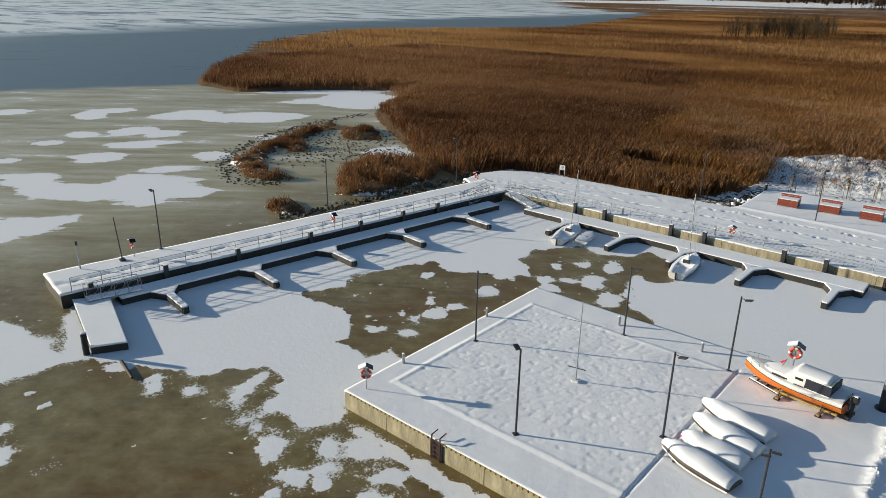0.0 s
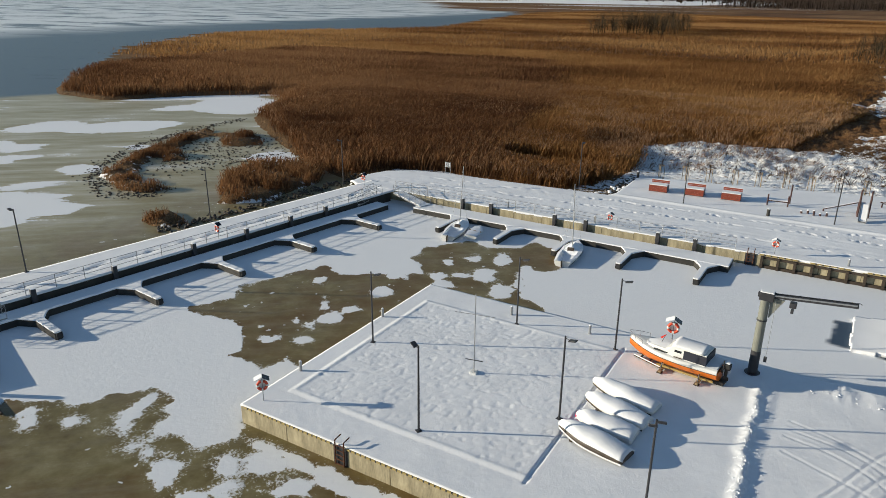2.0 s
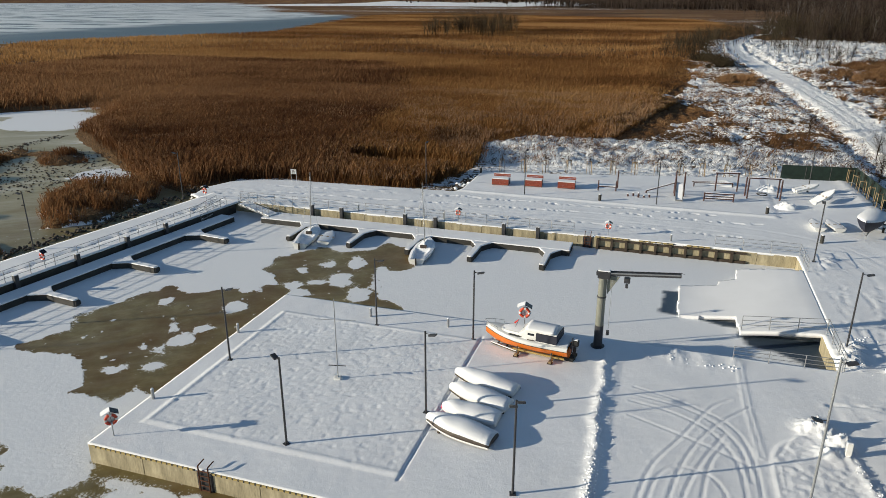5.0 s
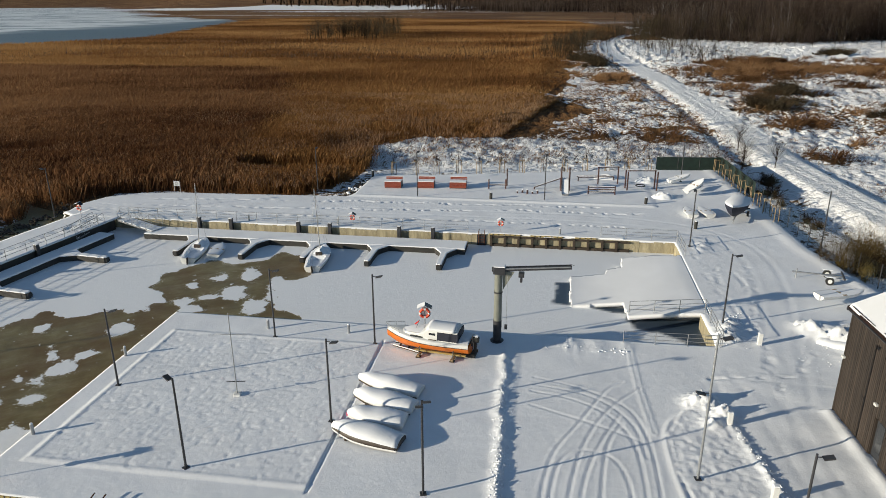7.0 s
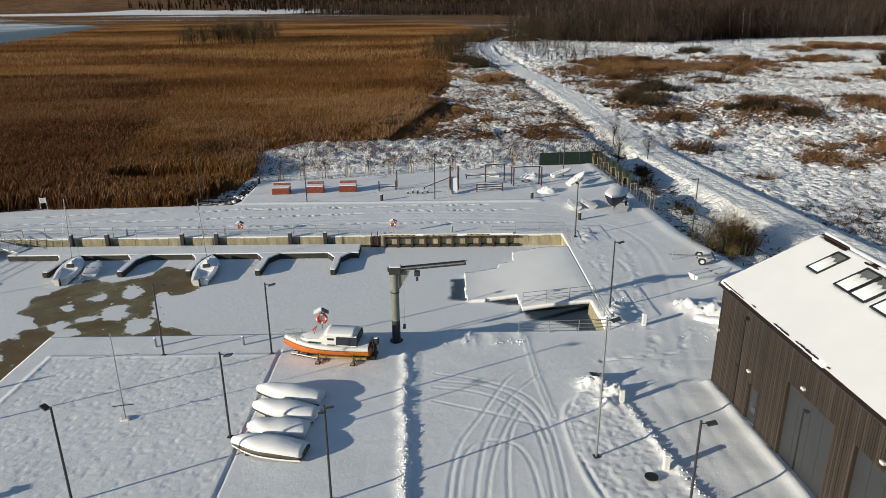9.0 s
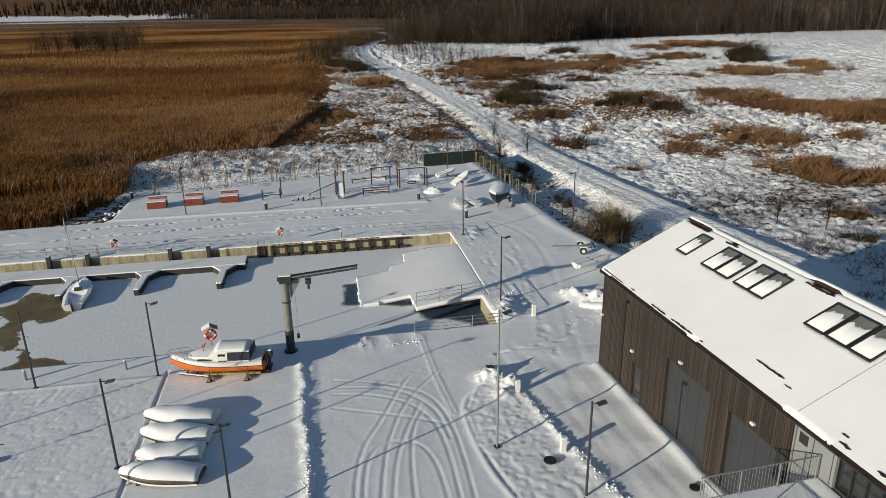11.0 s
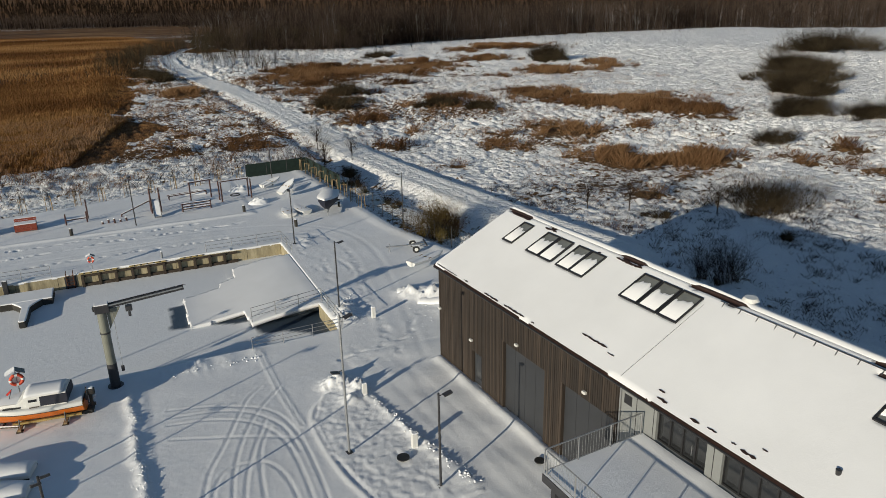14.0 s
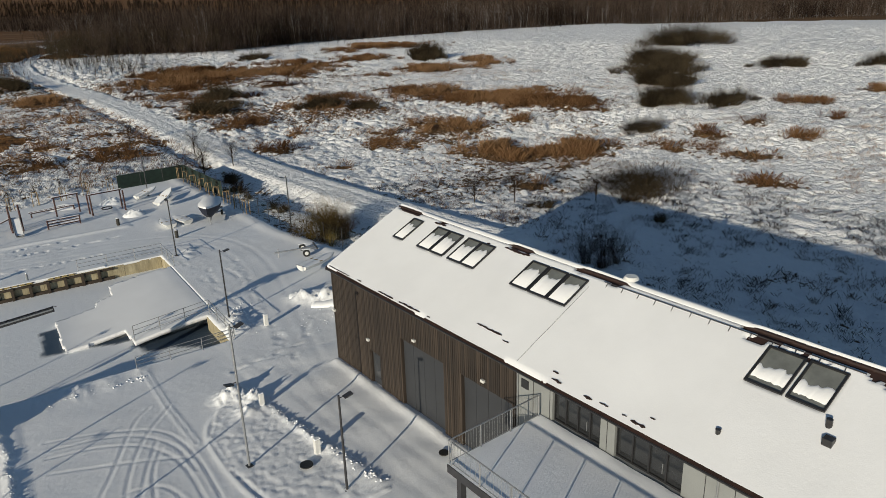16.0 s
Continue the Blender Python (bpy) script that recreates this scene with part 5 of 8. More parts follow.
# ---- street lamps ----


def street_lamp(m, height, label, arm=0.42, low_head=False):
    lamp = thing("street_lamp", m, label, "street lamp", "harbour lamps")
    part("base_plate", box(bmesh.new(), -0.14, 0.14, -0.14, 0.14, -0.02, 0.05, bevel=0.01), DARK_STEEL, lamp)
    part("pole", rod(bmesh.new(), (0, 0, 0), (0, 0, height), 0.058, 0.045, 10), DARK_STEEL if not low_head else STEEL, lamp)
    z = 4.4 if low_head else height - 0.12
    part("arm", rod(bmesh.new(), (0, 0, z), (arm * 0.5, 0, z), 0.022, None, 6), DARK_STEEL, lamp)
    tilt = Matrix.Translation((arm, 0, z)) @ Matrix.Rotation(radians(-14), 4, 'Y')
    hd = part("lamp_head", box(bmesh.new(), -0.2, 0.2, -0.13, 0.13, -0.03, 0.035, tilt, bevel=0.015), DARK_STEEL, lamp)
    part("diffuser", box(bmesh.new(), -0.15, 0.15, -0.1, 0.1, -0.04, -0.032, tilt), LENS, hd)
    if low_head:
        tilt2 = Matrix.Translation((-arm, 0.05, height - 0.15)) @ Matrix.Rotation(radians(14), 4, 'Y')
        part("lamp_head", box(bmesh.new(), -0.2, 0.2, -0.13, 0.13, -0.03, 0.04, tilt2, bevel=0.015), DARK_STEEL, lamp)
        part("arm", rod(bmesh.new(), (0, 0, height - 0.15), (-arm * 0.5, 0.05, height - 0.15), 0.02, None, 6), DARK_STEEL, lamp)
    return lamp


L1 = street_lamp(pose(-20.4, 27.26, 0, 0, 0, 10), 4.68, "dark slim street lamp on the snowy platform")
for x, y, rz in [(-13.06, 21.07, 150), (-7.6, 25.64, -10), (-7.47, 34.15, 0), (-13.98, 34.15, 0), (12.75, 19.56, 0)]:
    copy_thing(L1, pose(x, y, 0, 0, 0, rz))
L2 = street_lamp(pose(-11.3, 68.3, 0, 0, 0, 80), 5.0, "dark slim street lamp beside the promenade")
for x, y, rz in [(2.4, 68.9, 80), (-22.8, 69.0, 90), (14.45, 40.1, 0), (26.2, 57.2, 180), (15.09, 55.86, 90), (18.1, 79.3, 90), (-45.6, 55.8, 180), (-49.4, 22.5, 180), (-47.4, 38.5, 180)]:
    copy_thing(L2, pose(x, y, 0, 0, 0, rz))
street_lamp(pose(9.92, 23.75, 0, 0, 0, 190), 7.15, "tall grey pole with two floodlights in the yard", 0.4, True)

tw = thing("street_lamp", pose(-2.0, 20.95, 0, 0, 0, 15), "dark slim street lamp with two square floodlights", "street lamp", "harbour lamps")
part("base_plate", box(bmesh.new(), -0.14, 0.14, -0.14, 0.14, -0.02, 0.05, bevel=0.01), DARK_STEEL, tw)
part("pole", rod(bmesh.new(), (0, 0, 0), (0, 0, 4.68), 0.058, 0.045, 10), DARK_STEEL, tw)
for ax, az in ((0.20, 4.62), (-0.12, 4.42)):
    part("arm", rod(bmesh.new(), (0, 0, az), (ax * 0.6, -0.05, az), 0.022, None, 6), DARK_STEEL, tw)
    tilt = Matrix.Translation((ax, -0.06, az)) @ Matrix.Rotation(radians(-25), 4, 'X')
    hd = part("lamp_head", box(bmesh.new(), -0.17, 0.17, -0.15, 0.15, -0.04, 0.04, tilt, bevel=0.015), DARK_STEEL, tw)
    part("diffuser", box(bmesh.new(), -0.13, 0.13, -0.11, 0.11, -0.05, -0.042, tilt), LENS, hd)

# ---- reed bed, grass and woods ----
rng = np.random.default_rng(7)


def blades(name, px, py, base, height, width, material, lean=0.25, label="", category="reeds", droop=True):
    """Many slim stems as bent leaf shapes, in one mesh."""
    n = len(px)
    z = ground_z(px, py) + base
    a = rng.uniform(0, 2 * np.pi, n)
    h = height * rng.uniform(0.65, 1.2, n)
    w = width * rng.uniform(0.6, 1.3, n)
    la, ll = rng.uniform(0, 2 * np.pi, n), lean * rng.uniform(0.1, 1, n) * h
    ll_x, ll_y = ll * np.cos(la) + 0.10 * h, ll * np.sin(la) + 0.05 * h
    cx_, sy_ = np.cos(a) * w / 2, np.sin(a) * w / 2
    v = np.empty((n, 4, 3), np.float32)
    v[:, 0] = np.stack([px - cx_, py - sy_, z - 0.1], -1)
    v[:, 1] = np.stack([px + cx_, py + sy_, z - 0.1], -1)
    v[:, 2] = np.stack([px + ll_x * 0.8 + cx_ * 0.9, py + ll_y * 0.8 + sy_ * 0.9, z + h * 0.9], -1)
    v[:, 3] = np.stack([px + ll_x, py + ll_y, z + h], -1)
    f = np.arange(n * 4).reshape(n, 4)
    ob = raw(name, v.reshape(-1, 3), f, material)
    return tagged(ob, label, category, kind="stuff")


def scatter(poly, n, dens=None):
    xs, ys = [p[0] for p in poly], [p[1] for p in poly]
    x, y = rng.uniform(min(xs), max(xs), n), rng.uniform(min(ys), max(ys), n)
    k = inside(x, y, poly)
    x, y = x[k], y[k]
    if dens is not None:
        k = rng.uniform(0, 1, len(x)) < dens(x, y)
        x, y = x[k], y[k]
    return x, y


def reed_density(x, y):
    pd = np.hypot((x - POND[0]) / POND[2], (y - POND[1]) / POND[3])
    return np.where(pd < 1.15, 0.0, 1.0) * (0.35 + 0.65 * sstep(fbm(x * 0.12, y * 0.12, 120), 0.25, 0.45))


def reed_tuft(x, y):
    """Reeds stand higher and lower in soft waves."""
    low = 0.25 + 0.75 * sstep(dist_line(x, y, REEDS[9:20]) + 5 * (fbm(x * 0.25, y * 0.25, 124, 2) - 0.38), 0.0, 11.0)    # lower towards the field
    return (0.72 + 0.55 * fbm(x * 0.09, y * 0.16, 121)) * low


def ragged(x, y):
    """Keeps what stands in the reed bed, thinning out over its border."""
    r = 0.7 + 5.0 * sstep(y, 88, 135)
    return in_reeds(x + r * rng.normal(0, 1, len(x)), y + r * rng.normal(0, 1, len(x)))


def dark_reed(x, y):
    """The taller, darker reeds that stand along the lake."""
    return (-x > 34 + 0.32 * (y - 70) + 34 * (fbm(x * 0.03, y * 0.03, 122) - 0.47) + rng.normal(0, 3, len(x))) & (y < 210)


x, y = scatter([(-110, 60), (-15, 60), (5, 150), (-110, 150)], 680000, reed_density)
k = ragged(x, y)
x, y = x[k], y[k]
k = dark_reed(x, y)
blades("reed_bed", x[k], y[k], 0.0, 1.8 * reed_tuft(x[k], y[k]), 0.05, REED_DARK, 0.55, "dense dark brown reeds beside the promenade")
blades("reed_bed", x[~k], y[~k], 0.0, 1.6 * reed_tuft(x[~k], y[~k]), 0.05, REED, 0.55, "dense ochre dry reeds behind the promenade")
x, y = scatter([(-190, 80), (-80, 80), (0, 150), (18, 250), (-190, 250)], 460000, reed_density)
k = ragged(x, y) & ((y > 145) | (x < -105))
x, y = x[k], y[k]
k = dark_reed(x, y)
blades("reed_bed", x[k], y[k], 0.0, 1.7 * reed_tuft(x[k], y[k]), 0.11, REED_DARK, 0.6, "dark reed marsh along the lake")
blades("reed_bed", x[~k], y[~k], 0.0, 1.4 * reed_tuft(x[~k], y[~k]), 0.11, REED, 0.6, "wide ochre reed marsh")
x, y = scatter([(-310, 150), (-150, 150), (24, 245), (50, 560), (30, 780), (-380, 1000)], 420000, reed_density)
k = ragged(x, y) & ((y > 245) | (x < -185))
x, y = x[k], y[k]
blades("reed_bed", x, y, 0.0, 1.15 * reed_tuft(x, y), 0.3, REED, 0.7, "distant brown reed marsh")
x, y = scatter([(-110, 60), (-15, 60), (5, 150), (-110, 150)], 190000, reed_density)
k = ragged(x, y) & (fbm(x * 0.2, y * 0.2, 123) > 0.42)
x, y = x[k], y[k]
blades("reed_plumes", x, y, 1.3 * reed_tuft(x, y), 0.45, 0.10, PLUME, 0.7, "pale feathery plumes on the reeds")
for c in CLUMPS:
    area = (max(p[0] for p in c) - min(p[0] for p in c)) * (max(p[1] for p in c) - min(p[1] for p in c))
    x, y = scatter(c, int(area * (45 if c is CLUMPS[0] else 55)), lambda a, b: sstep(fbm(a * 0.4, b * 0.4, 140), 0.36, 0.55))
    blades("reed_clump", x, y, 0.0, 1.25 if c is CLUMPS[0] else 0.65, 0.05, REED_DARK, 0.6, "dry reed clump in the ice")
# dry grass in patches over the field
tx, ty = [], []
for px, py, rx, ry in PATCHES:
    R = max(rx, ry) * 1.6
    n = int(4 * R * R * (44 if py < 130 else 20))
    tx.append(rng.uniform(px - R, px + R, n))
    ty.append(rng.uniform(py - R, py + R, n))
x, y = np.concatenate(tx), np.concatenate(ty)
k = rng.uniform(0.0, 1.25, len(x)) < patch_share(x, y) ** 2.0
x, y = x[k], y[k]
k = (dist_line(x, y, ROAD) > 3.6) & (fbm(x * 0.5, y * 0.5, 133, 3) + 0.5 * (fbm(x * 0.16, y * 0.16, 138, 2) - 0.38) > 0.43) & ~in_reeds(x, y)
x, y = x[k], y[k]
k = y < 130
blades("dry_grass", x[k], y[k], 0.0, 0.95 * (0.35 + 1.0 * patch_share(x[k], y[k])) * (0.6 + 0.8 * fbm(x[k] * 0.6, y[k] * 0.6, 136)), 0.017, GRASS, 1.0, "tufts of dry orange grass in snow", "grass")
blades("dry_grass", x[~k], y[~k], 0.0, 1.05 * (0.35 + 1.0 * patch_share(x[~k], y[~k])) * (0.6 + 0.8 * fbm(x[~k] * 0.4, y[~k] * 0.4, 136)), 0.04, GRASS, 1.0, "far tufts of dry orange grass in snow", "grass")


def tufts(n, x0, x1, y0, y1, each, radius, keep):
    """Places of stems that stand together in small tufts."""
    x, y = rng.uniform(x0, x1, n), rng.uniform(y0, y1, n)
    k = keep(x, y) & (dist_line(x, y, ROAD) > 3.4)
    x, y = np.repeat(x[k], each), np.repeat(y[k], each)
    r = np.repeat(rng.uniform(0.4, 1.3, k.sum()), each) * radius
    return x + rng.normal(0, 1, len(x)) * r, y + rng.normal(0, 1, len(x)) * r


x, y = tufts(11500, 36, 150, 30, 190, 9, 0.32, lambda a, b: fbm(a * 0.2, b * 0.2, 130) + 0.25 * (fbm(a * 0.9, b * 0.9, 134, 2) - 0.38) - 0.08 * sstep(a - 0.25 * b, 50, 120) > 0.47)
blades("dry_grass", x, y, -0.05, 0.36, np.where(y > 90, 0.04, 0.018), GRASS, 1.3, "sparse dry grass standing through snow", "grass")
x, y = tufts(5200, 34, 72, 8, 66, 9, 0.24, lambda a, b: fbm(a * 0.35, b * 0.35, 135, 3) > 0.42)
blades("weeds", x, y, -0.05, 0.30, 0.014, TWIG, 1.5, "dark dead weeds standing through snow", "weeds")
x, y = tufts(90, 38, 64, 8, 48, 36, 0.32, lambda a, b: fbm(a * 0.22, b * 0.22, 137, 3) > 0.43)
blades("weeds", x, y, -0.05, 0.48, 0.012, TWIG, 1.2, "tall dark dead weeds behind the boathouse", "weeds")
x, y = scatter([(-21, 84), (14, 88), (26, 88), (30, 104), (31, 190), (14, 200), (2, 150), (-2, 119), (-12, 106), (-24, 100)], 60000)
k = (fbm(x * 0.3, y * 0.3, 131) > 0.47) & (dist_line(x, y, ROAD) > 3.2)
blades("dry_grass", x[k], y[k], -0.05, 0.5, 0.035, GRASS, 1.0, "dry grass and weeds on the snowy bank", "grass")
x, y = scatter([(-21, 84), (14, 88), (26, 88), (28, 108), (-2, 113), (-24, 98)], 7000)
blades("weeds", x, y, -0.05, 0.55, 0.02, TWIG, 1.2, "dark weed stalks on the snowy bank", "weeds")


def twig_array(n_stem, height, spread, width, forks=3, seed=1, up=0.75, trunk=None):
    """Vertices and triangles of a bare bush or crown: bent stems that fork twice."""
    r = np.random.default_rng(seed)
    vs = []

    def unit(d):
        return d / (np.linalg.norm(d, axis=-1, keepdims=True) + 1e-9)

    def seg(a, b, w0):
        side = unit(np.cross(b - a, r.normal(size=a.shape))) * w0
        vs.append(np.stack([a - side, a + side, b], 1).reshape(-1, 3))
    n = n_stem
    az, el = r.uniform(0, 2 * np.pi, n), r.uniform(0.2, 1.0, n)
    if trunk:
        t = r.uniform(0.3, 1.0, n)
        p = np.stack([0 * t, 0 * t, trunk * t], -1) + r.normal(0, 0.03, (n, 3))
        length = (height - trunk * t) * r.uniform(0.6, 1.0, n) + 0.2
    else:
        clump = r.normal(0, spread * 0.27, (max(3, n // 60), 2))
        tall = r.uniform(0.55, 1.1, len(clump))
        which = r.integers(0, len(clump), n)
        p = np.concatenate([clump[which] + r.normal(0, spread * 0.055, (n, 2)), np.zeros((n, 1))], 1)
        length = height * r.uniform(0.5, 1.0, n) * tall[which] * (1.0 - 0.55 * np.minimum(1.0, (p[:, :2] ** 2).sum(1) / (0.62 * spread) ** 2))
    d = unit(np.stack([np.cos(az) * el * spread / height * 0.6, np.sin(az) * el * spread / height * 0.6, np.full(n, up)], -1))
    w = width
    for k in range(3):
        q = p + d * length[:, None] / 3
        seg(p, q + (q - p) * 0.1, w)
        for _f in range(forks if k else 1):
            e = d + r.normal(0, 0.45, (n, 3))
            e[:, 2] = abs(e[:, 2]) * 0.8 + 0.1
            e = unit(e)
            s = p + (q - p) * r.uniform(0.2, 1, (n, 1))
            tip = s + e * (length * r.uniform(0.14, 0.34, n))[:, None]
            seg(s, tip, w * 0.55)
            if k:
                g = unit(e + r.normal(0, 0.5, (n, 3)))
                s2 = s + (tip - s) * r.uniform(0.3, 0.8, (n, 1))
                seg(s2, s2 + g * (length * r.uniform(0.06, 0.16, n))[:, None], w * 0.4)
        p, w = q, w * 0.65
        d = unit(d + r.normal(0, 0.16, (n, 3)))
    v = np.concatenate(vs).astype(np.float32)
    return v, np.arange(len(v), dtype=np.int32).reshape(-1, 3)


def bush(x, y, height, spread, n, material, label, seed, width=0.02, sx_=1.0, sy_=1.0, category="bush"):
    v, f = twig_array(int(n * 2.0), height, spread, width, 4, seed)
    v = v * np.array((sx_, sy_, 1.0))
    ob = raw("bush", v, f, material)
    ob.matrix_basis = pose(x, y, float(ground_z(np.array([x]), np.array([y]))[0]) - 0.05)
    return tagged(ob, label, category)


bush(27.6, 53.6, 4.8, 4.2, 420, WILLOW, "large yellow-green bare willow bush behind the fence", 3, 0.018)
bush(29.2, 52.4, 3.8, 3.4, 220, TWIG, "brown bare bush behind the fence", 4, 0.018)


def bare_tree(x, y, height, seed, label="small bare tree with thin branches"):
    tree = thing("tree", pose(x, y, float(ground_z(np.array([x]), np.array([y]))[0]) - 0.05), label, "tree", "bare trees")
    part("trunk", rod(bmesh.new(), (0, 0, 0), (0.05, 0.03, height * 0.62), 0.07, 0.03, 7), BARK, tree)
    v, f = twig_array(90, height, height * 1.25, 0.015, 4, seed, 0.6, height * 0.6)
    raw("crown", v, f, TWIG, tree)
    return tree


for i, (x, y, h) in enumerate([(45.8, 53.9, 3.4), (49.0, 51.1, 3.8), (29.6, 101, 4.5), (28.4, 93, 4.6), (31, 88, 4.0), (27.2, 88.5, 3.5), (56, 46, 3.2), (24, 118, 4.0)]):
    bare_tree(x, y, h, 40 + i)
bush(42.3, 32.5, 4.6, 3.4, 170, TWIG, "dark many-stemmed leafless shrub behind the boathouse", 58, 0.017)
for i, (x, y, h, s, n, ax, ay) in enumerate([(63, 45.5, 4.6, 8.0, 520, 1.45, 1.0), (48, 150, 4.5, 9, 560, 1.0, 1.5), (44, 141, 3.4, 6, 300, 1.0, 1.4), (55, 168, 4.2, 9, 420, 1.1, 1.5), (90, 68, 3.0, 6.0, 400, 1.6, 0.9), (117, 85, 5.2, 9.0, 700, 1.5, 1.1), (124, 76, 3.8, 8, 450, 1.8, 0.8), (143, 107, 6.0, 11, 700, 1.2, 1.4),
                                              (166, 125, 7.0, 13, 700, 1.3, 1.4), (187, 143, 7.0, 14, 700, 1.3, 1.5), (260, 190, 13, 26, 1000, 1.4, 1.2), (199, 108, 5, 12, 520, 1.8, 0.8), (149, 219, 8, 10, 1100, 1.3, 0.9),
                                              (214, 90, 5, 10, 420, 1.4, 0.8), (107, 284, 4, 8, 360, 1.6, 0.8), (240, 78, 3.6, 8, 300, 1.4, 0.8), (12, 250, 5, 9, 420, 1.2, 1.2), (16, 232, 4.5, 8, 380, 1.1, 1.4), (66, 133, 3.4, 7, 420, 1.3, 0.9),
                                              (71, 124, 3.0, 6, 300, 1.2, 0.8), (50, 48, 1.6, 2.5, 160, 1.4, 0.8), (55, 37, 1.2, 1.8, 110, 1.2, 1.0), (27.5, 75, 1.5, 2.2, 160, 0.8, 2.6), (28.2, 66, 1.4, 2.0, 150, 0.8, 2.4), (29, 84, 1.6, 2.4, 150, 1.0, 1.8)]):
    bush(x, y, h, s, n, SHRUB, "leafless dark bush standing in the snow", 60 + i, 0.024 if y < 70 else (0.055 if y < 100 else 0.085), ax, ay)


def woodland(name, centres, height, seed, label, branches=16, wid=0.09, material=TWIG, crown=1.5):
    """A wood of bare trees as one mesh: tapered trunks with limbs and fans of twigs."""
    r = np.random.default_rng(seed)
    n = len(centres)
    x, y = centres[:, 0], centres[:, 1]
    z = ground_z(x, y) - 0.2
    h = height * r.uniform(0.45, 1.2, n)
    vs, fs, c = [], [], 0
    top = np.stack([x + r.normal(0, 0.07, n) * h, y + r.normal(0, 0.07, n) * h, z + h], -1)
    bot = np.stack([x, y, z], -1)
    for ang in (0.3, 1.87):
        o = np.array((math.cos(ang), math.sin(ang), 0)) * wid
        vs.append(np.stack([bot - o, bot + o, top + o * 0.15, top - o * 0.15], 1).reshape(-1, 3))
    for b in range(branches):
        t = r.uniform(0.25, 0.97, n)[:, None]
        p = bot + (top - bot) * t
        az = r.uniform(0, 2 * np.pi, n)
        ln = (crown * h * r.uniform(0.10, 0.30, n))[:, None] * (1.25 - t)
        d = np.stack([np.cos(az), np.sin(az), r.uniform(0.5, 1.3, n)], -1)
        q = p + d * ln
        o = np.stack([-np.sin(az), np.cos(az), 0 * az], -1) * wid * 0.42
        vs.append(np.stack([p - o, p + o, q + o * 0.3, q - o * 0.3], 1).reshape(-1, 3))
        e = d + r.normal(0, 0.6, d.shape)
        q2 = q + e * ln * 0.6
        vs.append(np.stack([q - o * 0.6, q + o * 0.6, q2 + o * 0.2, q2 - o * 0.2], 1).reshape(-1, 3))
    v = np.concatenate(vs)
    ob = raw(name, v, np.arange(len(v)).reshape(-1, 4), material)
    return tagged(ob, label, "woodland", kind="stuff")


def along(line, n, depth, seed, jitter=1.0):
    """Places spread over a band behind a plan line."""
    r = np.random.default_rng(seed)
    pts = np.array(line, float)
    seg = np.hypot(*np.diff(pts, axis=0).T)
    s = r.uniform(0, seg.sum(), n)
    cum = np.concatenate([[0], np.cumsum(seg)])
    x, y = np.interp(s, cum, pts[:, 0]), np.interp(s, cum, pts[:, 1])
    w = depth * r.uniform(0, 1, n) ** 0.9
    return np.stack([x + w * 0.45 + r.normal(0, jitter, n), y + w * 0.9 + r.normal(0, jitter, n)], -1)


woodland("woodland", along(EDGE, 4200, 170, 11, jitter=14), 22, 12, "leafless birch and alder wood at the edge of the field", 14, 0.14, WOODS)
woodland("woodland", along(EDGE, 1300, 24, 39, jitter=9), 15, 40, "alder thicket along the edge of the wood", 30, 0.08, WOODS, 2.0)
woodland("woodland", along(EDGE, 380, -30, 35, jitter=14), 9, 36, "young trees in front of the wood", 30, 0.07, WOODS, 2.4)
woodland("woodland", along([(-1100, 2500), (0, 2350), (900, 2100), (2000, 1300)], 3000, 1100, 37, jitter=60), 30, 38, "dark wooded hills in the distance", 7, 3.0, TWIG)
woodland("woodland", along(EDGE, 260, 40, 31, jitter=8), 17, 32, "pale birch stems among the wood", 16, 0.11, BIRCH, 1.8)
woodland("undergrowth", along(EDGE, 1800, 90, 33, jitter=18), 6, 34, "bare shrubs along the edge of the wood", 22, 0.09, WOODS, 2.4)
woodland("woodland", along(FAR_EDGE, 8500, 420, 13, jitter=25), 22, 14, "dark distant bare wood", 9, 0.55, WOODS)
woodland("copse", np.stack([rng.uniform(-140, -95, 130), rng.uniform(385, 470, 130)], -1), 10, 15, "copse of bare trees in the reeds", 34, 0.15, SHRUB, 2.6)
woodland("copse", along([(38, 360), (50, 400), (60, 430)], 160, 30, 16, jitter=5), 9, 17, "young bare trees along the road", 30, 0.08, SHRUB, 2.4)
woodland("copse", np.stack([rng.uniform(36, 62, 120), rng.uniform(235, 360, 120)], -1), 5, 18, "bare shrubs beside the road", 28, 0.06, SHRUB, 2.4)

woodland("undergrowth", np.stack(scatter([(54, 405), (62, 372), (112, 346), (165, 378), (240, 410), (120, 440), (60, 455)], 2600), -1), 5.5, 19, "thick bare shrubs where the road meets the wood", 18, 0.10, WOODS, 2.6)
woodland("copse", np.stack(scatter([(54, 405), (62, 372), (112, 350), (180, 392), (120, 440), (60, 455)], 420), -1), 10, 20, "dark bare alders where the road meets the wood", 34, 0.11, SHRUB, 2.4)
woodland("copse", along([(8, 262), (14, 330), (28, 390), (40, 450)], 240, -16, 23, jitter=5), 6, 24, "dark bare shrubs between the road and the reeds", 24, 0.09, SHRUB, 2.4)

# ---- floating pontoons ----


def snow_cap(bm, outline, z, thick=0.09, inset=0.03):
    """A softly rounded snow layer over a plan outline."""
    c = Vector((sum(p[0] for p in outline) / len(outline), sum(p[1] for p in outline) / len(outline)))
    prism(bm, outline, z, z + thick)
    top = [e for e in bm.edges if all(v.co.z > z + thick - 1e-4 for v in e.verts)]
    bmesh.ops.bevel(bm, geom=top, offset=thick * 0.6, segments=2, affect='EDGES', profile=0.6)
    return bm


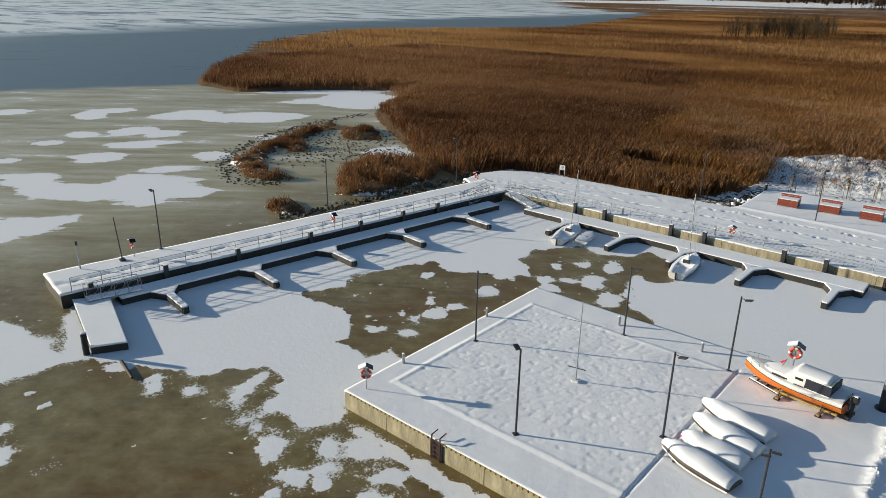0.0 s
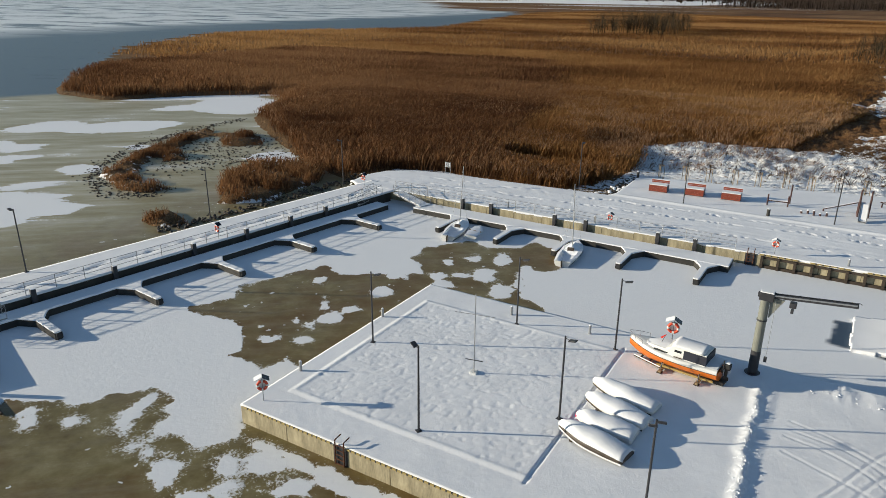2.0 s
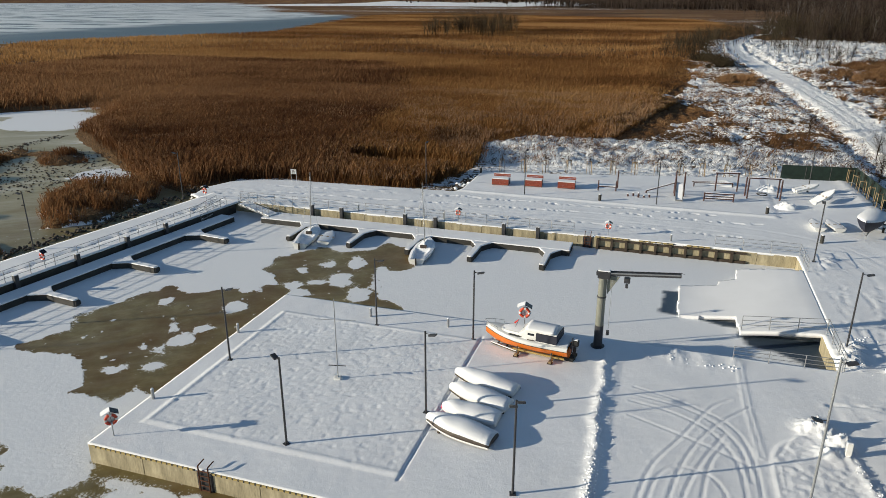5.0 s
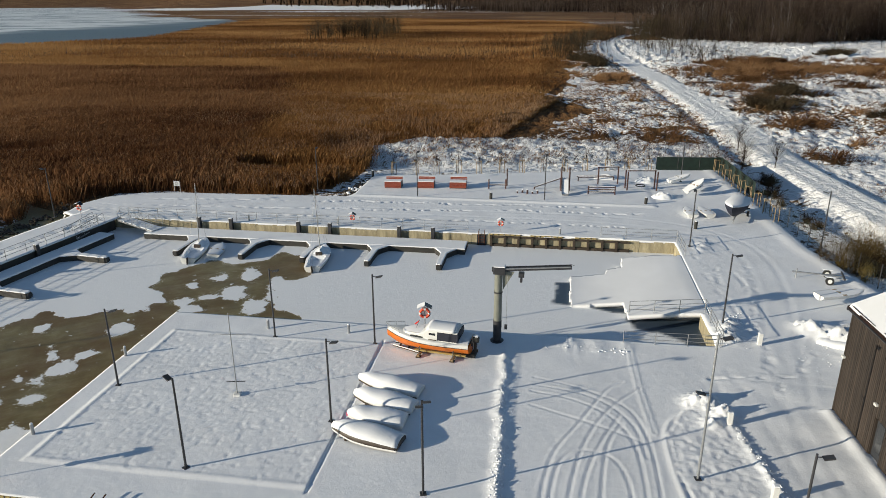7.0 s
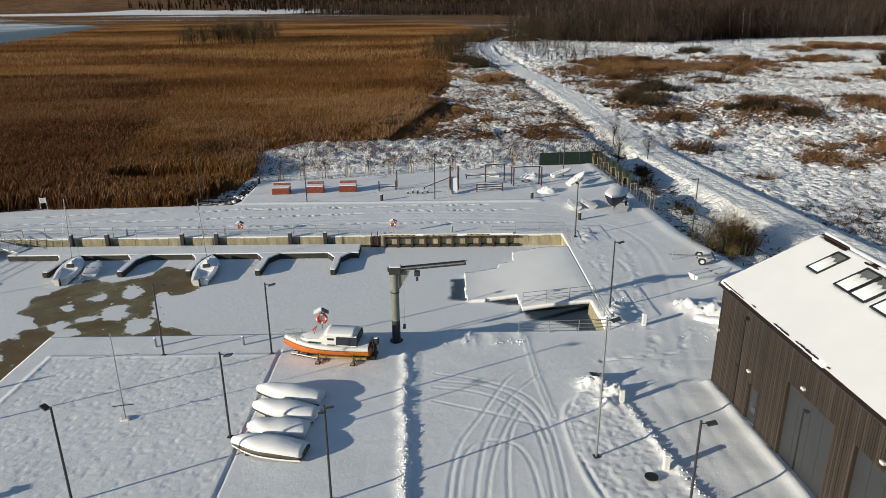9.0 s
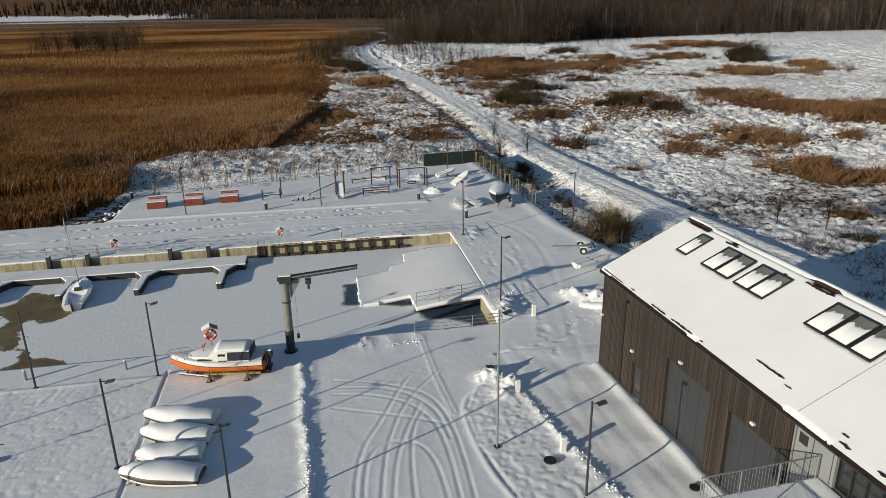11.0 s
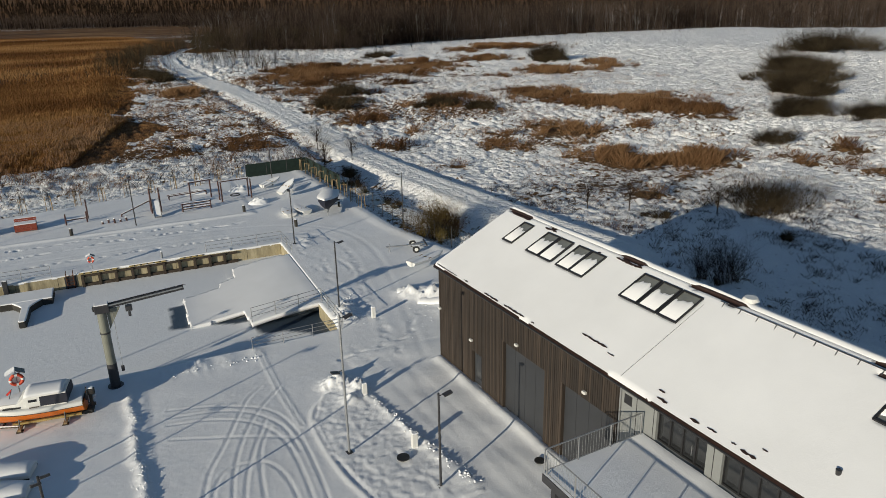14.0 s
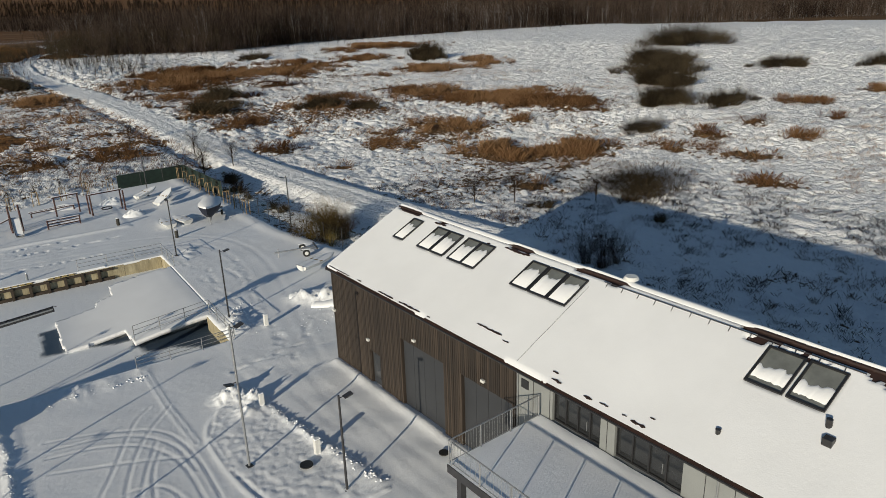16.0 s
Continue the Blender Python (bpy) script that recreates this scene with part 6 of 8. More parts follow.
def pontoon(name, m, outline, label, deck=-0.62, group="mooring pontoons"):
    t = thing(name, m, label, "pontoon", group)
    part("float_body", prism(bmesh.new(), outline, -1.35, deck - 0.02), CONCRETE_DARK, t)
    part("timber_edge", prism(bmesh.new(), [(x * 1.0, y) for x, y in outline], deck - 0.018, deck), DARK_WOOD, t)
    part("snow_layer", snow_cap(bmesh.new(), outline, deck + 0.002), SNOW, t, smooth_shade=False)
    return t


FIN = [(-1.0, 0.0), (1.0, 0.0), (0.62, -0.55), (0.28, -1.15), (0.24, -3.9), (0.15, -4.02), (-0.15, -4.02), (-0.24, -3.9), (-0.28, -1.15), (-0.62, -0.55)]


def finger(m, scale=1.0):
    t = thing("finger_pontoon", m, "narrow finger pontoon with rounded end under snow", "pontoon", "finger pontoons")
    out = [(x, y * scale) for x, y in FIN]
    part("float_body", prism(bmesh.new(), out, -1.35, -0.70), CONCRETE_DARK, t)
    part("timber_edge", prism(bmesh.new(), [(x * 1.03, y * 1.01) for x, y in out], -0.698, -0.63), DARK_WOOD, t)
    part("snow_layer", snow_cap(bmesh.new(), out, -0.628), SNOW, t)
    part("end_fender", box(bmesh.new(), -0.2, 0.2, -4.14 * scale, -4.04 * scale, -1.0, -0.66, bevel=0.03), RUBBER, t)
    return t


pontoon("pontoon", PIER, [(3.4, -2.0), (41.0, -2.0), (41.0, -0.35), (3.4, -0.35)], "long snow-covered pontoon beside the pier")
pontoon("pontoon", pose(0, 0, 0), [(-35.0, 53.9), (-4.3, 53.9), (-4.3, 56.1), (-35.0, 56.1)], "long snow-covered pontoon beside the far quay")
pontoon("pontoon", pose(0, 0, 0), [(-45.9, 13.9), (-38.0, 11.7), (-37.0, 13.5), (-44.5, 15.9)], "square-ended snow-covered pontoon at the pier head")
f0 = finger(PIER @ pose(6.4, -2.02, 0))
for x in (13.2, 20.2, 27.5, 35.5):
    copy_thing(f0, PIER @ pose(x, -2.02, 0, 0, 0, 2))
for x, s in ((-29.6, 1.0), (-23.5, 1.0), (-17.9, 1.0), (-12.2, 1.0), (-6.0, 1.0)):
    copy_thing(f0, pose(x, 53.88, 0))
mp = thing("mooring_pile", pose(-38.3, 11.5, 0), "black mooring pile at the pontoon end", "pile", "piles")
part("post", rod(bmesh.new(), (0, 0, -1.6), (0, 0, 0.35), 0.2, 0.18, 12), RUBBER, mp)
part("snow_layer", rod(bmesh.new(), (0, 0, 0.35), (0, 0, 0.42), 0.18, 0.1, 12), SNOW, mp)
lg = thing("log", pose(-34.6, 12.2, -1.02, 0, 0, -12), "dark log frozen into the ice", "log")
part("trunk", rod(bmesh.new(), (-1.2, 0, 0), (1.2, 0, 0.03), 0.11, 0.08, 9), DARK_WOOD, lg)

# piles along the quays
pl = thing("fender_pile", pose(-30.7, 56.62, 0), "dark square fender pile with snow top", "pile", "fender piles")
part("post", box(bmesh.new(), -0.17, 0.17, -0.2, 0.14, -2.0, 0.42, bevel=0.03), DARK_STEEL, pl)
part("snow_layer", box(bmesh.new(), -0.16, 0.16, -0.19, 0.13, 0.421, 0.47, bevel=0.02), SNOW, pl)
for x in (-27.4, -20.6, -17.5, -10.8, -7.6):
    copy_thing(pl, pose(x, 56.62, 0))
for x in (2.0, 7.3, 13.1, 19.8, 25.0, 29.9, 34.2):
    copy_thing(pl, PIER @ pose(x, -0.02, 0))

# ---- railings ----


def railing(points, label, m=None, z=0.0, height=1.0, gap=2.0, rails=(1.0, 0.68, 0.36)):
    t = thing("railing", m or pose(0, 0, 0), label, "railing", "quay railings")
    me = None
    for a, b in zip(points, points[1:]):
        a3, b3 = Vector(a if len(a) == 3 else (*a, z)), Vector(b if len(b) == 3 else (*b, z))
        n = max(1, round((b3 - a3).length / gap))
        for k in range(n + 1):
            if k == n and b != points[-1]:
                continue
            if me is None:
                ob = part("post", rod(bmesh.new(), (0, 0, -0.05), (0, 0, height), 0.027, None, 6), STEEL, t)
                me = ob.data
            else:
                ob = new("post", me)
                ob.parent = t
            ob.matrix_basis = Matrix.Translation(a3 + (b3 - a3) * k / n)
        for h in rails:
            up = Vector((0, 0, h * height))
            part("rail", rod(bmesh.new(), a3 + up, b3 + up, 0.02, None, 6), STEEL, t)
    return t


railing([(0.8, 0.14), (41.5, 0.14)], "galvanised three-rail railing along the pier", PIER)
railing([(-39.3, 57.0), (-4.4, 57.0)], "galvanised three-rail railing along the far quay")
railing([(7.6, 57.05), (14.2, 57.05), (14.25, 53.3)], "galvanised railing round the basin corner")
railing([(8.7, 42.0, -0.5), (13.7, 42.0, 0.0), (13.75, 37.0, 0.0)], "galvanised railing round the boat slot")
railing([(7.8, 36.65), (13.6, 36.85)], "galvanised railing beside the boat slot", height=0.8)


def gangway(a, b, width, label):
    """A short ramp with truss sides from a to b."""
    a, b = Vector(a), Vector(b)
    d = b - a
    L = Vector((d.x, d.y, 0)).length
    t = thing("gangway", Matrix.Translation(a) @ Matrix.Rotation(math.atan2(d.y, d.x), 4, 'Z') @ Matrix.Rotation(-math.atan2(d.z, L), 4, 'Y'), label, "gangway", "gangways")
    L = d.length
    part("tread", box(bmesh.new(), 0, L, -width / 2, width / 2, -0.1, 0), STEEL, t)
    part("snow_layer", box(bmesh.new(), 0.02, L - 0.02, -width / 2 + 0.06, width / 2 - 0.06, 0.002, 0.08, bevel=0.03), SNOW, t)
    for s in (-1, 1):
        bm = bmesh.new()
        y = s * width / 2
        rod(bm, (0, y, 0.95), (L, y, 0.95), 0.025, None, 6)
        rod(bm, (0, y, 0.5), (L, y, 0.5), 0.016, None, 6)
        n = max(3, round(L / 0.9))
        for k in range(n + 1):
            rod(bm, (L * k / n, y, 0), (L * k / n, y, 0.95), 0.02, None, 6)
            if k < n:
                rod(bm, (L * k / n, y, 0.02), (L * (k + 1) / n, y, 0.93), 0.012, None, 5)
        part("side_rail", bm, STEEL, t)
    return t


gangway((-38.6, 56.4, -0.02), (-34.2, 55.0, -0.52), 1.3, "snowy aluminium gangway from the quay corner")
gangway((-40.3, 55.2, -0.02), (-40.7, 51.4, -0.52), 1.2, "snowy aluminium gangway from the pier root")
gangway(tuple(PIER @ Vector((1.4, -0.9, -0.45))), tuple(PIER @ Vector((5.0, -1.1, -0.5))), 1.0, "short truss gangway between pontoons")

# ---- striped coping, ladders and timber fenders on the walls ----


def stripes(parent_name, x0, x1, y, z=-0.10, step=0.29, facing=-1):
    """Yellow and black blocks along the coping."""
    wall = bpy.data.objects[parent_name]
    inv = wall.matrix_basis.inverted()
    mes = []
    for k, mt in enumerate((YELLOW, BLACK)):
        bm = box(bmesh.new(), -step * (0.36 if k == 0 else 0.14) + 0.0, step * (0.36 if k == 0 else 0.14), -0.02, 0.035, -0.045, 0.045)
        me = bpy.data.meshes.new("coping_block")
        bm.to_mesh(me)
        bm.free()
        me.materials.append(mt)
        mes.append(me)
    n = int((x1 - x0) / (step / 2))
    for i in range(n):
        ob = new("coping_block", mes[i % 2])
        ob.parent = wall
        ob.matrix_basis = inv @ pose(x0 + (i + 0.5) * step / 2, y, z)


stripes("wall_platform_front", -21.9, -16.0, FRONT_Y - 0.03)
stripes("wall_platform_front", -15.2, 2.0, FRONT_Y - 0.03)
for a, b in ((-2.4, 0.6), (1.4, 4.6), (5.4, 7.4)):
    stripes("wall_far_quay", a, b, QUAY_Y - 0.03, -0.01, 0.5)
cap = part("coping_snow", box(bmesh.new(), -2.6, 9.6, QUAY_Y + 0.05, QUAY_Y + 0.5, -0.02, 0.09, bevel=0.03), SNOW)
tagged(cap, "snow on the coping of the far quay", "snow", kind="structure")


def ladder(m, label):
    t = thing("quay_ladder", m, label, "ladder", "quay ladders")
    # A dark plate on the wall face stands in for a recess's shade.
    part("recess", box(bmesh.new(), -0.42, 0.42, -0.03, 0.0, -1.15, -0.1), DARK_STEEL, t)
    for s in (-1, 1):
        bm = rod(bmesh.new(), (s * 0.26, -0.1, -1.2), (s * 0.26, -0.1, 0.25), 0.035, None, 8)
        rod(bm, (s * 0.26, -0.1, 0.25), (s * 0.26, 0.35, 0.3), 0.03, None, 8)
        part("stile", bm, RUST, t)
    for k in range(5):
        part("rung", rod(bmesh.new(), (-0.26, -0.1, -1.05 + 0.26 * k), (0.26, -0.1, -1.05 + 0.26 * k), 0.025, None, 6), RUST, t)
    return t


ld = ladder(pose(-15.6, FRONT_Y - 0.0, 0), "rusty red steel ladder on the quay wall")
copy_thing(ld, pose(-3.1, QUAY_Y - 0.02, 0))
tf = thing("timber_fender", pose(-2.2, QUAY_Y, 0), "dark timber fender frame on the quay wall", "fender", "timber fenders")
part("upright", box(bmesh.new(), -0.11, 0.11, -0.3, -0.004, -1.3, -0.1, bevel=0.02), DARK_WOOD, tf)
part("sill_beam", box(bmesh.new(), 0.112, 1.13, -0.2, -0.004, -1.2, -0.86, bevel=0.02), DARK_WOOD, tf)
part("top_beam", box(bmesh.new(), 0.112, 1.13, -0.2, -0.004, -0.28, -0.12, bevel=0.02), DARK_WOOD, tf)
for k in range(1, 10):
    copy_thing(tf, pose(-2.2 + 1.245 * k, QUAY_Y, 0))

# ---- crane ----
crane = thing("jib_crane", pose(0.0, 36.0 - 0.25, 0), "grey column jib crane with dark lattice arm at the quay", "crane")
part("base_plate", rod(bmesh.new(), (0, 0, -0.02), (0, 0, 0.06), 0.42, None, 20), DARK_STEEL, crane)
part("base_collar", rod(bmesh.new(), (0, 0, 0.06), (0, 0, 1.45), 0.262, None, 20), DARK_STEEL, crane)
part("column", rod(bmesh.new(), (0, 0, 1.45), (0, 0, 4.55), 0.25, 0.24, 20), CRANE_GREY, crane)
part("collar_ring", rod(bmesh.new(), (0, 0, 3.3), (0, 0, 3.38), 0.275, None, 20), DARK_STEEL, crane)
part("slewing_head", box(bmesh.new(), -0.32, 0.42, -0.26, 0.26, 4.55, 5.0, bevel=0.04), DARK_STEEL, crane)
jib = part("jib", box(bmesh.new(), -0.4, 4.35, -0.14, -0.06, 4.72, 4.94), DARK_STEEL, crane)
jib.matrix_basis = Matrix.Translation((0, 0, 4.75)) @ Matrix.Rotation(radians(-5), 4, 'Y') @ Matrix.Translation((0, 0, -4.75))
part("beam", box(bmesh.new(), -0.4, 4.35, 0.06, 0.14, 4.72, 4.94), DARK_STEEL, jib)
bm = bmesh.new()
for k in range(14):
    x = 0.3 + 0.3 * k
    rod(bm, (x, -0.1, 4.95), (x + 0.15, 0.1, 4.95), 0.014, None, 5)
    rod(bm, (x + 0.15, 0.1, 4.95), (x + 0.3, -0.1, 4.95), 0.014, None, 5)
part("lacing", bm, DARK_STEEL, jib)
part("cable_tray", box(bmesh.new(), 0.3, 4.3, -0.22, -0.17, 4.86, 4.93), STEEL, jib)
bm = bmesh.new()
loft(bm, [[(0.24, y, 4.7), (0.95, y, 4.7), (0.28, y, 3.5)] for y in (-0.05, 0.05)])
part("gusset", bm, CRANE_GREY, crane)
ho = part("hoist", box(bmesh.new(), 1.2, 1.55, -0.2, 0.2, 4.4, 4.7, bevel=0.05), DARK_STEEL, crane)
part("hook_block", box(bmesh.new(), 1.3, 1.45, -0.08, 0.08, 4.05, 4.3, bevel=0.03), DARK_STEEL, ho)
part("chain", rod(bmesh.new(), (0.55, -0.2, 1.2), (0.55, -0.2, 4.5), 0.012, None, 5), STEEL, crane)
part("control_box", box(bmesh.new(), 0.45, 0.62, -0.27, -0.13, 0.95, 1.25, bevel=0.02), DARK_STEEL, crane)
part("snow_layer", box(bmesh.new(), -0.3, 0.4, -0.24, 0.24, 5.002, 5.07, bevel=0.03), SNOW, crane)

# ---- boats ----


def hull_rows(L, beam, keel, sheer, stern=0.8, bow_rise=0.15, n=14, fine=2.2):
    """Section rows from stern (x = 0) to bow (x = L): port sheer round the keel to starboard sheer."""
    rows = []
    for i in range(n + 1):
        u = i / n
        w = beam / 2 * (stern + (1 - stern) * min(1, u / 0.35)) * max(0.02, (1 - max(0, (u - 0.45) / 0.55) ** fine))
        zs = sheer + bow_rise * u ** 2
        zk = keel + (sheer - keel) * 0.75 * max(0, (u - 0.72) / 0.28) ** 2
        zb = zk + (zs - zk) * 0.35
        x = L * u
        rows.append([(x, -w, zs), (x, -w * 0.93, (zs + zb) / 2), (x, -w * 0.72, zb), (x, -w * 0.3, zk + 0.04), (x, 0, zk), (x, w * 0.3, zk + 0.04), (x, w * 0.72, zb), (x, w * 0.93, (zs + zb) / 2), (x, w, zs)])
    return rows


def shell(bm, rows, cols):
    """Skins some of the columns of section rows."""
    return loft(bm, [[r[c] for c in cols] for r in rows], closed=False)


mb = thing("motorboat", pose(-1.38, 33.6, -0.2, 0, 0, 172.5) @ Matrix.Scale(0.93, 4), "orange and white cabin motorboat on a cradle with snow", "boat")
rows = hull_rows(5.75, 2.15, 0.42, 1.12, 0.86, 0.24)
part("hull", shell(bmesh.new(), rows, range(9)), ORANGE, mb, "orange hull", True)
part("transom", loft(bmesh.new(), [[Vector(p) + Vector((dx, 0, 0)) for p in rows[0]] for dx in (0.0, 0.05)]), ORANGE, mb)
bm = bmesh.new()
up = []
for i, r in enumerate(rows):
    x, w, z = r[8][0], r[8][1], r[8][2]
    up.append([(x, -w - 0.01, z - 0.02), (x, -w - 0.015, z + 0.10), (x, -w * 0.98, z + 0.21), (x, -w * 0.9, z + 0.24), (x, 0, z + 0.27), (x, w * 0.9, z + 0.24), (x, w * 0.98, z + 0.21), (x, w + 0.015, z + 0.10), (x, w + 0.01, z - 0.02)])
loft(bm, up, closed=False)
part("topside", bm, WHITE, mb, "white topside and deck", True)
part("rubbing_strake", shell(bmesh.new(), [[(r[8][0], -r[8][1] - 0.045, r[8][2] - 0.025), (r[8][0], -r[8][1] - 0.045, r[8][2] + 0.015)] for r in rows], range(2)), BROWN_HULL, mb)
part("rubbing_strake", shell(bmesh.new(), [[(r[8][0], r[8][1] + 0.045, r[8][2] - 0.025), (r[8][0], r[8][1] + 0.045, r[8][2] + 0.015)] for r in rows], range(2)), BROWN_HULL, mb)
part("keel", loft(bmesh.new(), [[(x, -0.05, z), (x, 0.05, z), (x, 0.04, 0.50), (x, -0.04, 0.50)] for x, z in ((0.1, 0.30), (2.0, 0.33), (4.4, 0.44))]), BROWN_HULL, mb)
fs = part("flag_staff", rod(bmesh.new(), (3.75, 0.1, 1.6), (3.45, 0.1, 2.35), 0.016, None, 6), DARK_STEEL, mb)
part("pennant", loft(bmesh.new(), [[(3.52, 0.09, 2.2), (3.47, 0.09, 2.34), (3.47, 0.11, 2.34), (3.52, 0.11, 2.2)], [(3.70, 0.09, 1.98), (3.80, 0.09, 2.05), (3.80, 0.11, 2.05), (3.70, 0.11, 1.98)]]), RED, fs, "small furled red flag")
# forward cabin, wheelhouse and dark cover
cab = bmesh.new()
loft(cab, [[(x, -w, 1.22 + b), (x, -w * 0.86, 1.36 + h), (x, 0, 1.40 + h), (x, w * 0.86, 1.36 + h), (x, w, 1.22 + b)] for x, w, h, b in ((2.5, 0.86, 0.36, 0), (3.3, 0.82, 0.34, 0), (4.1, 0.62, 0.27, 0.02), (4.75, 0.3, 0.12, 0.05))])
cabin = part("cabin", cab, WHITE, mb, "", False)
bm = bmesh.new()
loft(bm, [[(x, y, z) for y, z in ((-0.88, 1.22), (-0.72, 2.02), (0.0, 2.1), (0.72, 2.02), (0.88, 1.22))] for x in (0.75, 2.75)])
loft(bm, [[(2.752, y, z) for y, z in ((-0.86, 1.22), (-0.71, 2.02), (0.0, 2.09), (0.71, 2.02), (0.86, 1.22))], [(3.2, y, z) for y, z in ((-0.8, 1.4), (-0.72, 1.72), (0, 1.76), (0.72, 1.72), (0.8, 1.4))]])
wh = part("wheelhouse", bm, WHITE, mb)
bm = bmesh.new()
loft(bm, [[(x, y, z) for y, z in ((-0.885, 1.45), (-0.79, 1.95), (0.0, 2.0), (0.79, 1.95), (0.885, 1.45))] for x in (0.70, 2.05)])
part("canopy", bm, NAVY, mb, "dark blue canvas canopy")
for s in (-1, 1):
    part("side_window", box(bmesh.new(), 2.2, 2.62, s * 0.80 - 0.012, s * 0.80 + 0.012, 1.55, 1.85, Matrix.Translation((0, -s * 0.03, 0))), GLASS, wh)
    part("porthole", box(bmesh.new(), 3.0, 3.9, s * 0.74 - 0.06, s * 0.74 + 0.06, 1.44, 1.54, Matrix.Translation((0, 0, 0)), bevel=0.02), GLASS, cabin)
    part("name_bar", box(bmesh.new(), 2.1, 2.6, s * 0.905 - 0.006, s * 0.905 + 0.006, 1.42, 1.48), BROWN_HULL, mb)
bm = bmesh.new()
loft(bm, [[(x, y, z + 0.02) for y, z in ((-0.76, 1.99), (-0.6, 2.12), (0.0, 2.2), (0.6, 2.12), (0.76, 1.99))] for x in (0.9, 1.1, 2.6, 2.8)])
part("snow_layer", bm, SNOW_SOFT, mb, "", True)
bm = bmesh.new()
loft(bm, [[(x, -w, 1.68 + dz), (x, 0, 1.8 + dz), (x, w, 1.68 + dz)] for x, w, dz in ((3.15, 0.66, 0.03), (3.9, 0.55, 0.0), (4.5, 0.35, -0.12))], closed=False)
part("snow_layer", bm, SNOW_SOFT, mb, "", True)
bm = bmesh.new()
loft(bm, [[(x, -w, 1.40), (x, 0, 1.47), (x, w, 1.40)] for x, w in ((0.05, 0.8), (0.4, 0.85), (0.75, 0.82))], closed=False)
part("snow_layer", bm, SNOW_SOFT, mb, "", True)
for s in (-1, 1):
    pts = [(4.7, s * 0.62, 1.72), (5.25, s * 0.42, 1.78), (5.82, s * 0.05, 1.84)]
    for a, b in zip(pts, pts[1:]):
        part("bow_rail", rod(bmesh.new(), a, b, 0.018, None, 6), STEEL, mb)
    for p in pts[:2]:
        part("rail_stanchion", rod(bmesh.new(), (p[0], p[1], 1.4), p, 0.015, None, 6), STEEL, mb)
om = part("outboard_motor", box(bmesh.new(), -0.52, -0.08, -0.17, 0.17, 1.22, 1.62, bevel=0.09), BLACK, mb, "black outboard engine")
part("motor_leg", box(bmesh.new(), -0.36, -0.18, -0.06, 0.06, 0.62, 1.24, bevel=0.03), BLACK, om)
part("propeller_fin", box(bmesh.new(), -0.46, -0.12, -0.02, 0.02, 0.50, 0.72, bevel=0.01), BLACK, om)
part("bracket", box(bmesh.new(), -0.10, 0.06, -0.14, 0.14, 0.98, 1.30, bevel=0.02), DARK_STEEL, om)
part("cowl_snow", box(bmesh.new(), -0.46, -0.14, -0.13, 0.13, 1.622, 1.69, bevel=0.03), SNOW, om)
rd_ = part("rudder_post", rod(bmesh.new(), (-0.2, 0.42, 0.9), (-0.2, 0.42, 1.95), 0.03, None, 8), BLACK, mb)
part("swim_step", box(bmesh.new(), -0.38, 0.0, -0.75, -0.25, 0.78, 0.86, bevel=0.02), WHITE, mb)
cr = thing("boat_cradle", pose(-1.38, 33.6, 0.0, 0, 0, 172.5), "low timber and steel boat cradle in the snow", "cradle")
for x in (0.9, 3.0):
    part("cross_beam", box(bmesh.new(), x - 0.08, x + 0.08, -1.15, 1.15, 0.06, 0.16), BARE_WOOD, cr)
    for s in (-1, 1):
        part("support", rod(bmesh.new(), (x, s * 0.95, 0.16), (x, s * 0.8, 0.62), 0.03, None, 8), DARK_STEEL, cr)
        part("foot", box(bmesh.new(), x - 0.14, x + 0.14, s * 1.05 - 0.14, s * 1.05 + 0.14, -0.03, 0.06), DARK_WOOD, cr)
part("long_beam", box(bmesh.new(), 0.2, 3.4, -0.62, -0.5, 0.162, 0.26), YELLOW, cr)
part("long_beam", box(bmesh.new(), 0.2, 3.4, 0.5, 0.62, 0.162, 0.26), YELLOW, cr)
part("float_tank", box(bmesh.new(), -0.3, 1.0, -0.35, 0.35, 0.0, 0.2, bevel=0.06), BLACK, cr)
for s_ in (-1, 1):
    part("skid", rod(bmesh.new(), (3.1, s_ * 0.75, 0.14), (4.9, s_ * 0.2, 0.10), 0.05, None, 8), DARK_WOOD, cr)
    part("snow_layer", rod(bmesh.new(), (3.1, s_ * 0.75, 0.18), (4.9, s_ * 0.2, 0.14), 0.04, None, 6), SNOW, cr)
for x, w_ in ((3.3, 0.68), (3.9, 0.5), (4.5, 0.32)):
    part("cross_beam", box(bmesh.new(), x - 0.04, x + 0.04, -w_, w_, 0.06, 0.12), DARK_WOOD, cr)


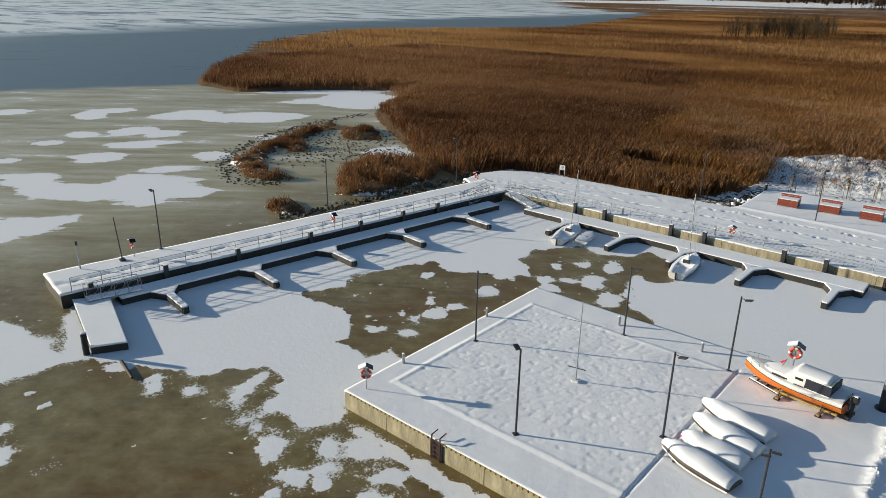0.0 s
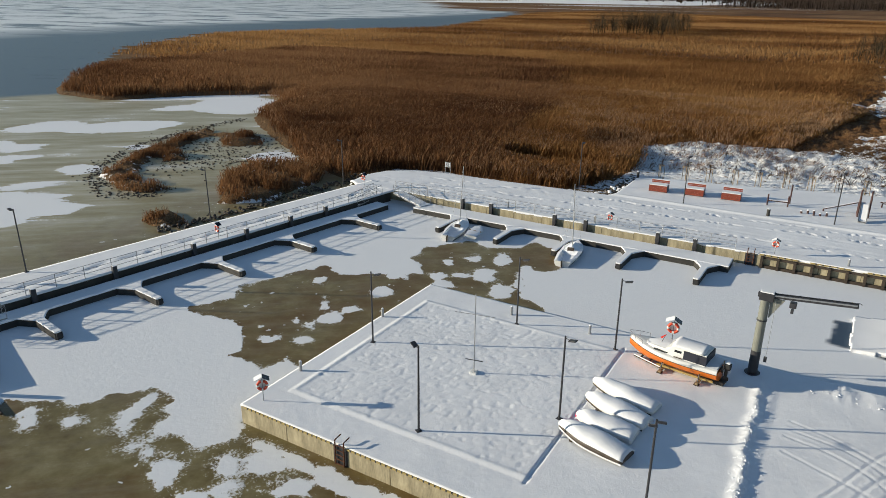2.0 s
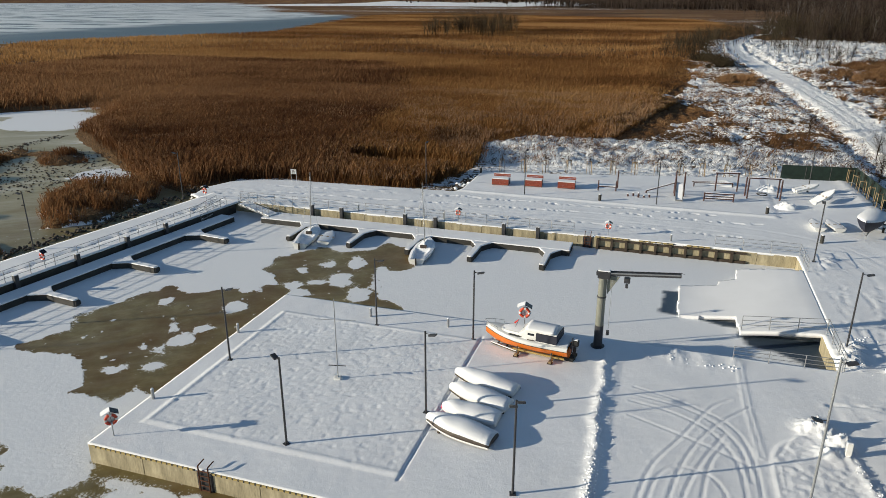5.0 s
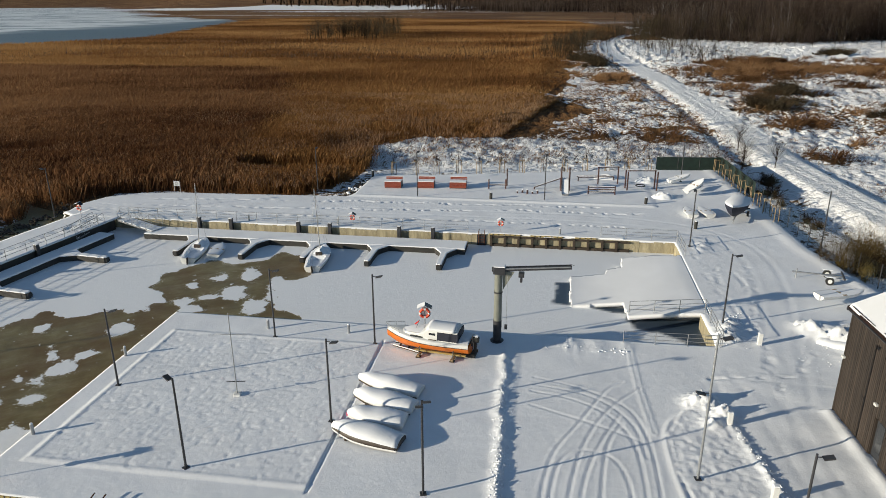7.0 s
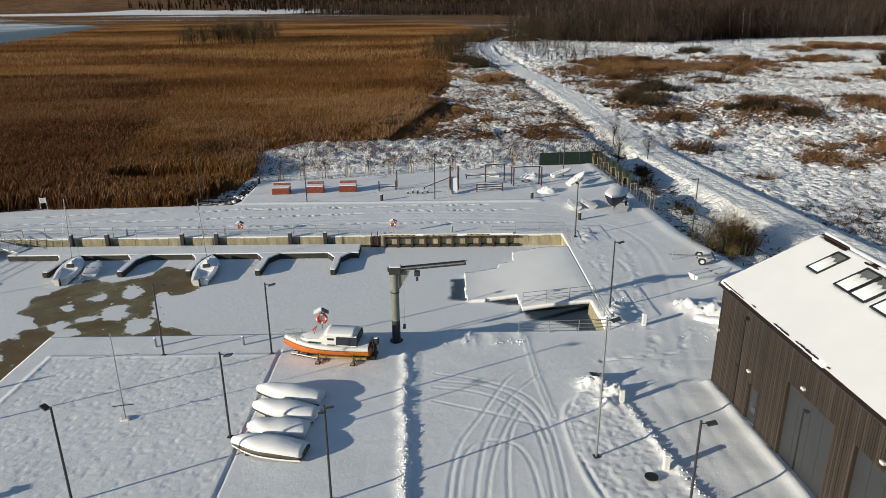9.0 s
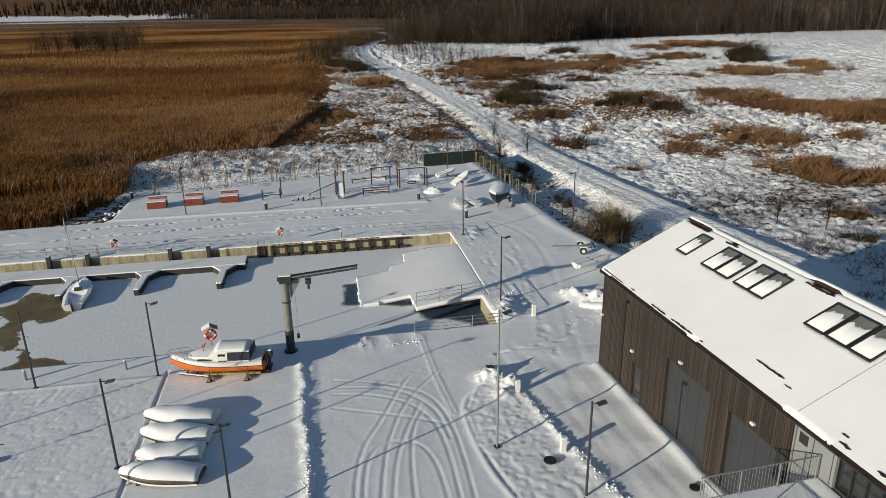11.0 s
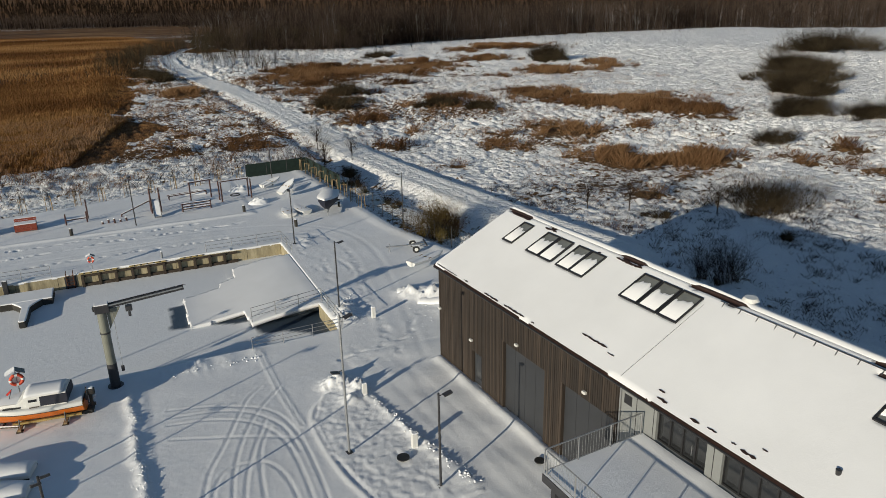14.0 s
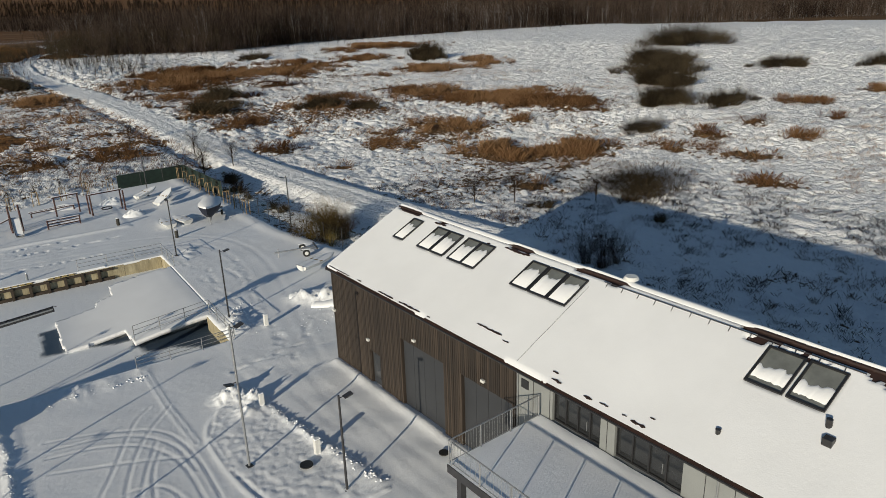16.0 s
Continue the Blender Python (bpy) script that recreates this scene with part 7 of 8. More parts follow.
def upturned(m, L, beam, material, rim, label, tip=None):
    """A rowing boat lying keel up, under a cap of snow."""
    t = thing("rowing_boat", m, label, "boat", "upturned boats")
    n, cols = 18, 13

    def section(u, grow, lift, a0=0.0):
        """An arch over the boat at the share u of its length from the stern."""
        w = beam / 2 * (0.70 + 0.30 * math.sin(math.pi * min(1.0, 0.18 + 0.75 * u))) * (1 - 0.62 * max(0.0, (u - 0.5) / 0.5) ** 2.2)
        h = 0.44 * (0.82 + 0.18 * math.sin(math.pi * min(1, u * 1.1))) * (1 - 0.25 * max(0, (u - 0.7) / 0.3) ** 2)
        base = 0.10 + 0.12 * u ** 2
        row = []
        for c in range(cols):
            a = a0 + (math.pi - 2 * a0) * c / (cols - 1)
            row.append(Vector((L * u, -w * grow * math.copysign(abs(math.cos(a)) ** 0.85, math.cos(a)), base + (h + lift) * math.sin(a) ** 0.72)))
        return row
    hull_ = loft(bmesh.new(), [section(i / n, 1.0, 0.0) for i in range(n + 1)])
    part("hull", hull_, material, t, "", True)
    for s_ in (0, cols - 1):
        rows_ = []
        for i in range(n + 1):
            p = section(i / n, 1.04, 0.0)[s_]
            rows_.append([p + Vector((0, 0, -0.02)), p + Vector((0, 0, 0.07))])
        part("gunwale", loft(bmesh.new(), rows_, closed=False), rim, t)
    part("keel", loft(bmesh.new(), [[p + Vector((0, -0.03, 0)), p + Vector((0, -0.03, 0.05)), p + Vector((0, 0.03, 0.05)), p + Vector((0, 0.03, 0))] for p in (section(i / n, 1, 0)[cols // 2] for i in range(n + 1))]), rim, t)
    rows_ = []
    for i in range(n + 1):
        u = i / n
        thick = 0.15 * min(1.0, 6 * u + 0.35, 6 * (1 - u) + 0.3)
        lump = 0.03 * math.sin(5 * u + L * 3) + 0.02 * math.sin(13 * u + beam * 7)
        rows_.append([p + Vector((-0.05 if i == 0 else (0.04 if i == n else 0), 0, 0)) for p in section(u, 1.03, thick + lump * (0 < i < n), 0.34)])
    ends = [[p * 1.0 for p in section(0, 0.98, -0.02, 0.45)]], [[p * 1.0 for p in section(1, 0.98, -0.02, 0.45)]]
    part("snow_layer", loft(bmesh.new(), ends[0] + rows_ + ends[1], closed=False), SNOW, t, "", True)
    for x in (L * 0.2, L * 0.75):
        part("trestle", box(bmesh.new(), x - 0.06, x + 0.06, -beam * 0.4, beam * 0.4, -0.04, 0.12), DARK_WOOD, t)
    if tip:
        part("bow_cap", rod(bmesh.new(), (L * 0.93, 0, 0.30), (L * 1.03, 0, 0.30), 0.24, 0.16, 12), tip, t)
    return t


for x0, y0, x1, y1, w, mt, rim, lab, tip in ((-7.35, 29.65, -3.35, 28.7, 1.35, WHITE, DARK_WOOD, "upturned white rowing boat thick with snow", None), (-7.15, 28.0, -3.4, 27.15, 1.4, WHITE, DARK_WOOD, "upturned pale boat thick with snow", None),
                                             (-6.95, 26.1, -3.65, 25.85, 1.45, WHITE, WHITE, "upturned white boat with pink bow under snow", MAGENTA), (-7.4, 24.9, -3.45, 24.05, 1.5, BROWN_HULL, WHITE, "upturned brown boat with white rim under snow", None)):
    a = math.degrees(math.atan2(y0 - y1, x0 - x1))
    upturned(pose(x1 + 0.05 * (x0 - x1), y1 + 0.05 * (y0 - y1), 0.02, 0, 0, a), 0.9 * math.hypot(x0 - x1, y0 - y1), 0.92 * w, mt, rim, lab, tip)


def sailboat(m, label, L=5.0, beam=1.5, mast=6.3):
    t = thing("sailboat", m, label, "boat", "moored boats")
    rows = hull_rows(L, beam, -0.3, 0.5, 0.72, 0.18, 14, 2.8)
    part("hull", shell(bmesh.new(), rows, range(9)), WHITE, t, "", True)
    part("transom", loft(bmesh.new(), [[Vector(p) + Vector((dx, 0, 0)) for p in rows[0]] for dx in (0.0, 0.05)]), WHITE, t)
    part("waterline", shell(bmesh.new(), [[(r[c][0], r[c][1] * 1.02, r[c][2] + dz) for c, dz in ((1, 0.0), (2, 0.02))] for r in rows], range(2)), NAVY, t)
    part("side_stripe", shell(bmesh.new(), [[(r[c][0], r[c][1] * 1.02, r[c][2] + dz) for c, dz in ((7, 0.0), (6, 0.02))] for r in rows], range(2)), NAVY, t)
    bm = bmesh.new()
    deck = []
    for r in rows:
        x, w, z = r[8]
        u = x / L
        pit = 0.26 if 0.06 < u < 0.5 else 0.0
        deck.append([(x, -w, z), (x, -w * 0.72, z + 0.04), (x, -w * 0.66, z + 0.03 - pit), (x, 0, z + 0.05 - pit + (0.22 if 0.52 < u < 0.8 else 0)), (x, w * 0.66, z + 0.03 - pit), (x, w * 0.72, z + 0.04), (x, w, z)])
    loft(bm, deck, closed=False)
    part("deck_snow", bm, SNOW, t, "", False)
    ch = part("companion_hatch", box(bmesh.new(), L * 0.49, L * 0.53, -0.28, 0.28, 0.4, 0.82, bevel=0.02), BROWN_HULL, t, "red-brown companionway board")
    part("mast", rod(bmesh.new(), (L * 0.62, 0, 0.5), (L * 0.62, 0, mast), 0.045, 0.03, 8), STEEL, t)
    bm = bmesh.new()
    for p in ((L * 0.99, 0, 0.72), (0.1, 0, 0.5), (L * 0.58, beam * 0.47, 0.55), (L * 0.58, -beam * 0.47, 0.55)):
        rod(bm, p, (L * 0.62, 0, mast * 0.97), 0.006, None, 4)
    part("rigging", bm, STEEL, t)
    part("rudder", box(bmesh.new(), -0.3, -0.02, -0.03, 0.03, -0.3, 0.6), DARK_WOOD, t)
    if "motor" in label:
        part("outboard", box(bmesh.new(), -0.5, -0.1, 0.3, 0.6, 0.2, 0.65, bevel=0.05), BLACK, t)
    return t


sailboat(pose(-27.6, 48.3, -1.12, 3, 0, 100), "white sailing dinghy with mast frozen in beside a pontoon", 5.2, 1.8)
sailboat(pose(-16.3, 47.9, -1.12, -2, 0, 96), "white sailing boat with red hatch frozen in at its berth", 5.3, 1.9)


def dinghy(m, label, L=2.6, beam=1.2, name="dinghy", material=WHITE):
    t = thing(name, m, label, "boat", "small boats")
    rows = hull_rows(L, beam, 0.0, 0.42, 0.85, 0.08, 10, 2.6)
    part("hull", shell(bmesh.new(), rows, range(9)), material, t, "", True)
    part("transom", loft(bmesh.new(), [[Vector(p) + Vector((dx, 0, 0)) for p in rows[0]] for dx in (0.0, 0.03)]), material, t)
    bm = bmesh.new()
    loft(bm, [[(r[8][0], -r[8][1] * 0.95, r[8][2] - 0.01), (r[8][0], -r[8][1] * 0.6, r[8][2] + 0.03), (r[8][0], 0, r[8][2] + 0.02), (r[8][0], r[8][1] * 0.6, r[8][2] + 0.03), (r[8][0], r[8][1] * 0.95, r[8][2] - 0.01)] for r in rows], closed=False)
    part("snow_layer", bm, SNOW, t, "", True)
    part("thwart", box(bmesh.new(), L * 0.42, L * 0.5, -beam * 0.44, beam * 0.44, 0.40, 0.46), BARE_WOOD, t)
    return t


dinghy(pose(-26.0, 49.7, -1.1, 6, 0, 100), "small white tender frozen in beside the sailing dinghy", 3.0, 1.35)
dinghy(pose(16.9, 64.3, 0.0, 0, 0, 97), "small white sailing pram on the snow", 2.7, 1.2)
dinghy(pose(18.6, 64.6, 0.0, 0, 0, 105), "small white sailing pram on the snow", 2.7, 1.2)
dinghy(pose(17.6, 72.6, 0.35, 0, -24, 30), "white dinghy tilted on the snow", 2.6, 1.2)
dinghy(pose(18.4, 74.6, 0.3, 25, 0, 60), "white dinghy tilted on its side with red trim", 2.6, 1.2)
dinghy(pose(16.6, 78.0, 0.1, 0, -10, 25), "white dinghy half buried in snow", 2.8, 1.2)
dinghy(pose(21.5, 44.0, 0.55, 0, 0, 20), "white boat hull beside the boathouse", 3.6, 1.3)
upturned(pose(19.2, 40.9, -0.28, 0, 0, -28), 4.0, 1.2, WHITE, WHITE, "upturned white boat buried in snow beside the boathouse")
upturned(pose(19.9, 38.6, -0.3, 0, 0, -35), 3.4, 1.1, WHITE, WHITE, "upturned white boat half buried beside the boathouse")

bb = thing("keelboat", pose(21.9, 67.4, 0.55, 0, 0, -112), "dark blue boat on a trailer under snowy white cover", "boat")
rows = hull_rows(5.2, 2.2, 0.0, 0.95, 0.85, 0.25)
part("hull", shell(bmesh.new(), rows, range(9)), NAVY, bb, "", True)
part("transom", loft(bmesh.new(), [[Vector(p) + Vector((dx, 0, 0)) for p in rows[0]] for dx in (0.0, 0.05)]), NAVY, bb)
bm = bmesh.new()
loft(bm, [[(r[8][0], -r[8][1] * 1.01, r[8][2] + 0.0), (r[8][0], -r[8][1] * 0.88, r[8][2] + 0.14), (r[8][0], 0, r[8][2] + 0.15 + 0.22 * math.sin(math.pi * min(1, i / 12)) ** 0.7), (r[8][0], r[8][1] * 0.88, r[8][2] + 0.14), (r[8][0], r[8][1] * 1.01, r[8][2] + 0.0)] for i, r in enumerate(rows)], closed=False)
part("cover", bm, SNOW_SOFT, bb, "snow-laden white cover", True)


def boat_trailer(m, label, L=4.2):
    t = thing("boat_trailer", m, label, "trailer", "trailers")
    part("drawbar", box(bmesh.new(), 0, L, -0.05, 0.05, 0.42, 0.52), STEEL, t)
    for s in (-1, 1):
        part("side_beam", rod(bmesh.new(), (L * 0.45, 0, 0.47), (0, s * 0.6, 0.47), 0.045, None, 6), STEEL, t)
        w = part("wheel", rod(bmesh.new(), (0.9, s * 0.82 - 0.09, 0.3), (0.9, s * 0.82 + 0.09, 0.3), 0.3, None, 18), RUBBER, t)
        part("rim", rod(bmesh.new(), (0.9, s * 0.82 - 0.1, 0.3), (0.9, s * 0.82 + 0.1, 0.3), 0.16, None, 14), WHITE, w)
        part("mudguard", box(bmesh.new(), 0.55, 1.25, s * 0.82 - 0.12, s * 0.82 + 0.12, 0.62, 0.67, bevel=0.02), SNOW, t)
    part("axle", rod(bmesh.new(), (0.9, -0.8, 0.32), (0.9, 0.8, 0.32), 0.04, None, 6), STEEL, t)
    part("light_bar", box(bmesh.new(), -0.1, 0.0, -0.85, 0.85, 0.5, 0.62), DARK_STEEL, t)
    part("jockey_wheel", rod(bmesh.new(), (L - 0.3, 0, 0), (L - 0.3, 0, 0.75), 0.035, None, 6), STEEL, t)
    return t


boat_trailer(pose(24.9, 49.0, 0.0, 0, 0, 168), "galvanised boat trailer with snowy mudguards", 3.4)
boat_trailer(pose(21.9, 67.0, 0.0, 0, 0, -112), "galvanised trailer under the blue boat", 4.6)

# ---- lifebuoy stations ----


def buoy_station(m, label, height=1.15):
    t = thing("lifebuoy_station", m, label, "lifebuoy", "lifebuoy stations")
    part("post", rod(bmesh.new(), (0, 0, -0.05), (0, 0, height + 0.5), 0.03, None, 8), STEEL, t)
    rg = part("lifebuoy", ring(bmesh.new(), Matrix.Translation((0, -0.1, height)) @ Matrix.Rotation(radians(90), 4, 'X'), 0.28, 0.085, 24, 8), BUOY, t, "orange-red lifebuoy", True)
    for k in range(4):
        part("white_band", ring(bmesh.new(), Matrix.Translation((0, -0.1, height)) @ Matrix.Rotation(radians(90), 4, 'X'), 0.28, 0.09, 24, 8, k / 4 - 0.035, k / 4 + 0.035), WHITE, rg)
    part("back_board", box(bmesh.new(), -0.2, 0.2, -0.02, 0.0, height - 0.3, height + 0.35), WHITE, t)
    part("roof_panel", box(bmesh.new(), -0.5, 0.02, -0.3, 0.2, -0.015, 0.03, Matrix.Translation((0, 0, height + 0.62)) @ Matrix.Rotation(radians(-24), 4, 'Y')), SNOW, t, "snowy roof board")
    part("solar_panel", box(bmesh.new(), 0.02, 0.5, -0.3, 0.2, -0.015, 0.02, Matrix.Translation((0, 0, height + 0.62)) @ Matrix.Rotation(radians(30), 4, 'Y')), SOLAR, t, "dark solar panel")
    return t


ls = buoy_station(pose(-21.4, 19.05, 0, 0, 0, 47) @ Matrix.Scale(0.86, 4), "lifebuoy on a post with solar panel at the quay")
buoy_station(pose(-4.5, 35.3, 0, 0, 0, 8), "lifebuoy on a tall post with solar panel behind the motorboat", 1.85)
for x, y, rz in [(-15.4, 57.2, 0), (-1.4, 57.4, 0)]:
    copy_thing(ls, pose(x, y, 0, 0, 0, rz) @ Matrix.Scale(0.9, 4))
copy_thing(ls, PIER @ pose(22.5, 0.4, 0, 0, 0, -90))
copy_thing(ls, PIER @ pose(6.4, 4.3, 0, 0, 0, -90))
copy_thing(ls, PIER @ pose(43.0, 3.6, 0, 0, 0, -90))

# ---- small things on the platform ----
fm = thing("signal_mast", pose(-13.4, 27.3, 0, 0, 0, 12), "thin white signal mast with two cross bars", "mast")
part("foot", box(bmesh.new(), -0.2, 0.2, -0.2, 0.2, -0.02, 0.14, bevel=0.04), WHITE, fm)
part("pole", rod(bmesh.new(), (0, 0, 0.1), (0.0, 0, 4.9), 0.035, 0.025, 8), STEEL, fm)
part("cross_bar", rod(bmesh.new(), (-0.5, 0, 0.85), (0.5, 0, 0.85), 0.03, None, 6), DARK_STEEL, fm)
part("cross_bar", rod(bmesh.new(), (-1.15, 0, 3.66), (1.15, 0, 3.66), 0.018, None, 6), STEEL, fm)


def bollard(m, h=0.62, r=0.07, material=DARK_STEEL, label="short dark steel bollard with snow cap"):
    t = thing("bollard", m, label, "bollard", "bollards")
    part("post", rod(bmesh.new(), (0, 0, -0.05), (0, 0, h), r, None, 12), material, t)
    part("snow_layer", rod(bmesh.new(), (0, 0, h), (0, 0, h + 0.06), r * 0.98, r * 0.5, 12), SNOW, t)
    return t


b0 = bollard(pose(-21.85, 22.4, 0), 0.6, 0.085, STEEL, "short grey steel bollard with snow cap")
for x, y in [(-14.9, 35.3), (-22.0, 30.5), (-9.5, 35.4), (-26, 57.6), (-17, 57.6), (4, 57.5)]:
    copy_thing(b0, pose(x, y, 0))
b1 = bollard(pose(-3.3, 68.5, 0), 0.75, 0.16, CONCRETE_DARK, "thick dark bollard beside the promenade")
for x, y in [(12.9, 68.8), (-18.4, 76.6), (16.5, 61)]:
    copy_thing(b1, pose(x, y, 0))
w0 = thing("marker_post", pose(12.25, 28.3, 0), "short white square marker post in the snow", "post", "marker posts")
part("body", box(bmesh.new(), -0.13, 0.13, -0.13, 0.13, -0.05, 0.75, bevel=0.02), WHITE, w0)
part("snow_layer", box(bmesh.new(), -0.125, 0.125, -0.125, 0.125, 0.752, 0.82, bevel=0.03), SNOW, w0)
copy_thing(w0, pose(12.85, 22.75, 0))
copy_thing(w0, pose(16.1, 37.6, 0))
for x, y, r in [(12.0, 22.1, 0.3), (17.5, 19.05, 0.24)]:
    mh = thing("manhole", pose(x, y, 0.1), "dark manhole cover melted clear of snow", "manhole", "manholes")
    part("cover", rod(bmesh.new(), (0, 0, 0.0), (0, 0, 0.05), r, None, 20), BLACK, mh)

# ---- benches and playground ----


def lounge(m, label):
    t = thing("picnic_bench", m, label, "bench", "red benches")
    for k in range(4):
        part("front_board", box(bmesh.new(), -0.95, 0.95, -0.62, -0.57, 0.12 + 0.155 * k, 0.12 + 0.155 * k + 0.14), BENCH_RED, t)
    for s in (-1, 1):
        part("side_frame", box(bmesh.new(), s * 0.9 - 0.04, s * 0.9 + 0.04, -0.56, 0.75, 0.0, 0.70), DARK_STEEL, t)
    part("seat", box(bmesh.new(), -0.95, 0.95, -0.56, 0.6, 0.702, 0.75), BENCH_RED, t)
    part("snow_layer", box(bmesh.new(), -0.93, 0.93, -0.55, 0.58, 0.752, 0.84, bevel=0.04), SNOW, t)
    for k in range(2):
        part("back_board", box(bmesh.new(), -0.95, 0.95, 0.0, 0.045, 0.02 + 0.17 * k, 0.17 * k + 0.17, Matrix.Translation((0, 0.66, 0.76)) @ Matrix.Rotation(radians(-12), 4, 'X')), BENCH_RED, t)
    part("snow_layer", box(bmesh.new(), -0.94, 0.94, -0.01, 0.06, 0.342, 0.39, Matrix.Translation((0, 0.66, 0.76)) @ Matrix.Rotation(radians(-12), 4, 'X'), bevel=0.015), SNOW, t)
    return t


lo = lounge(pose(-14.75, 71.9, 0.04, 0, 0, 3), "red-brown timber lounge bench with snow on its seat")
copy_thing(lo, pose(-11.05, 72.4, 0.04, 0, 0, 3))
copy_thing(lo, pose(-7.4, 72.7, 0.04, 0, 0, 3))


def frame_of(name, m, label, posts, beams, material=PLAY_WOOD, r=0.07, category="playground"):
    """Playground timber: uprights (x, y, height) and beams between points."""
    t = thing(name, m, label, category, "playground")
    for x, y, h in posts:
        part("post", rod(bmesh.new(), (x, y, -0.05), (x, y, h), r, None, 8), material, t)
    for a, b in beams:
        part("beam", rod(bmesh.new(), a, b, r * 0.9, None, 8), material, t)
        a2, b2 = Vector(a) + Vector((0, 0, r * 1.1)), Vector(b) + Vector((0, 0, r * 1.1))
        part("snow_layer", rod(bmesh.new(), a2, b2, r * 0.55, None, 6), SNOW, t)
    return t


frame_of("rope_walk", pose(-3.9, 72.6, 0, 0, 0, 6), "dark red posts with hanging ropes", [(0, 0, 1.2), (1.9, 0, 1.2), (2.1, 1.4, 2.1)], [((0, 0, 0.55), (1.9, 0, 0.55))])
sl = thing("slide", pose(4.6, 72.0, 0, 0, 0, 0), "playground slide with red posts and snowy chute", "slide")
for x in (-0.45, 0.45):
    part("post", rod(bmesh.new(), (x, 1.6, -0.05), (x, 1.6, 2.6), 0.08, None, 8), PLAY_WOOD, sl)
    part("post", rod(bmesh.new(), (x, 0.9, -0.05), (x, 0.9, 2.2), 0.08, None, 8), PLAY_WOOD, sl)
bm = bmesh.new()
loft(bm, [[(-0.34, y, z + 0.2), (-0.3, y, z), (0.3, y, z), (0.34, y, z + 0.2), (0.38, y, z + 0.2), (0.34, y, z - 0.05), (-0.34, y, z - 0.05), (-0.38, y, z + 0.2)] for y, z in ((-1.3, 0.18), (-0.9, 0.22), (0.7, 1.35), (1.2, 1.4))])
part("chute", bm, STEEL, sl)
part("snow_layer", shell(bmesh.new(), [[(-0.3, y, z + 0.08), (0.3, y, z + 0.08)] for y, z in ((-1.3, 0.18), (-0.9, 0.22), (0.7, 1.35), (1.2, 1.4))], range(2)), SNOW, sl)
part("platform", box(bmesh.new(), -0.5, 0.5, 1.0, 1.7, 1.3, 1.38), PLAY_WOOD, sl)
frame_of("balance_beam", pose(1.2, 73.2, 0, 0, 0, 8), "low balance beam and sloping log under snow", [(0, 0, 0.3), (3.0, 0.5, 1.2)], [((0, 0, 0.3), (3.0, 0.5, 1.2))])
for k in range(5):
    st = thing("stepping_post", pose(-0.6 + 0.55 * k, 71.2 + 0.2 * math.sin(k * 2.1), 0), "low stepping post with a snow cap", "post", "stepping posts")
    part("post", rod(bmesh.new(), (0, 0, -0.05), (0, 0, 0.3 + 0.12 * (k % 3)), 0.1, None, 10), PLAY_WOOD, st)
    part("snow_layer", rod(bmesh.new(), (0, 0, 0.3 + 0.12 * (k % 3)), (0, 0, 0.38 + 0.12 * (k % 3)), 0.12, 0.07, 10), SNOW, st)
frame_of("play_bench", pose(7.1, 71.8, 0, 0, 0, 6), "long dark timber bench frame in the playground", [(0, 0, 1.0), (2.9, 0, 1.0)], [((0, 0, 0.9), (2.9, 0, 0.9)), ((0, 0, 0.62), (2.9, 0, 0.62)), ((0, 0, 0.36), (2.9, 0, 0.36))])
frame_of("swing_frame", pose(8.4, 76.4, 0, 0, 0, 12), "dark timber swing frame with snow on its beam", [(0, 0, 2.1), (2.3, 0, 2.1)], [((-0.15, 0, 2.1), (2.45, 0, 2.1))], r=0.08)
sw = frame_of("nest_swing", pose(11.4, 74.6, 0, 0, 0, 8), "dark timber swing with a round nest seat", [(0, -0.5, 2.2), (0, 0.5, 2.2), (3.3, -0.5, 2.2), (3.3, 0.5, 2.2)], [((0, 0, 2.2), (3.3, 0, 2.2))], r=0.08)
part("nest_seat", ring(bmesh.new(), pose(1.6, 0, 0.5), 0.5, 0.06, 20, 6), BLACK, sw)
for s in (-1, 1):
    part("rope", rod(bmesh.new(), (1.6 + 0.5 * s, 0, 0.52), (1.6 + 0.3 * s, 0, 2.15), 0.012, None, 5), STEEL, sw)
frame_of("climbing_net", pose(6.2, 77.8, 0, 0, 0, 12), "low timber seats and beams under snow", [(0, 0, 0.5), (4.2, 0, 0.5)], [((0, 0, 0.5), (4.2, 0, 0.5)), ((0, 0.8, 0.42), (4.2, 0.8, 0.42))])


def mound(x, y, r, h, label, seed, sx_=1.0):
    """A heap of snow-covered stones or shrubs."""
    g = np.linspace(-1, 1, 26)
    X, Y = np.meshgrid(g, g, indexing="ij")
    d = np.hypot(X, Y)
    Z = h * np.clip(1 - d ** 2, -0.15, 1) * (0.5 + 1.0 * fbm(X * 4 + seed, Y * 4, seed, 3)) - 0.05
    keep = (np.hypot(X[1:, 1:], Y[1:, 1:]) < 1.05)
    v, fc, _ = compact(np.stack([X * r * sx_, Y * r, Z], -1).reshape(-1, 3), grid_faces(26, 26, keep))
    t = raw("snow_mound", v, fc, SNOW, smooth_shade=True)
    t.matrix_basis = pose(x, y, 0)
    return tagged(t, label, "snow heap", "snow heaps")


mound(15.0, 71.8, 0.95, 0.7, "heap of snow over playground stones", 1, 1.3)
mound(9.8, 79.5, 1.0, 0.6, "snow over a low planted bed", 2, 2.2)
mound(14.0, 78.6, 1.0, 0.7, "heap of snow over garden stones", 3, 1.4)

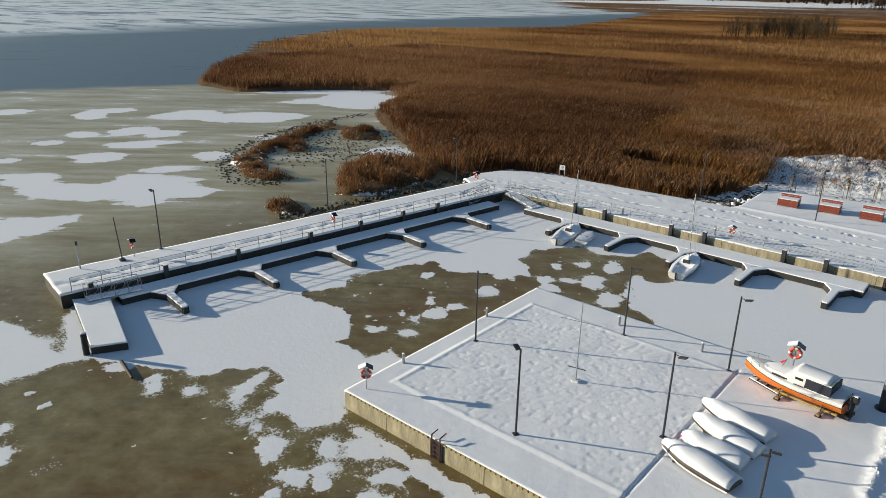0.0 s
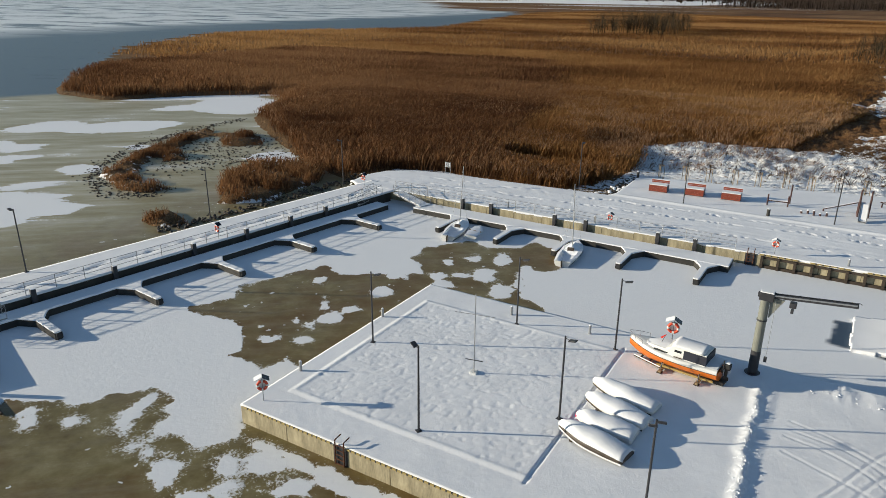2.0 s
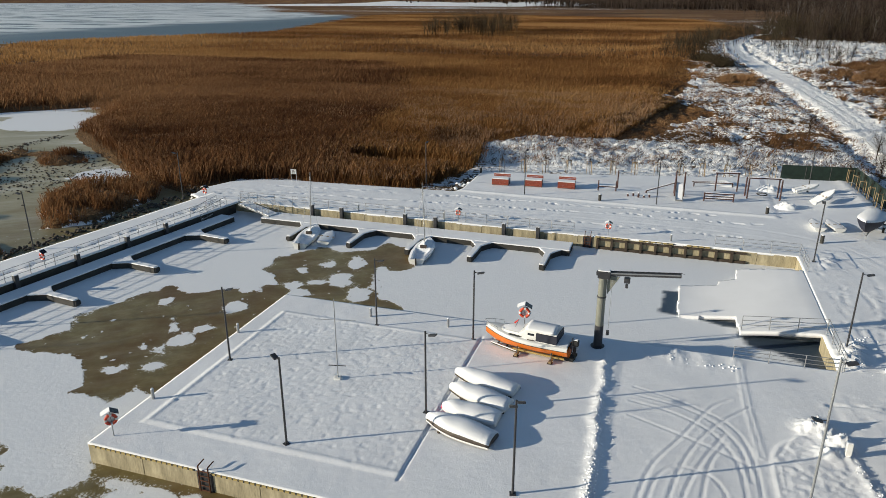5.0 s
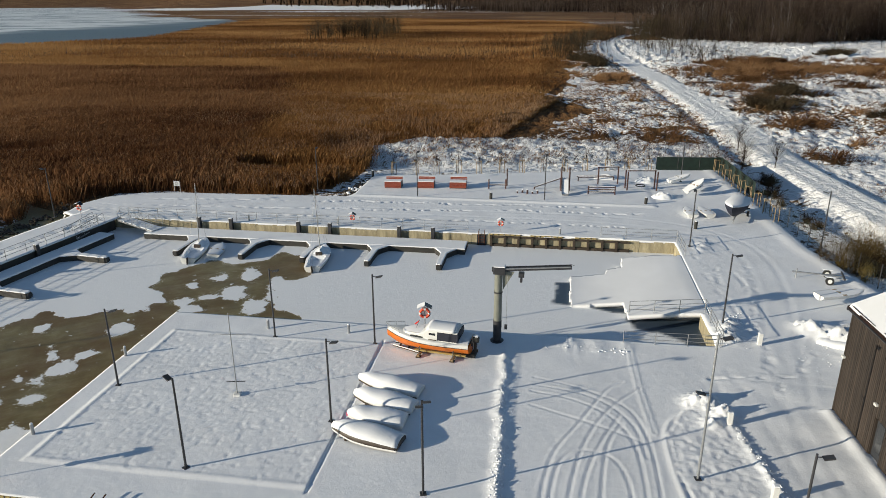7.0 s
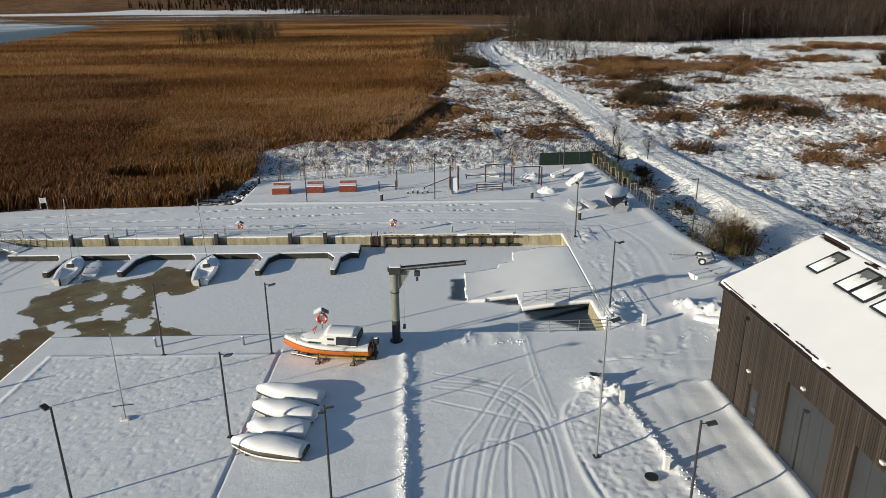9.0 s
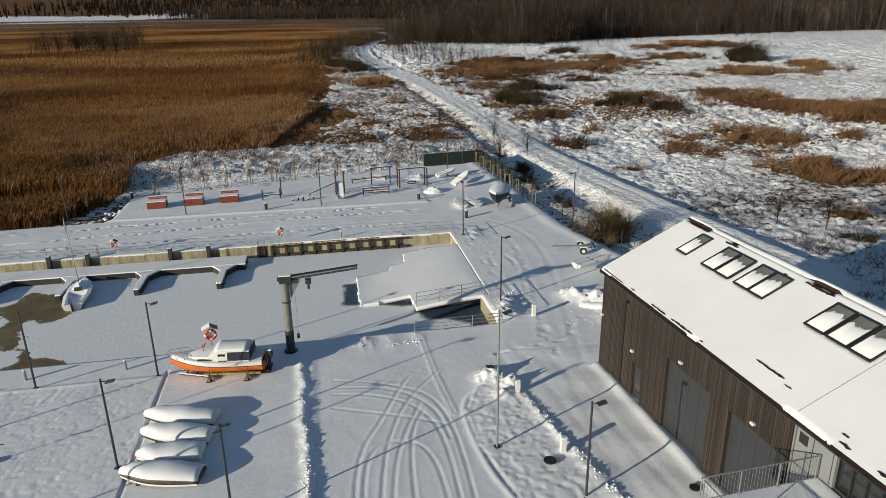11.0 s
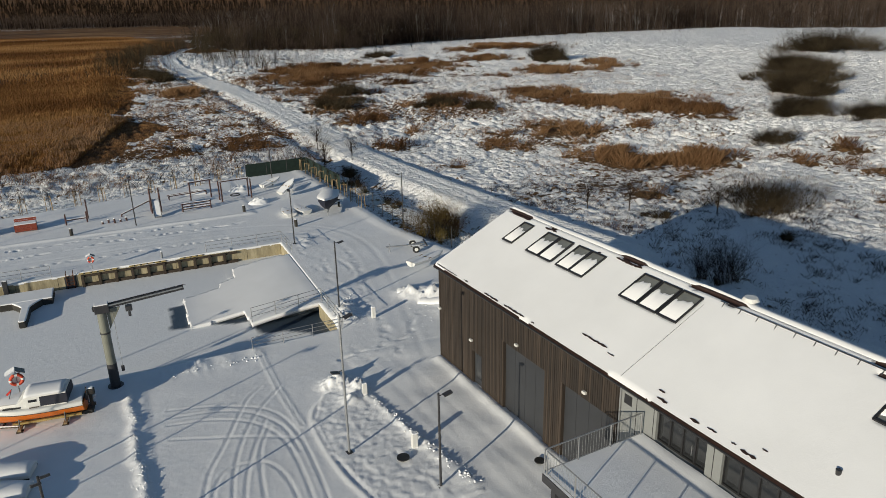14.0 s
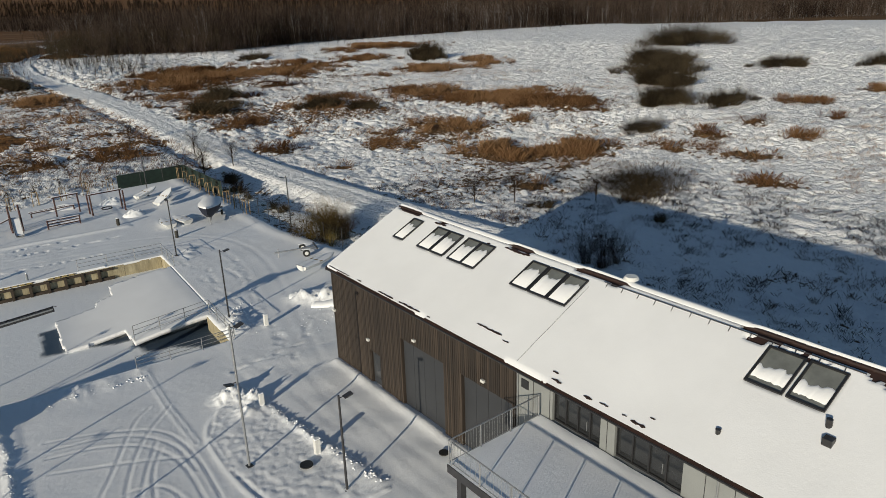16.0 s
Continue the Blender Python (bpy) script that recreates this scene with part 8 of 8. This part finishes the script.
def rock_mesh(name, places, size, seed, label, snow=True, material=STONE, what="stones"):
    """Loose stones as one heap, with snow lying on some of them."""
    r_ = np.random.default_rng(seed)
    base = bmesh.new()
    bmesh.ops.create_icosphere(base, subdivisions=1, radius=1)
    bv = np.array([vv.co[:] for vv in base.verts])
    bf = np.array([[vv.index for vv in fc.verts] for fc in base.faces])
    base.free()
    n = len(places)
    s = size * r_.uniform(0.5, 1.4, (n, 1, 1)) * r_.uniform(0.7, 1.3, (n, 1, 3)) * np.array((1, 1, 0.7))
    v = bv[None] * s * r_.uniform(0.8, 1.15, (n, len(bv), 1)) + places[:, None, :]
    f = (bf[None] + (np.arange(n) * len(bv))[:, None, None]).reshape(-1, 3)
    ob = raw(name, v.reshape(-1, 3), f, material)
    tagged(ob, label, what, kind="stuff")
    if snow:
        k = r_.uniform(0, 1, n) < 0.3
        v2 = v[k] * 1.0
        v2 = (v2 - places[k][:, None]) * np.array((0.8, 0.8, 0.55)) + places[k][:, None] + np.array((0.02, 0.03, 1.0)) * s[k] * np.array((0.1, 0.1, 0.62))
        f2 = (bf[None] + (np.arange(len(v2)) * len(bv))[:, None, None]).reshape(-1, 3)
        o2 = raw("stone_snow", v2.reshape(-1, 3), f2, SNOW, smooth_shade=True)
        tagged(o2, "snow lying on the stones", "snow", kind="stuff")


def places_along(line, n, spread, seed, dz=0.1):
    r_ = np.random.default_rng(seed)
    pts = np.array(line, float)
    seg = np.hypot(*np.diff(pts, axis=0).T)
    s = r_.uniform(0, seg.sum(), n)
    cum = np.concatenate([[0], np.cumsum(seg)])
    x, y = np.interp(s, cum, pts[:, 0]) + r_.normal(0, spread, n), np.interp(s, cum, pts[:, 1]) + r_.normal(0, spread, n)
    z = np.maximum(ground_z(x, y), ICE_Z) + dz
    return np.stack([x, y, z], -1)


rock_mesh("breakwater_stones", places_along([(-91, 84), (-90.5, 72), (-87, 60), (-82.5, 52), (-76, 45), (-68, 41.2), (-63.5, 42.8), (-62.6, 46)], 650, 0.7, 21, 0.0), 0.15, 22, "dark stones of a curved breakwater", False)
rock_mesh("shore_stones", places_along([(-52, 36), (-50.4, 44), (-49.5, 52), (-49, 57), (-48, 62)], 300, 0.6, 23), 0.16, 24, "dark shore stones beside the pier", False)
rock_mesh("ice_rubble", places_along([(-86, 70), (-78, 62), (-72, 55), (-66, 62), (-76, 72)], 700, 3.2, 25, 0.02), 0.13, 26, "dark rubble and mud behind the breakwater", False)
rock_mesh("bed_stones", places_along([(-19.4, 68.8), (-19.2, 72), (-18.8, 77)], 110, 0.35, 27, 0.25), 0.22, 28, "low stones along the planted bed")
rock_mesh("bed_stones", places_along([(-1.5, 78.6), (3, 79.0), (6, 79.6)], 80, 0.15, 29, 0.1), 0.16, 30, "low stone edging in the playground")



def clods_along(line, n, spread, seed, size, label, z=0.06):
    r_ = np.random.default_rng(seed + 500)
    p = places_along(line, n, spread, seed)
    p[:, 2] = snow_height(p[:, 0], p[:, 1]) - 0.02 + z * 0.3 * r_.random(n)
    rock_mesh("snow_clods", p, size, seed, label, False, SNOW, "snow")


clods_along([(0.62, 34.5), (0.75, 31), (0.9, 27), (1.1, 22), (1.3, 17)], 420, 0.16, 41, 0.055, "crumbled snow clods along the ploughed bank")
clods_along([(1.1, 34), (1.35, 27), (1.6, 20)], 90, 0.4, 42, 0.04, "loose snow clods beside the ploughed bank")
clods_along([(11.0, 30.3), (12.2, 29.3), (12.8, 26.5), (13.4, 23), (14.2, 19)], 170, 0.2, 43, 0.055, "snow clods along the kerb bank")
clods_along([(2.0, 35.4), (5, 35.5), (8, 35.6)], 30, 0.2, 44, 0.06, "snow clods at the quay edge")
clods_along([(14.2, 36.8), (14.6, 39), (15.0, 40.6), (15.6, 42)], 80, 0.35, 45, 0.055, "trampled snow clods beside the boat slot")
clods_along([(16.6, 36), (18.5, 34), (20.5, 38)], 36, 0.8, 46, 0.05, "snow clods in front of the boathouse")

# staked young trees behind the yard and along the fence


def staked_tree(m, seed, label="young bare tree tied between pale stakes"):
    t = thing("young_tree", m, label, "tree", "staked young trees")
    for k in range(3):
        a = 2.1 * k
        part("stake", rod(bmesh.new(), (0.4 * math.cos(a), 0.4 * math.sin(a), -0.2), (0.36 * math.cos(a), 0.36 * math.sin(a), 1.5), 0.035, None, 6), BARE_WOOD, t)
    for k in range(3):
        a, b = 2.1 * k, 2.1 * (k + 1)
        part("tie_bar", rod(bmesh.new(), (0.36 * math.cos(a), 0.36 * math.sin(a), 1.42), (0.36 * math.cos(b), 0.36 * math.sin(b), 1.42), 0.025, None, 5), BARE_WOOD, t)
    part("trunk", rod(bmesh.new(), (0, 0, -0.1), (0.03, 0, 1.9), 0.028, 0.016, 6), BARK, t)
    v, f = twig_array(26, 2.9, 1.1, 0.009, 2, seed, 0.8, 1.8)
    raw("crown", v, f, TWIG, t)
    return t


s0 = staked_tree(pose(-16.5, 79.6, -0.25), 5)
for k in range(1, 13):
    x = -16.5 + 2.65 * k
    copy_thing(s0, pose(x, 79.6 + 0.21 * 2.65 * k + (0.4 if k % 2 else 0), -0.25, 0, 0, 47 * k))
for k in range(9):
    y = 85.4 - 2.6 * k
    copy_thing(s0, pose(float(np.interp(y, [57, 74, 87], [24.9, 23.9, 23.2])), y, -0.02, 0, 0, 31 * k))

# fence
fence = thing("fence", pose(0, 0, 0), "dark green mesh fence behind the boat yard", "fence")
FL = [(16.2, 86.3), (24.3, 87.2), (25.1, 74.4), (26.1, 57), (28.3, 47), (33.4, 38)]
me = None
for i, ((x0, y0), (x1, y1)) in enumerate(zip(FL, FL[1:])):
    L = math.hypot(x1 - x0, y1 - y0)
    n = round(L / 2.5)
    for k in range(n):
        p = (x0 + (x1 - x0) * k / n, y0 + (y1 - y0) * k / n)
        if me is None:
            ob = part("post", rod(bmesh.new(), (0, 0, -0.8), (0, 0, 1.45), 0.035, None, 6), DARK_STEEL, fence)
            me = ob.data
        else:
            ob = new("post", me)
            ob.parent = fence
        ob.matrix_basis = pose(p[0], p[1], 0)
        m = Matrix.Translation((p[0], p[1], 0)) @ Matrix.Rotation(math.atan2(y1 - y0, x1 - x0), 4, 'Z')
        if i < 2:
            part("screen", box(bmesh.new(), 0.03, L / n - 0.03, -0.012, 0.012, -0.4, 1.4, m), MESH_GREEN, fence)
        else:
            bm = bmesh.new()
            for q in range(8):
                box(bm, 0, L / n, -0.004, 0.004, -0.4 + 0.25 * q, -0.392 + 0.25 * q, m)
            for q in range(12):
                box(bm, L / n * q / 12, L / n * q / 12 + 0.007, -0.003, 0.003, -0.4, 1.38, m)
            part("wire_mesh", bm, MESH_GREEN, fence)

# information boards and pier-head lights
ib = thing("notice_board", pose(-38.4, 66.6, 0, 0, 0, 10), "white notice board on two posts beside the promenade", "sign")
for s in (-1, 1):
    part("post", rod(bmesh.new(), (s * 0.32, 0, -0.4), (s * 0.32, 0, 1.3), 0.035, None, 6), STEEL, ib)
part("board", box(bmesh.new(), -0.3, 0.3, -0.03, 0.0, 0.7, 1.25), WHITE, ib)
for k in range(4):
    part("text_bar", box(bmesh.new(), -0.22, 0.22 - 0.08 * (k % 2), -0.036, -0.031, 0.78 + 0.11 * k, 0.83 + 0.11 * k), DARK_STEEL, ib)
bl = thing("beacon_post", PIER @ pose(2.4, 4.2, 0), "short dark beacon post at the pier head", "beacon")
part("post", rod(bmesh.new(), (0, 0, -0.05), (0, 0, 1.9), 0.06, None, 8), STEEL, bl)
part("lantern", rod(bmesh.new(), (0, 0, 1.9), (0, 0, 2.2), 0.1, 0.08, 10), DARK_STEEL, bl)
bp = thing("range_mast", PIER @ pose(5.4, 4.0, 0, 4, -4, 0), "dark leaning mast with a square foot on the pier", "mast")
part("foot", box(bmesh.new(), -0.2, 0.2, -0.2, 0.2, -0.02, 0.15), DARK_STEEL, bp)
part("pole", rod(bmesh.new(), (0, 0, 0.1), (0, 0, 3.7), 0.05, 0.035, 8), DARK_STEEL, bp)
